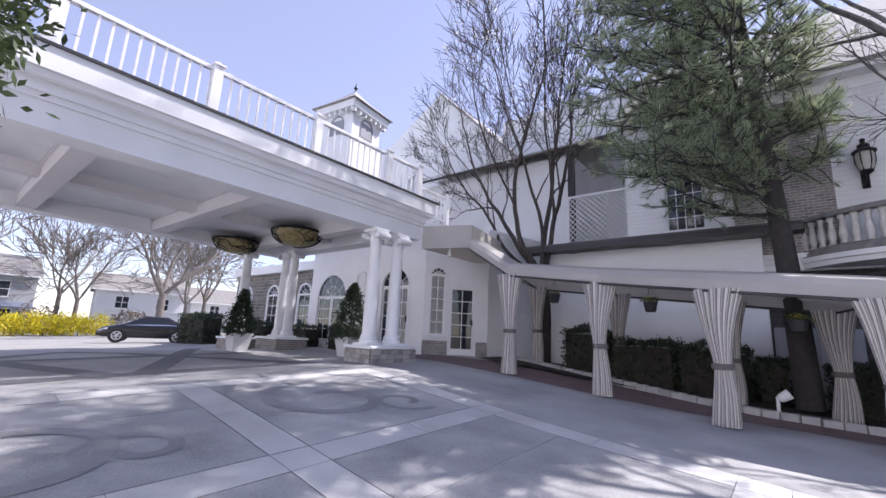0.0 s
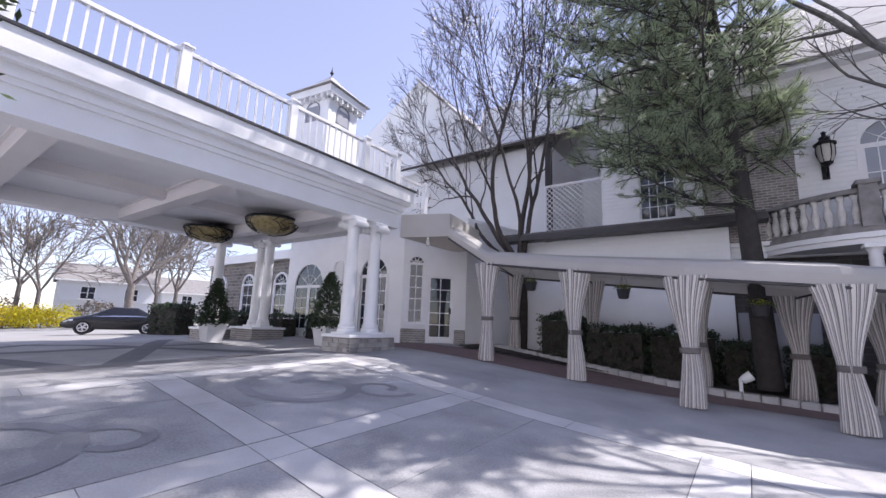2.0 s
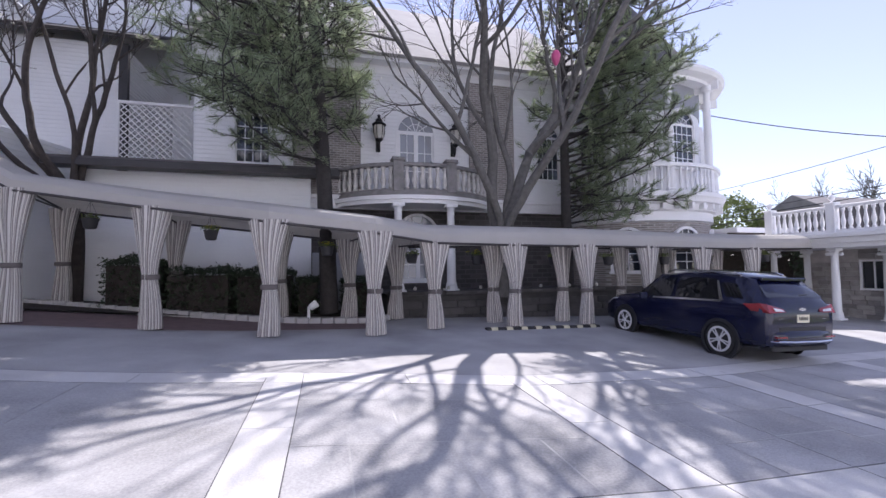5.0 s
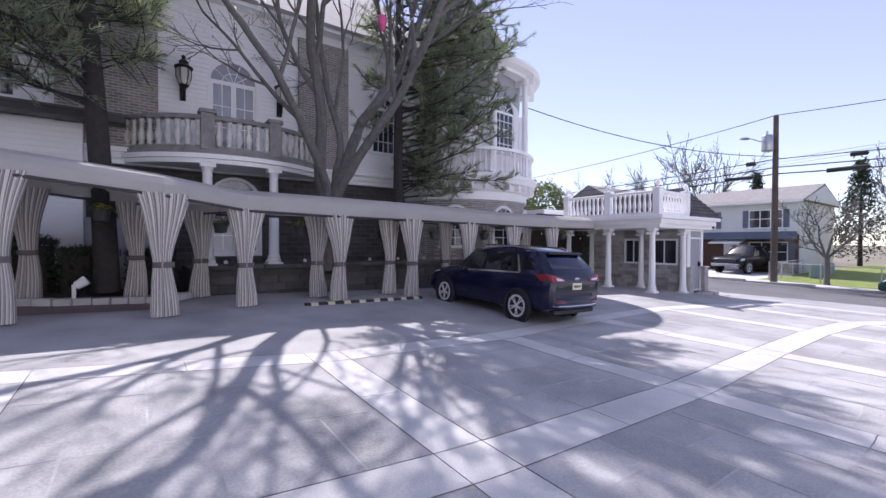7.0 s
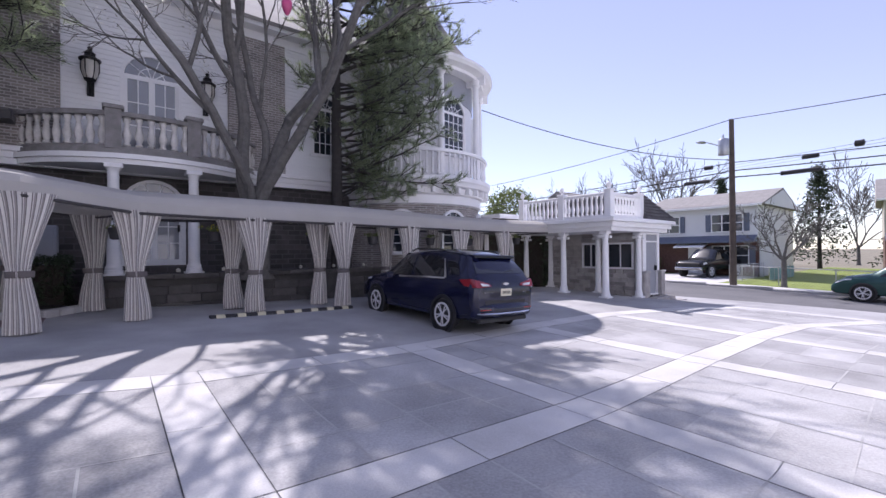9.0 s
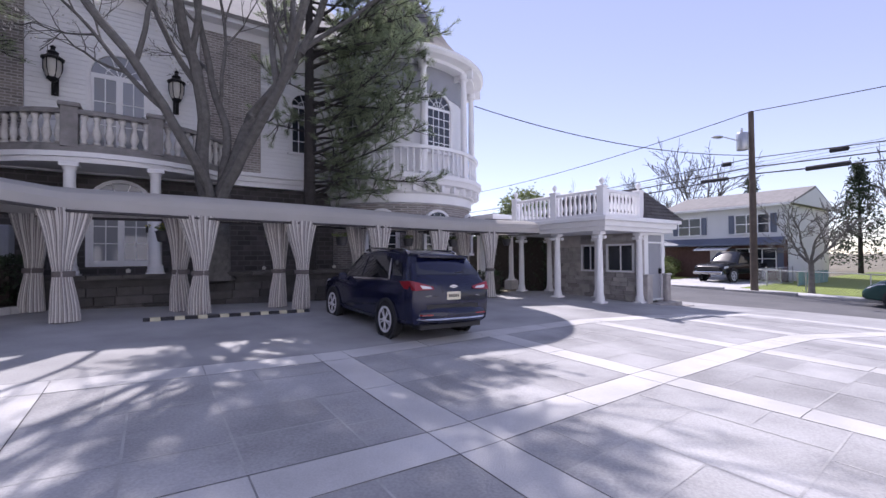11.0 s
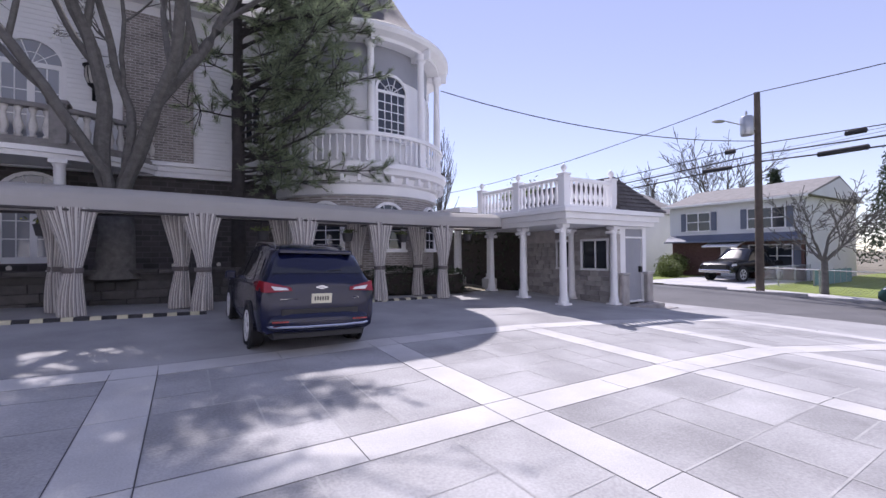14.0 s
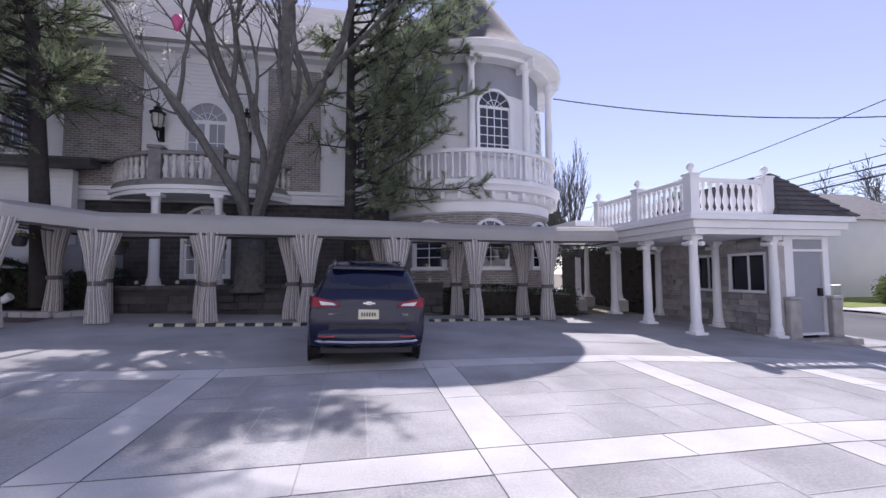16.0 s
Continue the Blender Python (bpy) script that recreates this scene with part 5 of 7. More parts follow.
def car(name, label, stations, paint, m, wheels, r, details=True, half=0.92):
    """stations: (y, sill z, belt z, top z, belt half width, top half width)."""
    c = thing(name, label, "car", m)

    def section(y):
        for a, b in zip(stations, stations[1:]):
            if a[0] <= y <= b[0]:
                f = (y - a[0]) / (b[0] - a[0])
                v = [p + (q - p) * f for p, q in zip(a, b)]
                break
        _, zs, zb, zt, wb, wt = v
        e = min(0.07, (zt - zb) * 0.3)
        return [(wb * 0.86, zs), (wb * 0.97, zs + 0.05), (wb, zs + (zb - zs) * 0.35), (wb * 1.0, zs + (zb - zs) * 0.62), (wb * 0.985, zb - 0.04), (wb * 0.955, zb), (wt + (wb * 0.955 - wt) * 0.12, zt - e), (wt * 0.9, zt - e * 0.25), (wt * 0.45, zt + e * 0.12), (0, zt + e * 0.18)]

    def ring(y):
        s = section(y)
        return [(-px, y, pz) for px, pz in s] + [(px, y, pz) for px, pz in reversed(s[:-1])]

    ys = []
    for a, b in zip(stations, stations[1:]):
        k = max(1, round((b[0] - a[0]) / 0.16))
        ys += [a[0] + (b[0] - a[0]) * i / k for i in range(k)]
    ys.append(stations[-1][0])
    part("body", Geo().loft([ring(y) for y in ys], True), paint, c, smooth=True)

    def patch(y0, y1, v0, v1, side, off, top=None, n=5):
        """A panel hugging the body side between section points v0 and v1."""
        g = Geo()
        for i in range(n + 1):
            y = y0 + (y1 - y0) * i / n
            s = section(y)
            for v in (v0, v1):
                k = int(v)
                f = v - k
                px = s[k][0] + (s[min(k + 1, 9)][0] - s[k][0]) * f
                pz = s[k][1] + (s[min(k + 1, 9)][1] - s[k][1]) * f
                yy = y
                if v == v1 and top is not None:
                    yy = top[0] + (top[1] - top[0]) * i / n
                    s2 = section(yy)
                    px = s2[k][0] + (s2[min(k + 1, 9)][0] - s2[k][0]) * f
                    pz = s2[k][1] + (s2[min(k + 1, 9)][1] - s2[k][1]) * f
                g.v.append((side * (px + off), yy, pz + off * 0.3))
        g.f = [(2 * i, 2 * i + 2, 2 * i + 3, 2 * i + 1) if side < 0 else (2 * i, 2 * i + 1, 2 * i + 3, 2 * i + 2) for i in range(n)]
        return g

    for (x, y) in wheels:
        s = 1 if x > 0 else -1
        part("wheel_arch", Geo().lathe([(r * 0.99, -0.03), (r * 1.17, -0.03), (r * 1.17, 0.012), (r * 0.99, 0.012), (r * 0.99, -0.03)], seg=24, caps=False), PLASTIC, c, loc=pose(s * (half - 0.0), y, r, 0, 90, 0))
        wheel(c, s * (half - 0.09), y, r, r, 0.23, s)
    return c, section, patch


SUV = [(0.0, 0.44, 0.80, 0.93, 0.80, 0.72), (0.05, 0.36, 1.03, 1.14, 0.885, 0.78), (0.14, 0.33, 1.09, 1.27, 0.915, 0.74), (0.44, 0.30, 1.12, 1.61, 0.92, 0.65), (0.8, 0.27, 1.10, 1.685, 0.92, 0.64), (1.4, 0.26, 1.08, 1.71, 0.92, 0.64), (2.1, 0.26, 1.05, 1.70, 0.92, 0.63), (2.75, 0.26, 1.02, 1.61, 0.92, 0.62), (3.45, 0.26, 1.0, 1.13, 0.92, 0.72), (4.2, 0.28, 0.9, 0.99, 0.90, 0.7), (4.52, 0.3, 0.74, 0.8, 0.82, 0.6), (4.65, 0.36, 0.62, 0.64, 0.72, 0.5)]
CX, CY = 8.30, 5.42
tilt = math.degrees(math.atan(0.03))
suv, sec, patch = car("parked_suv", "dark blue compact suv parked by the covered walk", SUV, BLUECAR, pose(CX, CY, gz(CX, CY) - 0.0, tilt, math.degrees(math.atan(0.032)), 1) @ Matrix.Scale(0.93, 4), [(-0.9, 0.92), (0.9, 0.92), (-0.9, 3.66), (0.9, 3.66)], 0.355)
for s in (-1, 1):
    part("side_window", patch(0.5, 0.86, 5.2, 5.75, s, 0.008, (0.72, 1.06)), CARGLASS, suv, "dark side glass")
    part("side_window", patch(1.0, 2.12, 5.1, 5.88, s, 0.008, (1.2, 2.12)), CARGLASS, suv, "dark side glass")
    part("side_window", patch(2.23, 3.2, 5.1, 5.88, s, 0.008, (2.23, 2.72)), CARGLASS, suv, "dark side glass")
    part("belt_trim", patch(0.95, 3.25, 5.0, 5.07, s, 0.012), CHROME, suv, "bright belt line")
    part("pillar_trim", patch(0.9, 0.98, 5.05, 5.8, s, 0.014, (1.12, 1.17)), CHROME, suv, "bright strip up the rear pillar")
    part("sill_trim", patch(0.2, 4.3, 0.2, 1.3, s, 0.01, n=8), PLASTIC, suv)
    part("roof_rail", Geo().tube([(s * 0.58, 0.75, 1.66), (s * 0.58, 0.9, 1.71), (s * 0.58, 2.4, 1.72), (s * 0.58, 2.6, 1.66)], 0.022, 6), CHROME, suv)
    part("wing_mirror", Geo().box(-0.1, -0.06, -0.07, 0.1, 0.06, 0.07, c=0.03), BLUECAR, suv, loc=pose(s * 1.0, 2.95, 1.06))
    tl = Geo().add([(s * 0.46, -0.02, 1.0), (s * 0.86, -0.015, 0.98), (s * 0.935, 0.28, 1.0), (s * 0.935, 0.44, 1.12), (s * 0.9, 0.16, 1.15), (s * 0.85, 0.05, 1.14), (s * 0.46, 0.03, 1.05), (s * 0.42, 0.09, 1.0), (s * 0.86, 0.12, 0.97), (s * 0.85, 0.14, 1.14), (s * 0.46, 0.14, 1.05)],
                   [(0, 1, 5, 6), (1, 2, 4, 5), (2, 3, 4), (0, 7, 8, 1), (6, 5, 9, 10), (0, 6, 10, 7)])
    lamp = part("tail_light", tl, REDLENS, suv, "red tail lamp")
    part("lens_strip", Geo().add([(s * 0.50, -0.024, 1.012), (s * 0.72, -0.022, 1.015), (s * 0.76, -0.004, 1.075), (s * 0.54, 0.004, 1.045)], [(0, 1, 2, 3)]), CLEARLENS, lamp)
    part("reflector", Geo().box(s * 0.62 - 0.12, -0.078, 0.53, s * 0.62 + 0.12, 0.0, 0.555), REDLENS, suv)
    part("headlight", patch(4.0, 4.5, 4.0, 5.0, s, 0.01), CLEARLENS, suv)
rw = Geo()
for i in range(6):
    f = i / 5
    y = 0.165 + 0.30 * f
    z = 1.235 + 0.315 * f
    w = 0.74 - 0.13 * f
    rw.v += [(-w, y - 0.028, z + 0.02), (-w * 0.5, y - 0.045, z + 0.025), (w * 0.5, y - 0.045, z + 0.025), (w, y - 0.028, z + 0.02)]
for i in range(5):
    for j in range(3):
        a = i * 4 + j
        rw.f.append((a, a + 1, a + 5, a + 4))
part("rear_window", rw, CARGLASS, suv, "dark rear window")
part("rear_spoiler", Geo().box(-0.6, 0.33, 1.57, 0.6, 0.6, 1.63, c=0.02), BLUECAR, suv)
part("rear_wiper", Geo().tube([(0, 0.15, 1.27), (0.22, 0.16, 1.3), (0.36, 0.17, 1.31)], 0.012, 4), PLASTIC, suv)
part("tailgate_recess", Geo().box(-0.6, -0.012, 0.6, 0.6, 0.05, 0.72, c=0.01), PLASTIC, suv)
rings = []
for zz, dy, ww in ((0.36, 0.02, 0.80), (0.42, -0.05, 0.84), (0.52, -0.07, 0.86), (0.6, -0.05, 0.86), (0.65, 0.0, 0.84)):
    rings.append([(-ww - 0.05, 0.42, zz), (-ww, 0.12 + dy, zz), (-ww * 0.8, 0.02 + dy, zz), (-ww * 0.4, -0.02 + dy, zz), (ww * 0.4, -0.02 + dy, zz), (ww * 0.8, 0.02 + dy, zz), (ww, 0.12 + dy, zz), (ww + 0.05, 0.42, zz)])
part("rear_bumper", Geo().loft(rings, True), BLUECAR, suv, smooth=True)
part("bumper_trim", Geo().tube([(-0.84, 0.07, 0.47), (-0.68, -0.055, 0.46), (-0.34, -0.098, 0.455), (0.34, -0.098, 0.455), (0.68, -0.055, 0.46), (0.84, 0.07, 0.47)], 0.02, 6), CHROME, suv, "bright chrome bumper strip")
part("lower_bumper", Geo().box(-0.72, 0.02, 0.27, 0.72, 0.3, 0.37, c=0.03), PLASTIC, suv)
plate = part("number_plate", Geo().box(-0.16, -0.012, 0.80, 0.16, 0.03, 0.95, c=0.005), PLATE, suv, "pale yellow number plate")
g = Geo()
for k in range(6):
    g.box(-0.115 + k * 0.04, -0.017, 0.845, -0.092 + k * 0.04, -0.011, 0.905)
part("plate_marks", g, PLASTIC, plate)
part("badge", Geo().box(-0.09, 0.005, 1.035, 0.09, 0.06, 1.06).box(-0.04, 0.005, 1.02, 0.04, 0.06, 1.075), CHROME, suv, "plain bright badge")
part("tailgate_seam", Geo().box(-0.62, 0.0, 0.70, 0.62, 0.03, 0.715), PLASTIC, suv)
part("trim_badge", Geo().box(-0.62, 0.0, 0.86, -0.36, 0.045, 0.885), CHROME, suv)
part("trim_badge", Geo().box(0.5, 0.0, 0.86, 0.62, 0.045, 0.885), CHROME, suv)
part("windscreen", Geo().add([(-0.66, 3.4, 1.13), (0.66, 3.4, 1.13), (0.55, 2.8, 1.61), (-0.55, 2.8, 1.61)], [(0, 1, 2, 3)]), CARGLASS, suv)

SEDAN = [(0.0, 0.4, 0.7, 0.8, 0.76, 0.6), (0.2, 0.3, 0.9, 1.0, 0.88, 0.65), (0.9, 0.25, 0.95, 1.1, 0.9, 0.6), (1.5, 0.22, 0.95, 1.42, 0.9, 0.55), (2.6, 0.22, 0.92, 1.44, 0.9, 0.56), (3.5, 0.24, 0.9, 1.0, 0.9, 0.65), (4.4, 0.26, 0.72, 0.8, 0.84, 0.55), (4.7, 0.34, 0.55, 0.58, 0.68, 0.45)]
sedan, sec, patch = car("parked_sedan", "black sedan standing at the street beyond the portico", SEDAN, BLACKCAR, pose(-28.0, 11.0, gz(-28.5, 9.5), 0, 0, 160), [(-0.88, 0.95), (0.88, 0.95), (-0.88, 3.75), (0.88, 3.75)], 0.33)
for s in (-1, 1):
    part("side_window", patch(1.2, 3.2, 5.1, 5.85, s, 0.01, (1.55, 2.65)), CARGLASS, sedan, "dark side glass")
    part("headlight", patch(4.2, 4.6, 3.6, 4.6, s, 0.01), CLEARLENS, sedan)
    part("belt_trim", patch(1.0, 3.4, 4.9, 5.12, s, 0.014), CHROME, sedan, "bright belt line")
PICKUP = [(0.0, 0.55, 1.1, 1.15, 0.94, 0.85), (1.7, 0.5, 1.12, 1.18, 0.96, 0.85), (1.75, 0.5, 1.14, 1.85, 0.96, 0.68), (3.3, 0.5, 1.14, 1.9, 0.96, 0.7), (4.1, 0.5, 1.1, 1.22, 0.96, 0.8), (5.3, 0.5, 1.02, 1.12, 0.95, 0.8), (5.5, 0.55, 0.9, 0.95, 0.9, 0.7)]
truck, sec, patch = car("pickup_truck", "black pickup truck on the driveway across the street", PICKUP, BLACKCAR, pose(38.2, 10.9, gz(36, 12) + 0.0, 0, 0, 82), [(-0.92, 1.1), (0.92, 1.1), (-0.92, 4.5), (0.92, 4.5)], 0.4, half=0.96)
for s in (-1, 1):
    part("side_window", patch(1.9, 3.9, 5.1, 5.85, s, 0.01, (2.0, 3.3)), CARGLASS, truck, "dark side glass")
    part("headlight", patch(5.0, 5.4, 3.4, 4.8, s, 0.015), CLEARLENS, truck)
part("grille", Geo().box(-0.7, 5.42, 0.7, 0.7, 5.54, 0.98, c=0.02), PLASTIC, truck)
part("bumper", Geo().box(-0.9, 5.4, 0.5, 0.9, 5.62, 0.68, c=0.03), CHROME, truck)
part("windscreen", Geo().add([(-0.75, 4.06, 1.24), (0.75, 4.06, 1.24), (0.6, 3.34, 1.88), (-0.6, 3.34, 1.88)], [(0, 1, 2, 3)]), CARGLASS, truck)
green, sec, patch = car("green_suv", "dark green suv parked along the street kerb", SUV, GREENCAR, pose(27.1, -1.1, gz(26, 2), 0, 0, 0), [(-0.9, 0.92), (0.9, 0.92), (-0.9, 3.66), (0.9, 3.66)], 0.355)
for s in (-1, 1):
    part("side_window", patch(0.62, 3.2, 5.1, 5.88, s, 0.008, (0.8, 2.72)), CARGLASS, green, "dark side glass")
    part("headlight", patch(4.0, 4.5, 4.0, 5.0, s, 0.01), CLEARLENS, green)


# ---- across the street ----
sheet("lawn", GRASS, 29.6, 60, -30, 9.0, 3.0, 0.03, "green spring lawn across the street", "lawn")
sheet("lawn_north", GRASS, 29.6, 60, 14.4, 40, 3.0, 0.03, "green lawn beside the white house", "lawn")
sheet("pavement", BAND, 28.3, 29.6, -60, 60, 3.0, 0.06, "pale concrete pavement along the street", "pavement")
sheet("house_drive", BAND, 29.6, 38, 9.0, 14.4, 3.0, 0.02, "pale concrete driveway of the house opposite", "drive")
for j in range(22):
    y = -30 + j * 3.0
    if 9 < y < 14:
        continue
    part_k = Geo().box(28.15, y, gz(28, y) - 0.15, 28.32, y + 2.98, gz(28, y + 1.5) + 0.1, c=0.02)
    tagged(part("kerb", part_k, KERBSTONE), "pale concrete kerb along the street", "kerb", group="street kerbs", kind="structure")


def flat_window(parent, m, w, h, shutters=True, cols=2):
    f = part("window", Geo().box(-w / 2 - 0.06, -0.05, 0, -w / 2, 0.02, h).box(w / 2, -0.05, 0, w / 2 + 0.06, 0.02, h).box(-w / 2 - 0.06, -0.05, h, w / 2 + 0.06, 0.02, h + 0.07).box(-w / 2 - 0.1, -0.08, -0.07, w / 2 + 0.1, 0.02, 0).box(-w / 2, -0.035, h / 2 - 0.025, w / 2, 0.0, h / 2 + 0.025), WHITE, parent, loc=m)
    for k in range(1, cols):
        part("mullion", Geo().box(-w / 2 + w * k / cols - 0.03, -0.04, 0, -w / 2 + w * k / cols + 0.03, 0.0, h), WHITE, f)
    part("pane", Geo().box(-w / 2, -0.02, 0, w / 2, -0.012, h), GLASS, f)
    if shutters:
        for s in (-1, 1):
            part("shutter", Geo().box(s * (w / 2 + 0.26) - 0.17, -0.05, -0.02, s * (w / 2 + 0.26) + 0.17, -0.005, h + 0.04), SHUTTER, f)
    return f


def house(x, y, z, ang, w, d, h, roof_h, upper, lower, roof, label, ridge_x=True, windows=(), floor2=2.7, porch=True, over=0.4):
    """A two storey house whose front faces local -y."""
    hs = thing("house", label, "house", pose(x, y, z, 0, 0, ang))
    part("wall", Geo().box(-w / 2, 0, -0.4, w / 2, d, floor2), lower, hs, "ground floor wall")
    part("upper_wall", Geo().box(-w / 2 - 0.03, -0.25, floor2, w / 2 + 0.03, d + 0.05, h), upper, hs, "upper siding wall")
    o = over
    if ridge_x:
        g = Geo().add([(-w / 2 - o, -0.25 - o, h), (w / 2 + o, -0.25 - o, h), (w / 2 + o, d + o, h), (-w / 2 - o, d + o, h), (-w / 2 - o, d / 2, h + roof_h), (w / 2 + o, d / 2, h + roof_h)],
                      [(0, 1, 5, 4), (2, 3, 4, 5), (3, 0, 4), (1, 2, 5), (3, 2, 1, 0)])
    else:
        g = Geo().add([(-w / 2 - o, -0.25 - o, h), (w / 2 + o, -0.25 - o, h), (w / 2 + o, d + o, h), (-w / 2 - o, d + o, h), (0, -0.25 - o, h + roof_h), (0, d + o, h + roof_h)],
                      [(0, 4, 5, 3), (1, 2, 5, 4), (0, 1, 4), (2, 3, 5), (3, 2, 1, 0)])
    rf = part("roof", g, roof, hs, "shingle roof")
    if ridge_x:
        for e in (-1, 1):
            part("gable", Geo().add([(e * (w / 2 + o + q), yy, zz) for q in (0.0, 0.02) for yy, zz in ((-0.25, h + 0.02), (d, h + 0.02), (d / 2, h + roof_h - 0.16))], [(0, 1, 2), (5, 4, 3), (0, 3, 4, 1), (1, 4, 5, 2), (2, 5, 3, 0)]), upper, hs, "siding gable end")
    part("gutter", Geo().box(-w / 2 - o, -0.32 - o, h - 0.12, w / 2 + o, -0.22 - o, h + 0.02), WHITE, rf)
    if porch:
        part("porch_roof", Geo().add([(-w / 2, -0.25, floor2 + 0.2), (w / 2, -0.25, floor2 + 0.2), (w / 2, -1.1, floor2 - 0.25), (-w / 2, -1.1, floor2 - 0.25), (-w / 2, -0.25, floor2 - 0.3), (w / 2, -0.25, floor2 - 0.3), (w / 2, -1.1, floor2 - 0.35), (-w / 2, -1.1, floor2 - 0.35)],
                               [(0, 3, 2, 1), (4, 5, 6, 7), (3, 7, 6, 2), (0, 4, 7, 3), (1, 2, 6, 5)]), SHUTTER, hs, "blue grey pent roof")
    for (wx, wz, ww, wh, sh, cols) in windows:
        flat_window(hs, pose(wx, -0.26 if wz > floor2 else -0.01, wz), ww, wh, sh, cols)
    return hs


H1 = house(37.5, 12.9, -0.6, -90, 7.8, 9.0, 5.0, 1.5, HOUSEWHITE, HOUSEWHITE, HOUSEROOF, "two storey white house with brick ground floor across the street",
           windows=((-1.9, 3.2, 1.5, 1.2, True, 2), (2.1, 3.2, 1.9, 1.2, True, 3), (2.2, 0.8, 2.2, 1.3, True, 3)))
part("brick_front", Geo().box(-3.9, -0.008, -0.4, 3.9, 0.2, 2.7), HOUSEBRICK, H1, "dark brick ground floor front")
part("door", Geo().box(-0.6, -0.06, 0.1, 0.4, 0.0, 2.2), WHITE, H1, "white front door")
part("door_awning", Geo().add([(-1.2, -0.05, 2.45), (0.9, -0.05, 2.45), (0.9, -1.3, 2.1), (-1.2, -1.3, 2.1), (-1.2, -0.05, 2.38), (0.9, -0.05, 2.38), (0.9, -1.3, 2.03), (-1.2, -1.3, 2.03)], [(0, 3, 2, 1), (4, 5, 6, 7), (3, 7, 6, 2), (0, 4, 7, 3), (1, 2, 6, 5)]), WHITE, H1, "white metal door awning")
part("front_step", Geo().box(-1.0, -1.2, -0.4, 0.8, 0, 0.1, c=0.03), KERBSTONE, H1)
house(44, -1.0, -0.6, -84, 9.0, 9.0, 5.2, 1.9, HOUSEBEIGE, HOUSEBRICK, HOUSEROOF, "two storey beige house with brown brick ground floor",
      windows=((-2.4, 3.3, 1.4, 1.2, False, 2), (1.6, 3.3, 1.4, 1.2, False, 2), (-2.2, 0.8, 1.6, 1.3, False, 2)))
house(36.5, 24.5, -0.6, -90, 8.5, 9.0, 5.0, 2.6, HOUSEWHITE, HOUSEWHITE, HOUSEROOF, "pale siding house with a steep gable end", ridge_x=False, porch=False,
      windows=((-1.2, 3.3, 1.1, 1.3, False, 2), (1.8, 0.8, 1.3, 1.3, False, 2)))


def utility_pole(x, y, top, label):
    z = gz(x, y)
    p = thing("utility_pole", label, "utility pole", pose(x, y, z - 0.05))
    h = top - z
    part("pole", Geo().lathe([(0.17, 0), (0.15, h * 0.5), (0.12, h)], seg=12), WOOD, p, smooth=True)
    return p, h


pole, ph = utility_pole(28.75, 7.85, 8.4, "brown wooden utility pole with transformer and street lamp")
can = part("transformer", Geo().lathe([(0.24, 0), (0.26, 0.05), (0.26, 0.8), (0.22, 0.86), (0.08, 0.9)], seg=16), GALV, pole, "grey transformer can", True, pose(-0.42, 0.25, ph - 1.95))
part("bushing", Geo().lathe([(0.05, 0), (0.06, 0.1), (0.03, 0.2)], -0.05, 0, 0.9, 8), GALV, can)
part("transformer_bracket", Geo().box(-0.3, 0.05, ph - 1.7, 0.0, 0.15, ph - 1.6), GALV, pole)
arm = part("lamp_arm", Geo().tube([(0, 0, ph - 2.0), (-0.6, 0.4, ph - 1.45), (-1.2, 0.75, ph - 1.3)], 0.03, 6), GALV, pole)
part("lamp_head", Geo().lathe([(0.0, -0.09), (0.1, -0.07), (0.16, 0.0), (0.1, 0.07), (0.0, 0.09)], seg=10, m=pose(-1.5, 0.93, ph - 1.3, 0, 0, 148) @ Matrix.Diagonal((2.0, 1, 0.8, 1))), GALV, pole, "grey street lamp head", True)
far1, fh = utility_pole(29.2, 46, 8.0, "wooden utility pole further up the street")
far2, fh2 = utility_pole(28.4, -32, 8.6, "wooden utility pole further down the street")


def cable(pts, sag, r, label, mat=None):
    a, b = Vector(pts[0]), Vector(pts[1])
    line = [a.lerp(b, i / 24) - Vector((0, 0, sag * 4 * (i / 24) * (1 - i / 24))) for i in range(25)]
    return tagged(part("overhead_cable", Geo().tube(line, r, 5), mat or DARKTRIM), label, "cable", group="overhead cables")


cable([(28.75, 7.85, 8.35), (29.2, 46, 7.9)], 1.0, 0.02, "thin black power line to the next pole")
cable([(28.75, 7.85, 8.35), (28.4, -32, 8.5)], 0.8, 0.02, "thin black power line down the street")
cable([(28.75, 7.85, 6.15), (15.2, 13.2, 7.55)], 0.55, 0.02, "black service line from the pole to the turret")
for zz, s, rr in ((6.0, 0.5, 0.022), (5.55, 0.45, 0.03), (5.2, 0.5, 0.035)):
    cable([(28.75, 7.85, zz), (29.2, 46, zz - 0.3)], s, rr, "black communication line to the next pole")
    cable([(28.75, 7.85, zz), (28.4, -32, zz)], s, rr, "black communication line down the street")
for zz in (7.3, 7.1, 6.9):
    cable([(36, -20, zz + 1.5), (40, 40, zz)], 0.6, 0.014, "thin grey line behind the pole", GALV)
for (yy, zz, L, rr) in ((4.6, 5.75, 0.7, 0.1), (2.9, 6.05, 0.4, 0.14), (5.0, 5.1, 1.6, 0.11), (9.6, 5.15, 1.4, 0.1), (9.0, 5.9, 0.5, 0.12)):
    tagged(part("cable_splice_case", Geo().lathe([(0.0, -L / 2), (rr, -L / 2 + 0.05), (rr, L / 2 - 0.05), (0.0, L / 2)], seg=10), PLASTIC, smooth=True, loc=pose(28.8, yy, zz, 90, 0, 0)), "black splice case hung on the cable", "cable box", group="cable splice cases")

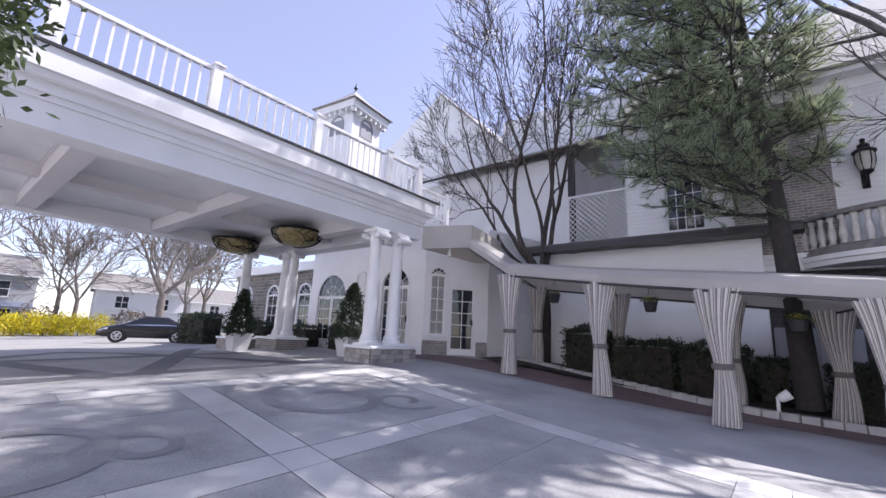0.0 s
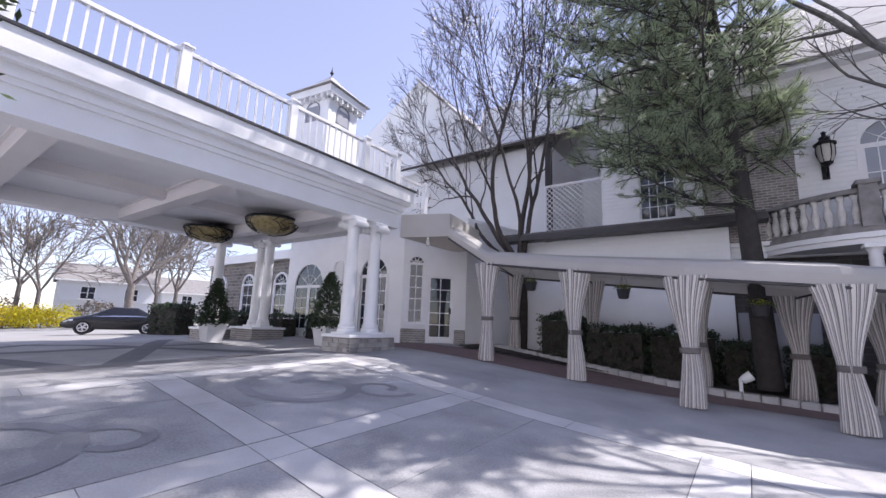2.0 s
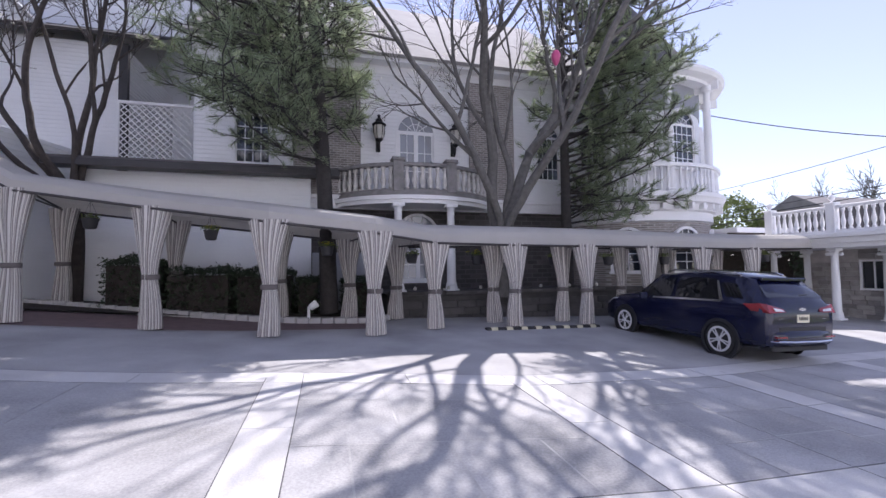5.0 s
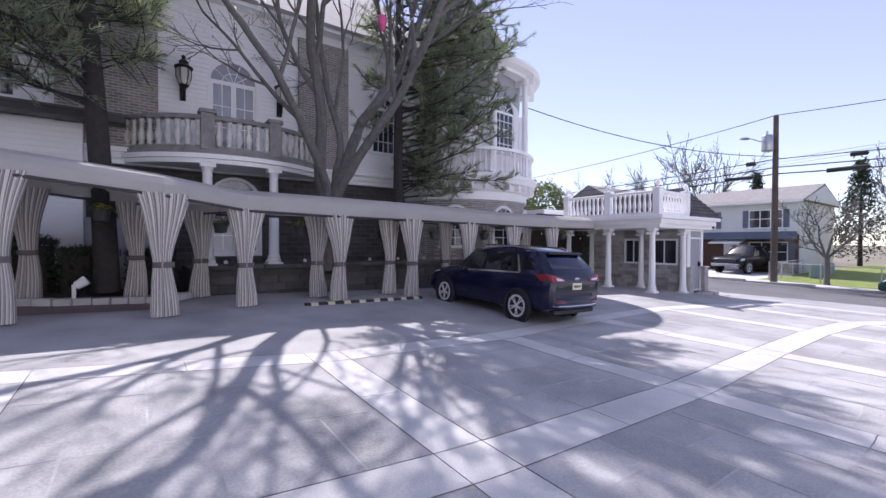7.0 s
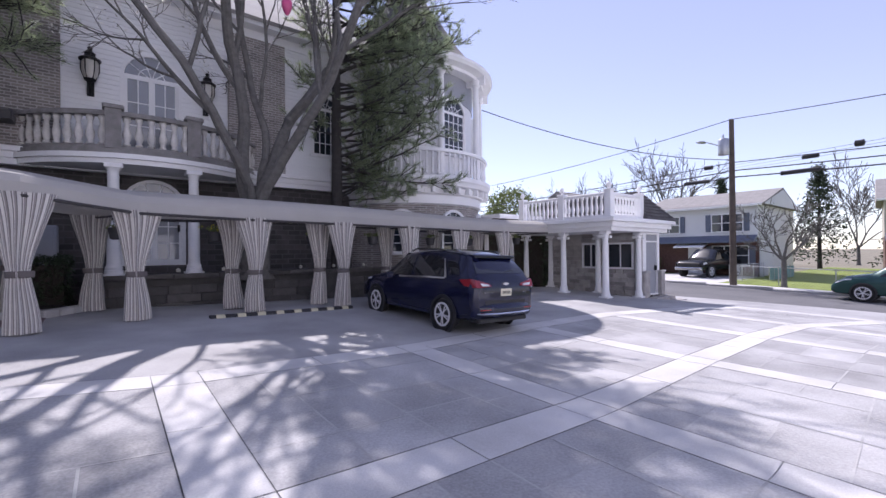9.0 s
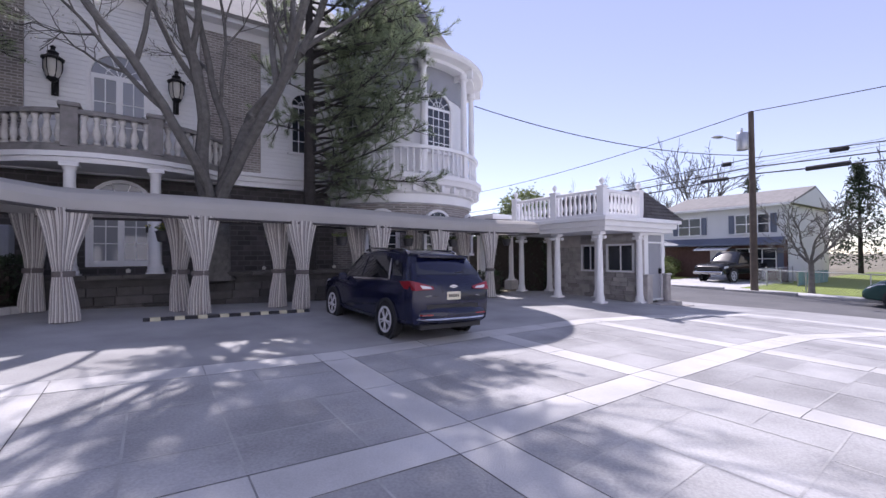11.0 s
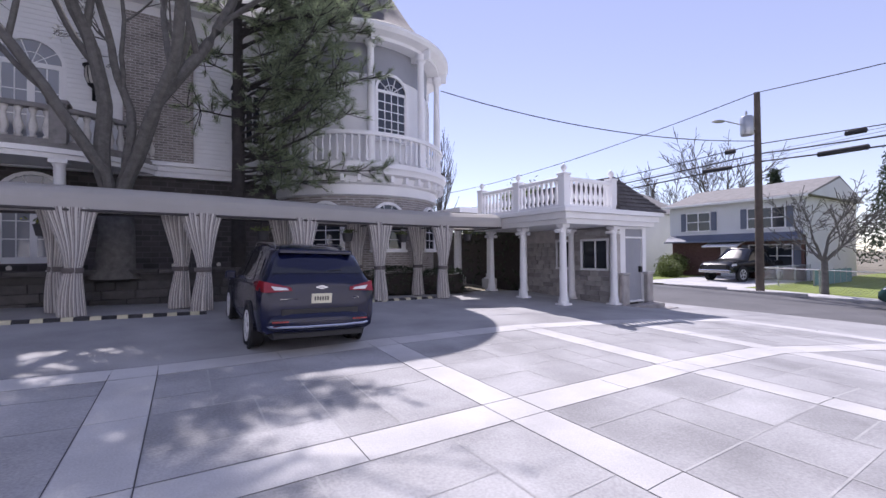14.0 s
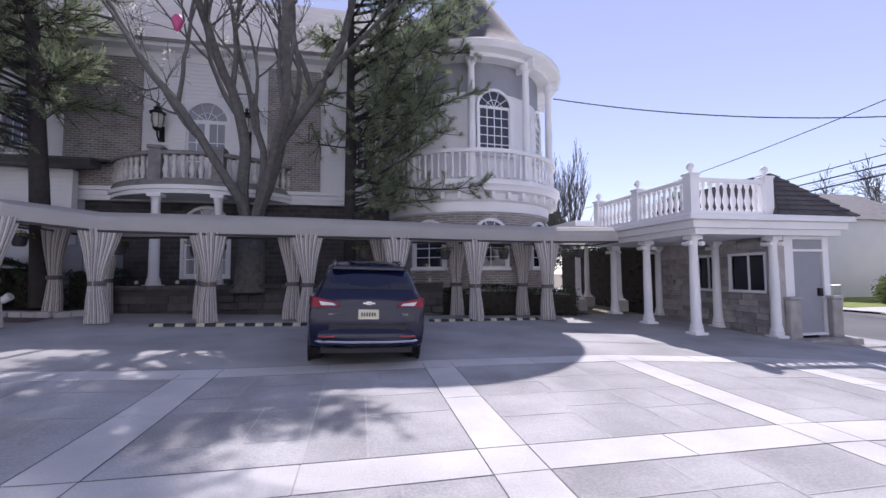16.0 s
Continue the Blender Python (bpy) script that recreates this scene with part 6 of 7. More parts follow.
YARD = dict(seg=0.3, crook=0.14, taper=0.7, thin=0.012, up=[0.25, 0.15, 0.05, 0.0], levels=3, kids=[4, 4, 4], angle=(25, 60), ratio=(0.45, 0.75))
YARD["from"] = 0.2
bare_tree("yard_tree", "small bare spreading tree on the lawn verge", 29.8, 5.9, -0.72, 41, [(-0.7, 0.3, 0.8, 1.9, 0.6), (0.6, -0.5, 0.8, 2.0, 0.6), (0.1, 0.7, 0.8, 1.9, 0.55), (-0.2, -0.8, 0.7, 2.0, 0.55), (0, 0, 1, 2.0, 0.6)], YARD, fork=1.5, r=0.12)
BIG = dict(seg=0.9, crook=0.12, taper=0.65, thin=0.025, up=[0.4, 0.3, 0.2, 0.1], levels=3, kids=[5, 5, 4], angle=(20, 50), ratio=(0.45, 0.7))
BIG["from"] = 0.2
STEMS = [(-0.6, 0.2, 1, 6, 0.6), (0.5, -0.4, 1, 6, 0.6), (0.1, 0.5, 1, 6.5, 0.6), (-0.1, -0.6, 1, 5.5, 0.5)]
for k, (x, y, r, f) in enumerate(((59.6, 24, 0.4, 5), (66, 34, 0.3, 4), (70, 8, 0.25, 2), (70, 46, 0.35, 5))):
    bare_tree("bare_tree", "large leafless street tree behind the houses", x, y, -0.6, 60 + k, STEMS, BIG, fork=f, r=r * 0.65)


def spruce(x, y, h, w, seed):
    rnd = random.Random(seed)
    t = thing("spruce_tree", "dark conical spruce behind the house roofs", "tree", pose(x, y, gz(x, y)))
    part("trunk", Geo().lathe([(0.2, 0), (0.03, h)], seg=8), PINEBARK, t)
    pts = []
    for k in range(int(h * 40)):
        zz = h * rnd.uniform(0.08, 1) ** 0.8
        rr = w * (1 - zz / h) * rnd.uniform(0.4, 1.1)
        a = rnd.uniform(0, 6.28)
        pts.append(Vector((rr * math.cos(a), rr * math.sin(a), zz - rr * 0.25)))
    part("crown", leaf_cloud(pts, rnd, 0.2, 9, 0.24), BOXWOOD, t)


spruce(59.0, 18.2, 10.0, 2.2, 1)
spruce(55.5, 8.9, 9.8, 3.2, 2)
spruce(55.0, 3.0, 9.0, 2.6, 3)
for k, (x, y, rx, rz, zc) in enumerate(((33.8, 28.4, 2.6, 2.6, 5.6), (40, 36, 2.4, 2.2, 4.6), (44, 33, 2.2, 2.0, 4.2), (24.5, 34, 2.4, 2.6, 4.8))):
    crown_tree("evergreen_tree", "round grey green evergreen behind the kiosk", x, y, -0.5, rx, rz, zc, 90 + k, PALELEAF if k % 2 == 0 else HOLLY, 700, 0.22)
for k, (x, y, r) in enumerate(((36.6, 16.3, 0.95), (34.6, 15.4, 0.65))):
    crown_tree("shrub", "round clipped yellow green shrub by the driveway", x, y, -0.55, r, r * 0.85, r * 0.8, 120 + k, PALELEAF, 420, 0.1, trunk=0.05)


def chain_fence(x0, y0, x1, y1, h, label):
    d = Vector((x1 - x0, y1 - y0))
    n = max(2, round(d.length / 2.2))
    f = thing("chain_link_fence", label, "fence", kind="structure")
    for k in range(n + 1):
        p = Vector((x0, y0)) + d * k / n
        part("post", Geo().lathe([(0.03, 0), (0.03, h), (0.0, h + 0.04)], seg=8), GALV, f, loc=pose(p.x, p.y, gz(p.x, p.y)))
    z0, z1 = gz(x0, y0), gz(x1, y1)
    part("top_rail", Geo().tube([(x0, y0, z0 + h - 0.03), (x1, y1, z1 + h - 0.03)], 0.022, 6), GALV, f)
    g = Geo()
    m = int(d.length / 0.16)
    for k in range(m):
        for s in (-1, 1):
            a, b = k / m, min(1, max(0, (k + s * h / 0.16) / m))
            pa, pb = Vector((x0, y0)) + d * a, Vector((x0, y0)) + d * b
            e = abs(b - a) * m * 0.16
            g.tube([(pa.x, pa.y, z0 + (z1 - z0) * a + 0.03), (pb.x, pb.y, z0 + (z1 - z0) * b + min(e, h))], 0.004, 3)
    part("wire_mesh", g, GALV, f)
    return f


chain_fence(30.6, 8.6, 30.6, -12, 1.05, "grey chain link fence along the lawn")
chain_fence(30.6, 8.6, 37, 8.6, 1.05, "grey chain link fence beside the driveway")
chain_fence(30.6, 15.0, 30.6, 30, 1.05, "grey chain link fence by the white house")

pool = thing("pool_fence", "low faded teal panel fence behind the chain link fence", "fence", kind="structure")
for k in range(6):
    x0 = 34.2 + k * 0.95
    part("panel", Geo().box(0.02, -0.02, 0.05, 0.91, 0.02, 0.82), TEAL, pool, loc=pose(x0, 7.6, gz(x0, 7.6)))
    part("post", Geo().box(-0.03, -0.03, -0.1, 0.02, 0.03, 0.88), GALV, pool, loc=pose(x0, 7.6, gz(x0, 7.6)))
POPLAR = dict(seg=0.6, crook=0.05, taper=0.65, thin=0.014, up=[0.8, 0.8, 0.6, 0.4], levels=3, kids=[5, 5, 4], angle=(12, 26), ratio=(0.5, 0.75))
POPLAR["from"] = 0.1
bare_tree("poplar_tree", "pale upright bare tree behind the turret", 22.2, 25.5, -0.4, 71, [(-0.25, 0.1, 1, 4.6, 0.6), (0.25, -0.1, 1, 4.6, 0.6), (0, 0.3, 1, 4.8, 0.6), (0.05, -0.3, 1, 4.6, 0.6)], POPLAR, fork=1.6, r=0.2)


# ---- terrace, beds and kerbs ----
def interp(pts, x):
    for (xa, ya), (xb, yb) in zip(pts, pts[1:]):
        if x <= xb:
            return ya + (yb - ya) * min(max((x - xa) / (xb - xa), 0), 1)
    return pts[-1][1]


tagged(part("terrace", Geo().box(1.9, 11.35, -0.3, 10.6, 14.05, FLOOR - 0.03), SHADESTONE), "raised stone terrace below the balcony", "terrace", kind="structure")
sheet("walk_pavers", PAVER, -9.5, 1.4, 9.5, 11.25, 0.5, 0.012, "reddish brown brick paving by the entrance", "paving")
sheet("bed_east", MULCH, 9.5, 15.4, 11.3, 12.2, 0.5, 0.05, "dark mulch bed under the turret", "bed")

# hanging baskets under the canopy
def basket(x, y, z, flowers, group="hanging baskets of the covered walk"):
    rnd = random.Random(int(x * 31 + y * 7))
    b = thing("hanging_basket", "dark hanging flower pot with yellow pansies" if flowers else "dark hanging flower pot with green trailing leaves", "plant pot", pose(x, y, z), group=group)
    part("pot", Geo().lathe([(0.09, -0.22), (0.12, -0.2), (0.16, 0.0), (0.17, 0.0), (0.17, 0.02), (0.14, 0.02)], seg=14), TERRACOTTA, b, smooth=True)
    g = Geo()
    for k in range(3):
        a = 2.1 * k
        g.tube([(0.16 * math.cos(a), 0.16 * math.sin(a), 0.02), (0, 0, 0.42)], 0.004, 3)
    part("hanger", g, IRON, b)
    pts = [Vector((rnd.gauss(0, 0.08), rnd.gauss(0, 0.08), rnd.uniform(0.02, 0.1))) for _ in range(26)]
    part("leaves", leaf_cloud(pts, rnd, 0.05, 4, 0.04), PALELEAF, b)
    if flowers:
        part("blossom", leaf_cloud([p + Vector((0, 0, 0.04)) for p in pts[:16]], rnd, 0.05, 3, 0.03, long=1.0), FLOWER, b)
    return b


for x, y, z, f in ((-4.9, 11.2, 2.7, False), (-2.4, 11.1, 2.45, True), (0.29, 10.8, 2.05, True), (2.43, 10.75, 1.85, False), (4.2, 10.6, 1.8, True), (6.5, 10.6, 1.75, False), (8.3, 10.6, 1.75, False), (10.6, 10.9, 1.75, False), (12.4, 11.0, 1.75, False), (14.8, 10.9, 1.8, False)):
    basket(x, y, z, f)


def ceiling_lamp(x, y):
    rnd = random.Random(int(x * 10))
    b = thing("ceiling_lamp", "wide mottled amber bowl lamp wound with dark iron vines", "ceiling light", pose(x, y, SOFF + 0.25), group="portico ceiling lamps")
    part("bowl", Geo().lathe([(0.74, -0.1), (0.72, -0.2), (0.6, -0.36), (0.4, -0.47), (0.15, -0.53), (0.0, -0.54)], seg=28), AMBER, b, "mottled amber glass bowl", True)
    part("collar", Geo().lathe([(0.78, -0.04), (0.8, -0.08), (0.78, -0.12), (0.7, -0.1)], seg=28), IRON, b, smooth=True)
    g = Geo()
    for k in range(26):
        a, t = rnd.uniform(0, 6.28), 0.0
        pts = []
        for i in range(7):
            r, h = 0.79 * math.cos(t * 1.35), -0.1 - 0.46 * math.sin(t * 1.35)
            pts.append((r * math.cos(a), r * math.sin(a), h))
            a += rnd.uniform(-0.35, 0.35)
            t += rnd.uniform(0.02, 0.2)
        g.tube(pts, 0.014, 4)
    part("vine", g, IRON, b, "twisted dark iron vines")
    part("stem", Geo().lathe([(0.06, -0.3), (0.06, 0.12)], seg=10), IRON, b)
    return b


AMBER = material("mottled_amber_glass", (0.16, 0.11, 0.035), 0.35, scale=9, fine=30, color2=(0.42, 0.35, 0.17), bump=0.2)
ceiling_lamp(-11.75, 7.2)
ceiling_lamp(-15.2, 6.9)
for (cx, cy) in ((-10.4, 2.7), (-14.2, 2.7), (-10.4, 6.0), (-14.2, 6.0), (-10.4, -0.6), (-14.2, -0.6)):
    for (ox, oy) in ((-0.7, -0.5), (0.7, -0.5), (-0.7, 0.5), (0.7, 0.5)):
        tagged(part("downlight", Geo().lathe([(0.11, 4.775), (0.11, 4.79)], seg=14).lathe([(0.08, 4.765), (0.08, 4.78)], seg=14), GREYPAINT, loc=pose(cx + ox, cy + oy, 0)), "small round recessed ceiling light", "ceiling light", group="portico ceiling lights")


def topiary(x, y, h, r, potw, label):
    z = gz(x, y)
    rnd = random.Random(int(x * 13))
    t = thing("potted_topiary", label, "potted plant", pose(x, y, z), group="entrance topiaries")
    part("planter", Geo().loft([[(-potw * 0.38, -potw * 0.38, 0), (potw * 0.38, -potw * 0.38, 0), (potw * 0.38, potw * 0.38, 0), (-potw * 0.38, potw * 0.38, 0)], [(-potw / 2, -potw / 2, 0.5), (potw / 2, -potw / 2, 0.5), (potw / 2, potw / 2, 0.5), (-potw / 2, potw / 2, 0.5)], [(-potw * 0.54, -potw * 0.54, 0.5), (potw * 0.54, -potw * 0.54, 0.5), (potw * 0.54, potw * 0.54, 0.5), (-potw * 0.54, potw * 0.54, 0.5)], [(-potw * 0.54, -potw * 0.54, 0.57), (potw * 0.54, -potw * 0.54, 0.57), (potw * 0.54, potw * 0.54, 0.57), (-potw * 0.54, potw * 0.54, 0.57)]]), PALEPOT, t, "pale square planter")
    part("stem", Geo().lathe([(0.04, 0.5), (0.02, 0.5 + h * 0.9)], seg=6), BARK, t)
    pts = []
    for _ in range(900):
        f = rnd.random() ** 1.3
        rr = r * (1 - f) ** 0.75 * (0.75 + 0.25 * math.sin(min(f * 9, 1.57))) * rnd.uniform(0.55, 1.05)
        a = rnd.uniform(0, 6.28)
        pts.append(Vector((rr * math.cos(a), rr * math.sin(a), 0.55 + h * f)))
    part("foliage", leaf_cloud(pts, rnd, 0.06, 5, 0.05), BOXWOOD, t, "dense dark clipped foliage")


topiary(-13.75, 6.75, 1.4, 0.54, 0.6, "dark conical evergreen in a pale square planter")
topiary(-10.2, 8.4, 1.6, 0.68, 0.62, "bushy dark evergreen in a pale square planter")
for (x0, y0, x1, y1, h) in ((-19.5, 9.3, -17.0, 10.4, 1.0), (-16.2, 10.0, -15.0, 10.8, 0.85), (-13.4, 9.9, -12.2, 10.7, 0.75)):
    zz = gz((x0 + x1) / 2, y0)
    leafy_mass("hedge", "dark clipped evergreen hedge by the portico", "hedge", [(x0, y0, zz, x1, y1, zz + h)], BOXWOOD, int(-x0 * 7), 0.06, 70)
for (x0, x1, h) in ((10.2, 11.6, 0.7), (11.7, 13.2, 0.8), (13.3, 15.0, 0.75)):
    zz = gz((x0 + x1) / 2, 11.8)
    leafy_mass("hedge", "low dark hedge below the turret windows", "hedge", [(x0, 11.35, zz, x1, 11.9, zz + h)], BOXWOOD, int(x0 * 7), 0.055, 90)
# speed strips of black rubber with yellow marks
def rubber_strip(x0, y0, x1, y1, n):
    d = Vector((x1 - x0, y1 - y0))
    s = thing("rubber_kerb_strip", "black rubber parking strip with yellow blocks", "parking strip", pose(x0, y0, gz(x0, y0) - 0.004, 0, math.degrees(math.atan2(gz(x0, y0) - gz(x1, y1), d.length)), math.degrees(math.atan2(d.y, d.x))), group="parking strips")
    L = d.length
    part("rubber", Geo().loft([[(x, -0.09, -0.03), (x, 0.09, -0.03), (x, 0.06, 0.06), (x, -0.06, 0.06)] for x in (0, L)]), RUBBER, s)
    for k in range(n):
        a = L * (k + 0.25) / n
        part("yellow_block", Geo().add([(a, -0.098, 0.0), (a + L / n * 0.42, -0.098, 0.0), (a + L / n * 0.42, -0.062, 0.066), (a, -0.062, 0.066), (a + L / n * 0.42, 0.05, 0.067), (a, 0.05, 0.067)], [(0, 1, 2, 3), (3, 2, 4, 5)]), BLOCKPAINT, s)


rubber_strip(3.85, 9.12, 7.0, 9.35, 8)
rubber_strip(10.0, 10.0, 13.2, 10.45, 8)
box_ = thing("utility_cabinet", "grey painted double door cabinet behind the covered walk", "cabinet", pose(0.62, 12.6, gz(0.6, 12.6)))
part("body", Geo().box(-0.75, 0, 0, 0.75, 0.5, 1.75, c=0.02), GREYPAINT, box_)
for s_ in (-1, 1):
    d_ = part("door", Geo().box(s_ * 0.36 - 0.34, -0.03, 0.1, s_ * 0.36 + 0.34, -0.002, 1.68, c=0.005), GREYPAINT, box_)
    part("handle", Geo().box(s_ * 0.08 - 0.012, -0.06, 0.85, s_ * 0.08 + 0.012, -0.03, 1.0), IRON, d_)
# bulb and camera by the entrance
bulb = thing("pendant_bulb", "small white bulb hung under the valance", "lamp", pose(-7.65, 9.85, 4.02))
part("bulb_glass", Geo().lathe([(0.0, -0.28), (0.06, -0.24), (0.07, -0.17), (0.035, -0.1), (0.03, -0.05)], seg=10), LAMPGLASS, bulb, smooth=True)
part("socket", Geo().lathe([(0.03, -0.05), (0.03, 0.05)], seg=8), WHITE, bulb)
spot = thing("wall_floodlight", "black floodlight and pipe beside the portico column", "lamp", pose(-9.3, 9.36, 3.7))
part("housing", Geo().box(-0.14, -0.22, -0.12, 0.14, 0.02, 0.1, c=0.03), IRON, spot)
part("pipe", Geo().tube([(0, 0.02, 0.05), (0, 0.1, 0.3), (0, 0.1, 0.75)], 0.035, 6), IRON, spot)
flood = thing("garden_floodlight", "small white floodlight on a spike in the bed", "lamp", pose(-0.15, 10.98, gz(-0.15, 10.98)))
part("head", Geo().lathe([(0.05, 0.0), (0.08, 0.02), (0.1, 0.2), (0.09, 0.22)], seg=12, m=pose(0.02, 0, 0.3, 0, 55, 0)), WHITE, flood, smooth=True)
part("spike", Geo().tube([(0, 0, -0.1), (0, 0, 0.34)], 0.035, 8), WHITE, flood)
balloon = thing("balloon", "pink foil balloon caught on a branch of the bare tree", "balloon", pose(4.85, 7.47, 5.8))
part("envelope", Geo().lathe([(0.0, -0.17), (0.045, -0.13), (0.09, -0.02), (0.095, 0.07), (0.06, 0.14), (0.0, 0.16)], seg=12), PINK, balloon, smooth=True)
part("string", Geo().tube([(0, 0, -0.2), (0.1, 0.1, 0.1), (0.05, 0.3, 0.3)], 0.006, 3), WHITE, balloon)

# ---- cupola and gable over the entrance ----
cup = thing("cupola", "small white cupola with a pyramid roof on the roof ridge", "cupola", pose(-15.55, 11.75, 7.8, 0, 0, 8), kind="structure")
part("base", Geo().box(-1.05, -1.05, -2.4, 1.05, 1.05, 2.2), WHITE, cup)
part("cornice", Geo().box(-1.25, -1.25, 3.6, 1.25, 1.25, 3.95, c=0.03), WHITE, cup)
part("lantern_room", Geo().box(-0.95, -0.95, 2.2, 0.95, 0.95, 3.6), WHITE, cup)
part("roof", Geo().loft([[(-1.4, -1.4, 3.95), (1.4, -1.4, 3.95), (1.4, 1.4, 3.95), (-1.4, 1.4, 3.95)], [(-0.5, -0.5, 4.75), (0.5, -0.5, 4.75), (0.5, 0.5, 4.75), (-0.5, 0.5, 4.75)], [(-0.04, -0.04, 5.25), (0.04, -0.04, 5.25), (0.04, 0.04, 5.25), (-0.04, 0.04, 5.25)]]), ROOF, cup, "grey shingled pyramid roof")
part("finial", Geo().lathe([(0.05, 5.2), (0.03, 5.35), (0.1, 5.45), (0.03, 5.55), (0.0, 5.8)], seg=8), IRON, cup)
for k in range(4):
    part("louvre_window", arch_ring(-0.35, 0.35, 3.4, -0.99, -0.93, 0.07, 2.5), GREYPAINT, cup, loc=pose(0, 0, 0, 0, 0, 90 * k))
    part("louvre", Geo().box(-0.33, -0.975, 2.5, 0.33, -0.95, 3.2), GREYPAINT, cup, loc=pose(0, 0, 0, 0, 0, 90 * k))
    for i in range(7):
        part("bracket", Geo().box(-1.05 + i * 0.35 - 0.05, -1.2, 3.4, -1.05 + i * 0.35 + 0.05, -0.95, 3.6), WHITE, cup, loc=pose(0, 0, 0, 0, 0, 90 * k))
gab = [(-20.5, 5.0), (-7.0, 5.0), (-7.0, 9.0), (-9.56, 10.4), (-14.6, 15.4), (-20.5, 12.0)]
g = Geo().add([(x, yy, z) for yy in (17.2, 17.5) for x, z in gab], [tuple(range(6)), tuple(reversed(range(6, 12)))] + [(i, i + 6, (i + 1) % 6 + 6, (i + 1) % 6) for i in range(6)])
tagged(part("wall_gable", g, SIDING), "tall white gable wall behind the roof terrace", "wall", kind="structure")
roof_slab("roof_gable_east", [(-14.6, 16.9, 15.45), (-8.9, 16.9, 9.7), (-8.9, 24, 9.7), (-14.6, 24, 15.45)], -0.12, ROOF, "grey shingle slope of the gable roof")
# lattice screen on the low roof
lat = thing("lattice_screen", "white diagonal lattice screen above the low wing", "screen", pose(-6.0, 14.9, 4.75), kind="structure")
part("frame", Geo().box(0, -0.04, 0, 2.4, 0.04, 0.08).box(0, -0.04, 2.0, 2.4, 0.04, 2.08).box(0, -0.04, 0.08, 0.08, 0.04, 2.0).box(2.32, -0.04, 0.08, 2.4, 0.04, 2.0), WHITE, lat)
g = Geo()
for k in range(-9, 12):
    for s in (1, -1):
        a, b = (0.2 * k, 0.08), (0.2 * k + 1.92, 2.0)
        pts = []
        for (u, v) in (a, b):
            pts.append([u, v])
        lo, hi = pts
        if lo[0] < 0.08:
            lo[1] += 0.08 - lo[0]
            lo[0] = 0.08
        if hi[0] > 2.32:
            hi[1] -= hi[0] - 2.32
            hi[0] = 2.32
        if hi[1] - lo[1] > 0.1:
            xs_ = (lo[0], hi[0]) if s == 1 else (2.4 - lo[0], 2.4 - hi[0])
            g.tube([(xs_[0], 0.012 * s, lo[1]), (xs_[1], 0.012 * s, hi[1])], 0.018, 4)
part("lattice_slats", g, WHITE, lat)
lat["kind"] = "structure"
leafy_mass("hedge", "dark clipped evergreen hedge at the street edge", "hedge", [(-26.2, 9.3, gz(-24, 9.8), -22.9, 10.3, gz(-24, 9.8) + 1.45)], BOXWOOD, 501, 0.09, 60)
# trellis roof between turret and kiosk
perg = thing("pergola", "pale flat roofed link between the turret and the kiosk", "pergola", kind="structure")
part("roof", Geo().box(15.6, 12.55, 2.75, 19.5, 20.0, 2.95), WHITE, perg)
for k in range(9):
    part("rafter", Geo().box(15.4, 12.7 + k * 0.8, 2.6, 19.6, 12.8 + k * 0.8, 2.75), WOOD, perg)
for (x, y) in ((16.8, 14.6), (16.9, 17.2), (18.6, 14.6), (18.7, 17.2), (16.9, 19.6)):
    tapered_column(gz(x, y) + 0.4, 2.6, 0.115, perg, x, y)
    part("base", Geo().box(x - 0.25, y - 0.25, gz(x, y) - 0.1, x + 0.25, y + 0.25, gz(x, y) + 0.34, c=0.02), KERBSTONE, perg)
leafy_mass("hedge", "tall dark evergreen screen behind the kiosk columns", "hedge", [(19.8, 13.5, -0.6, 20.8, 22.0, 2.3)], BOXWOOD, 77, 0.1, 25)

# ---- beyond the portico ----
house(-60, 3.2, -0.3, 90, 8.5, 8, 5.6, 2.4, HOUSEGREY, HOUSEGREY, HOUSEROOF, "two storey grey house beyond the street", windows=((-2.2, 3.4, 1.0, 1.5, False, 1), (1.8, 3.4, 1.0, 1.5, False, 1), (-2.2, 0.7, 1.6, 1.5, False, 2), (2.0, 0.7, 1.6, 1.5, False, 2)))
house(-60, 17.0, -0.3, 80, 9, 8, 5.0, 2.2, HOUSEWHITE, HOUSEWHITE, HOUSEROOF, "pale house behind bare trees", porch=False, windows=((-2, 3.0, 1.2, 1.3, False, 2), (2, 3.0, 1.2, 1.3, False, 2)))
house(-70, -14.0, -0.3, 90, 10, 8, 5.0, 2.2, HOUSEBEIGE, HOUSEBEIGE, HOUSEROOF, "pale two storey house further down the street", porch=False, windows=((-2, 3.0, 1.2, 1.3, False, 2), (2, 3.0, 1.2, 1.3, False, 2)))
house(-66, 30.0, -0.3, 78, 10, 8, 4.6, 2.4, HOUSEWHITE, HOUSEWHITE, HOUSEROOF, "white house among bare trees", porch=False, windows=((-2, 2.9, 1.2, 1.3, False, 2), (2, 2.9, 1.2, 1.3, False, 2)))
for k, (x, y, r, f) in enumerate(((-38.5, 12.2, 0.42, 3.5), (-47, 0.5, 0.28, 3.0), (-52, 9.5, 0.3, 3.0), (-55, 22, 0.35, 4), (-50, -6, 0.3, 3.5), (-44, 16.0, 0.25, 3), (-64, 10, 0.35, 4), (-70, 24, 0.35, 4), (-58, -10, 0.3, 4))):
    bare_tree("bare_tree", "large leafless tree along the far street", x, y, gz(x, y), 200 + k, STEMS, BIG, fork=f, r=r * 0.65, bark=PALEBARK)
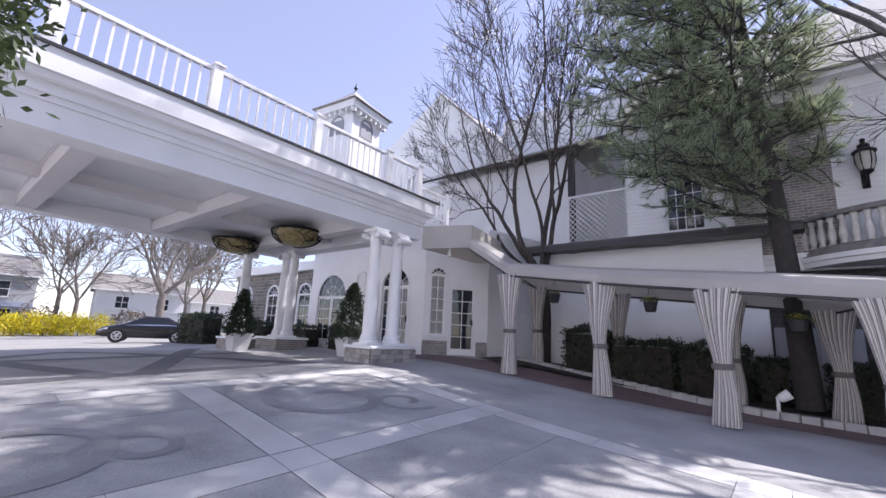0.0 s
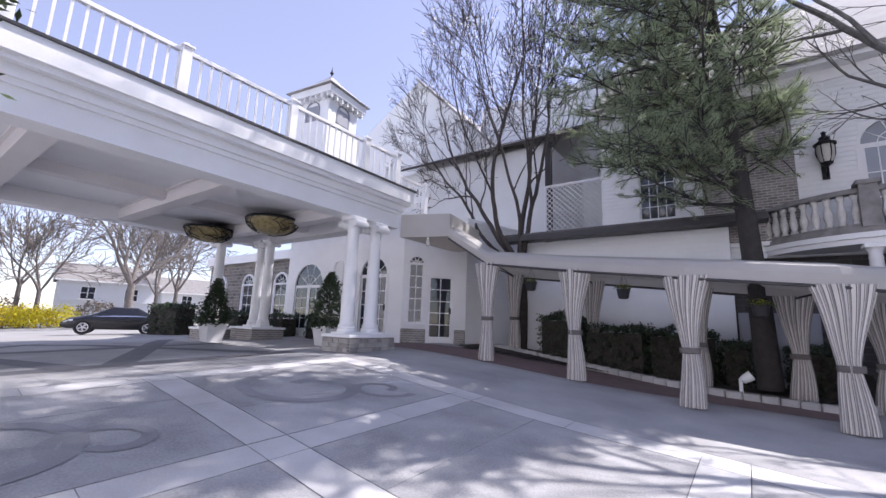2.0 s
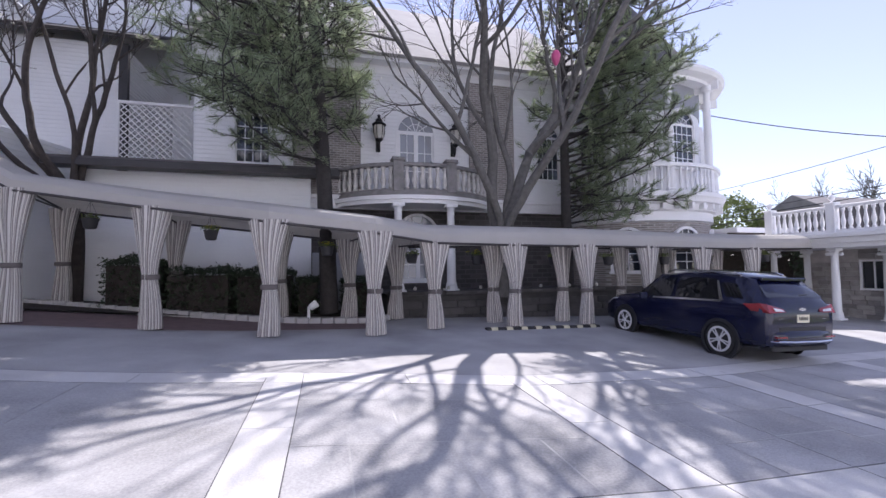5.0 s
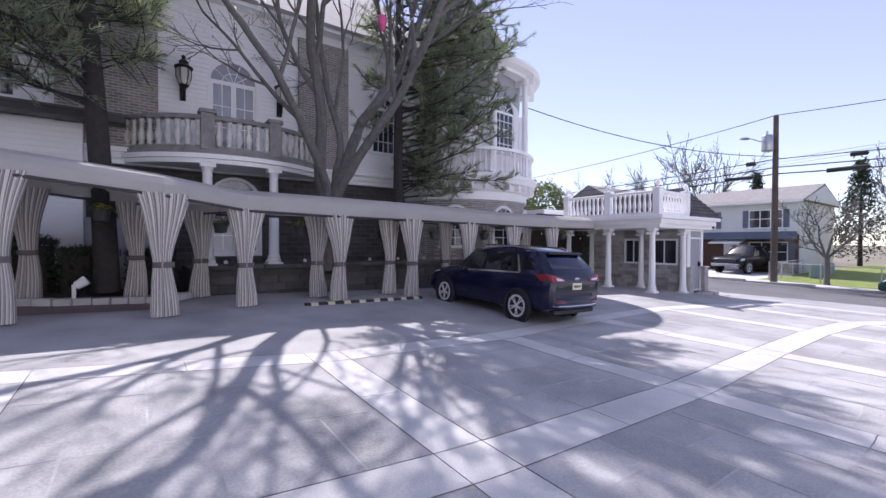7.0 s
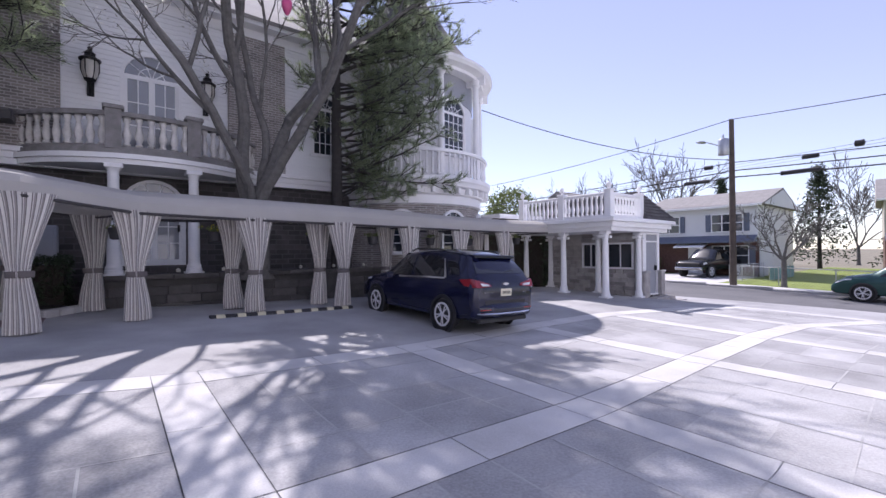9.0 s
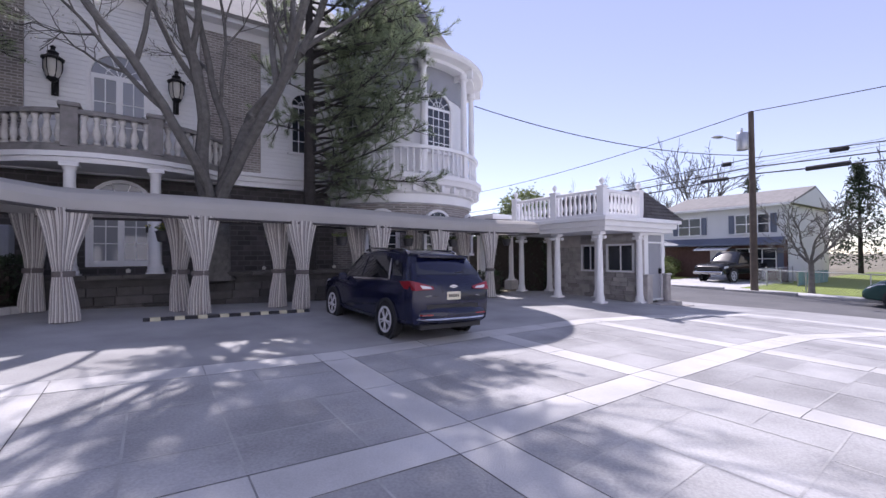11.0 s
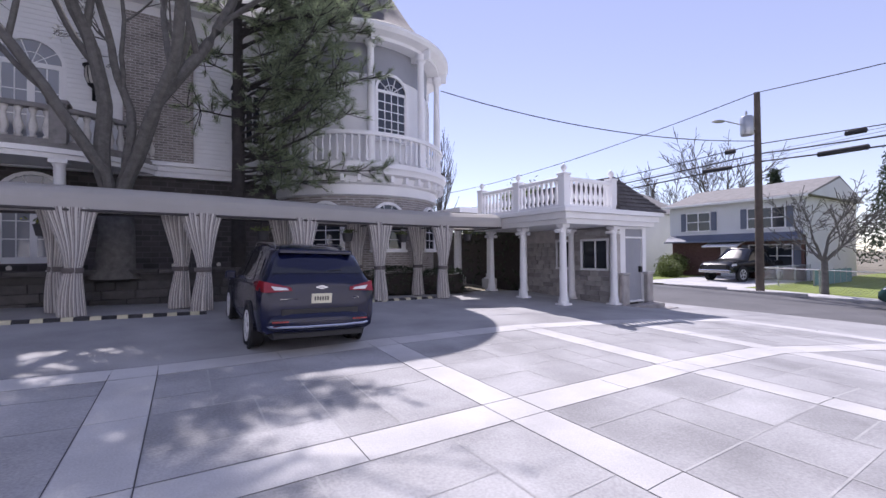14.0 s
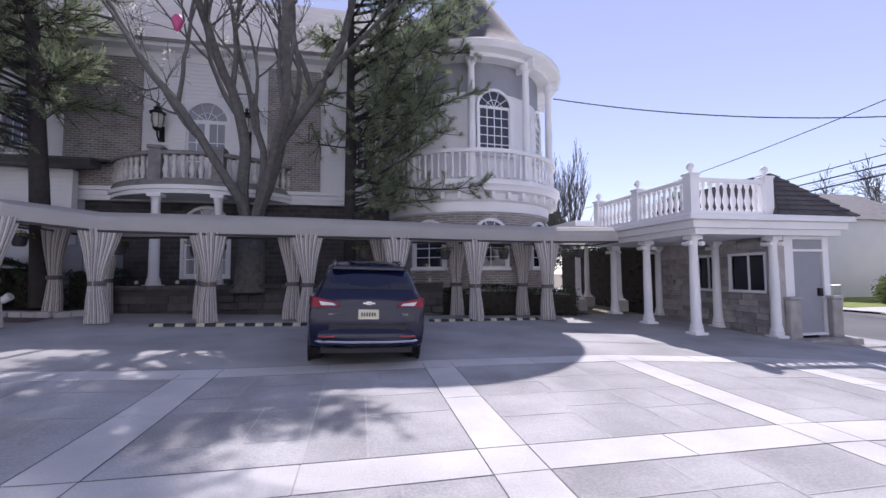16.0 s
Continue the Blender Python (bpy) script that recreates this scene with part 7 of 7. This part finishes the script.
for k in range(8):
    y = 2.2 + k * 1.05
    crown_tree("forsythia_bush", "bright yellow flowering forsythia bush by the street", -44 + 0.3 * (k % 3), y, gz(-44, y), 0.95, 0.75 + 0.15 * (k % 2), 0.8, 300 + k, FORSYTHIA, 160, 0.14, trunk=0.04)
for k in range(6):
    y = -6 + k * 6.5
    crown_tree("bush", "brown leafless scrub along the far verge", -50, y, gz(-50, y), 1.6, 1.1, 1.0, 320 + k, TWIGGY, 160, 0.2, trunk=0.05)
wp, _h = utility_pole(-40, 0.4, 9.0, "leaning grey utility pole at the far street")
chain_fence(-46.5, -4, -46.5, 16, 1.2, "grey fence along the far verge")

# ---- paving of the drive: pale bands, slabs and joints ----
XB = [-7.3, -3.81, -0.23, 2.89, 6.11, 9.40, 12.56, 15.2, 18.4]
Y1 = [(-7.5, 2.95), (-3.8, 2.73), (-1, 2.5), (2.9, 2.21), (6.1, 2.22), (7.8, 2.33), (9.4, 2.42), (12.5, 2.49), (15, 2.36), (17, 1.7), (18.5, 1.2)]
Y2 = [(-7.5, 6.6), (-4, 6.25), (-1, 5.95), (0, 5.8), (2.9, 5.2), (6, 5.3), (7.5, 5.5), (9.4, 5.7), (12.5, 5.72), (15, 5.3), (18.5, 4.4)]
ROWS_Y = [lambda x: interp(Y1, x) - 6.2, lambda x: interp(Y1, x) - 3.1, lambda x: interp(Y1, x), lambda x: interp(Y2, x)]
HB = 0.23
rp = random.Random(9)


def slab(x0, x1, ya, yb, mat, name, lift):
    """One slab between x0 and x1 whose sides follow ya(x) and yb(x)."""
    n = 4 if x1 - x0 > 1.2 else 2
    top = []
    for i in range(n + 1):
        x = x0 + (x1 - x0) * i / n
        top.append((x, ya(x)))
    for i in range(n, -1, -1):
        x = x0 + (x1 - x0) * i / n
        top.append((x, yb(x)))
    h = lift + rp.uniform(-0.001, 0.001)
    g = Geo().loft([[(x, y, gz(x, y) - 0.02) for x, y in top], [(x, y, gz(x, y) + h) for x, y in top]], False)
    m = len(top)
    k = len(top) // 2
    for i in range(k - 1):
        g.f.append((m + i, m + i + 1, m + m - 2 - i, m + m - 1 - i))
    return part(name, g, mat, drive)


def split(x0, x1, v0, v1, out, depth):
    w, h = x1 - x0, v1 - v0
    if depth == 0 or (w < 1.0 and h < 0.4):
        out.append((x0, x1, v0, v1))
        return
    if w > h * 2.7:
        c = x0 + w * rp.choice((0.36, 0.5, 0.62))
        split(x0, c, v0, v1, out, depth - 1)
        split(c, x1, v0, v1, out, depth - 1)
    else:
        c = v0 + h * rp.choice((0.36, 0.5, 0.64))
        split(x0, x1, v0, c, out, depth - 1)
        split(x0, x1, c, v1, out, depth - 1)


for i in range(len(XB) - 1):
    xa, xb = XB[i] + HB, XB[i + 1] - HB
    for j in range(3):
        lo, hi = ROWS_Y[j], ROWS_Y[j + 1]
        cells = []
        split(xa, xb, 0.0, 1.0, cells, (4 if i > 2 else 3) if i > 1 else 1)
        for (p, q, v0, v1) in cells:
            mk = lambda v, o: (lambda x: lo(x) + HB + (hi(x) - lo(x) - 2 * HB) * v + o)
            slab(p + 0.005, q - 0.005, mk(v0, 0.005), mk(v1, -0.005), SLABTOP, "slab", 0.006)
            if i > 1 and v1 < 0.99:
                f1 = mk(v1, 0.0)
                ribbon("joint", [(p, f1(p)), (q, f1(q))], 0.018, PALEJOINT, 0.0082, drive)
            if i > 1 and q < xb - 0.05:
                ribbon("joint", [(q, mk(v0, 0.0)(q)), (q, mk(v1, 0.0)(q))], 0.018, PALEJOINT, 0.0083, drive)
    for j in range(4):
        f = ROWS_Y[j]
        slab(xa, (xa + xb) / 2 - 0.006, lambda x: f(x) - HB + 0.008, lambda x: f(x) + HB - 0.008, BAND, "band_slab", 0.008)
        slab((xa + xb) / 2 + 0.006, xb, lambda x: f(x) - HB + 0.008, lambda x: f(x) + HB - 0.008, BAND, "band_slab", 0.008)
for x in XB:
    for j in range(3):
        lo, hi = ROWS_Y[j], ROWS_Y[j + 1]
        slab(x - HB + 0.007, x + HB - 0.007, lambda u: lo(u) + HB, lambda u: (lo(u) + hi(u)) / 2 - 0.005, BAND, "band_slab", 0.008)
        slab(x - HB + 0.007, x + HB - 0.007, lambda u: (lo(u) + hi(u)) / 2 + 0.005, lambda u: hi(u) - HB, BAND, "band_slab", 0.008)
    for j in range(4):
        slab(x - HB + 0.007, x + HB - 0.007, lambda u: ROWS_Y[j](u) - HB + 0.007, lambda u: ROWS_Y[j](u) + HB - 0.007, BAND, "band_slab", 0.008)
for j in range(4):
    for s in (-1, 1):
        ribbon("joint", [(x, ROWS_Y[j](x) + s * HB) for x in [XB[0] + k * 0.5 for k in range(52)]], 0.007, JOINT, 0.0095, drive)
for x in XB[:-1]:
    for s in (-1, 1):
        ribbon("joint", [(x + s * HB, -4.0), (x + s * HB, interp(Y2, x))], 0.007, JOINT, 0.0096, drive)


# swirls and diagonal bands stained into the concrete
def spiral(cx, cy, r0, r1, a0, a1, w, flip=1):
    pts = []
    for k in range(33):
        f = k / 32
        a = radians(a0 + (a1 - a0) * f)
        r = r0 + (r1 - r0) * f
        pts.append((cx + r * math.cos(a), cy + flip * r * math.sin(a)))
    ribbon("stained_swirl", pts, w, SWIRL, 0.013, drive, "dark swirl stained into the concrete", sub=0.12)


spiral(-5.6, 4.45, 0.3, 1.15, 200, -190, 0.2)
spiral(-4.9, 5.3, 0.15, 0.55, 0, 380, 0.14)
spiral(-5.3, 0.75, 0.5, 1.0, 230, -120, 0.2)
spiral(-4.9, 1.65, 0.2, 0.5, -60, 300, 0.15)
for pts in ([(-9.2, -1.2), (-13.4, 1.0), (-16.6, 3.2)], [(-8.9, 2.4), (-13.2, 1.1), (-16.8, -1.2)], [(-8.9, 2.8), (-12.5, 4.6), (-16.6, 6.6)], [(-9.2, 6.3), (-12.6, 4.6), (-16.6, 2.8)], [(-9.0, -1.5), (-9.3, 6.6)], [(-12.9, -1.5), (-12.9, 6.8)]):
    ribbon("stained_band", pts, 0.5, DARKBAND, 0.004 + 0.001 * len(pts) + 0.0005 * (pts[0][1] % 3), drive, "dark diagonal band stained into the concrete")

# ---- loose stones laid singly ----
def course(parent, p0, p1, z0, rows, h, lens, depth, mat, seed, name="stone", face=-1):
    """Rough stones laid in courses along a line."""
    rnd = random.Random(seed)
    d = Vector((p1[0] - p0[0], p1[1] - p0[1]))
    L = d.length
    ang = math.degrees(math.atan2(d.y, d.x))
    for r in range(rows):
        x = 0.0
        while x < L - 0.05:
            w = min(rnd.uniform(*lens), L - x)
            if L - x - w < 0.12:
                w = L - x
            hh = h - 0.012
            e = rnd.uniform(0.0, 0.025)
            part(name, Geo().box(0.006, -depth - e, 0, w - 0.006, 0, hh, c=0.012), mat, parent, loc=pose(p0[0], p0[1], z0 + r * h, 0, 0, ang) @ pose(x, 0, 0))
            x += w


# Terrace wall stones take the darkened colour that stands in for shade.
TWALL = thing("terrace_wall", "dry laid stone retaining wall of the terrace, coloured for canopy shade", "wall", kind="structure")
part("core", Geo().box(1.9, 11.3, -0.4, 10.6, 11.42, FLOOR - 0.06), SHADESTONE, TWALL)
course(TWALL, (1.9, 11.3), (10.6, 11.3), -0.2, 4, 0.2, (0.35, 0.7), 0.07, SHADESTONE, 1)
course(TWALL, (1.85, 11.28), (10.6, 11.28), FLOOR - 0.03, 1, 0.1, (0.6, 1.0), 0.14, SHADESTONE, 2, "cap_stone")
for k in range(9):
    x = 2.6 + k * 0.95
    tagged(part("step_light", Geo().lathe([(0.0, 0.0), (0.04, 0.0), (0.05, 0.06), (0.0, 0.1)], seg=8), LAMPGLASS, smooth=True, loc=pose(x, 11.2, FLOOR + 0.1)), "small frosted globe light on the terrace wall", "lamp", group="terrace lights")
BW = thing("booth_stones", "rough grey brown stone facing of the kiosk booth", "wall", kind="structure")
for (ya, yb) in ((12.15, 7.9),):
    course(BW, (18.49, ya), (18.49, yb), -0.62, 7, 0.165, (0.25, 0.6), 0.035, STONE, 3)
for (ya, yb, n) in ((9.58, 9.22, 6), (12.15, 10.4, 6)):
    course(BW, (18.49, ya), (18.49, yb), 0.55, n, 0.165, (0.2, 0.4), 0.035, STONE, 4)
course(BW, (18.49, 10.4), (18.49, 7.9), 1.66, 2, 0.165, (0.3, 0.6), 0.035, STONE, 5)
PB = thing("pier_bricks", "grey brown stone veneer of the portico pier", "wall", kind="structure")
zp = gz(-8.5, 8.0)
course(PB, (-8.04, 7.35), (-8.04, 9.0), zp - 0.12, 4, 0.115, (0.18, 0.36), 0.02, STONE, 6)
course(PB, (-9.05, 7.34), (-8.05, 7.34), zp - 0.12, 4, 0.115, (0.18, 0.36), 0.02, STONE, 7)
bedline = [(-7.2, 12.6), (-5.7, 12.1), (-2.3, 11.2), (-0.4, 10.5), (1.3, 10.35), (1.9, 11.1)]
EDGE = thing("bed_edging", "pale concrete block edging along the planting bed", "kerb", kind="structure")
for k, (p, q) in enumerate(zip(bedline, bedline[1:])):
    d = Vector((q[0] - p[0], q[1] - p[1]))
    n = max(1, round(d.length / 0.3))
    for i in range(n):
        a = Vector(p) + d * i / n
        part("edging_block", Geo().box(0.008, -0.1, -0.05, d.length / n - 0.008, 0.1, 0.13, c=0.02), KERBSTONE, EDGE, loc=pose(a.x, a.y, gz(a.x, a.y), 0, 0, math.degrees(math.atan2(d.y, d.x))))
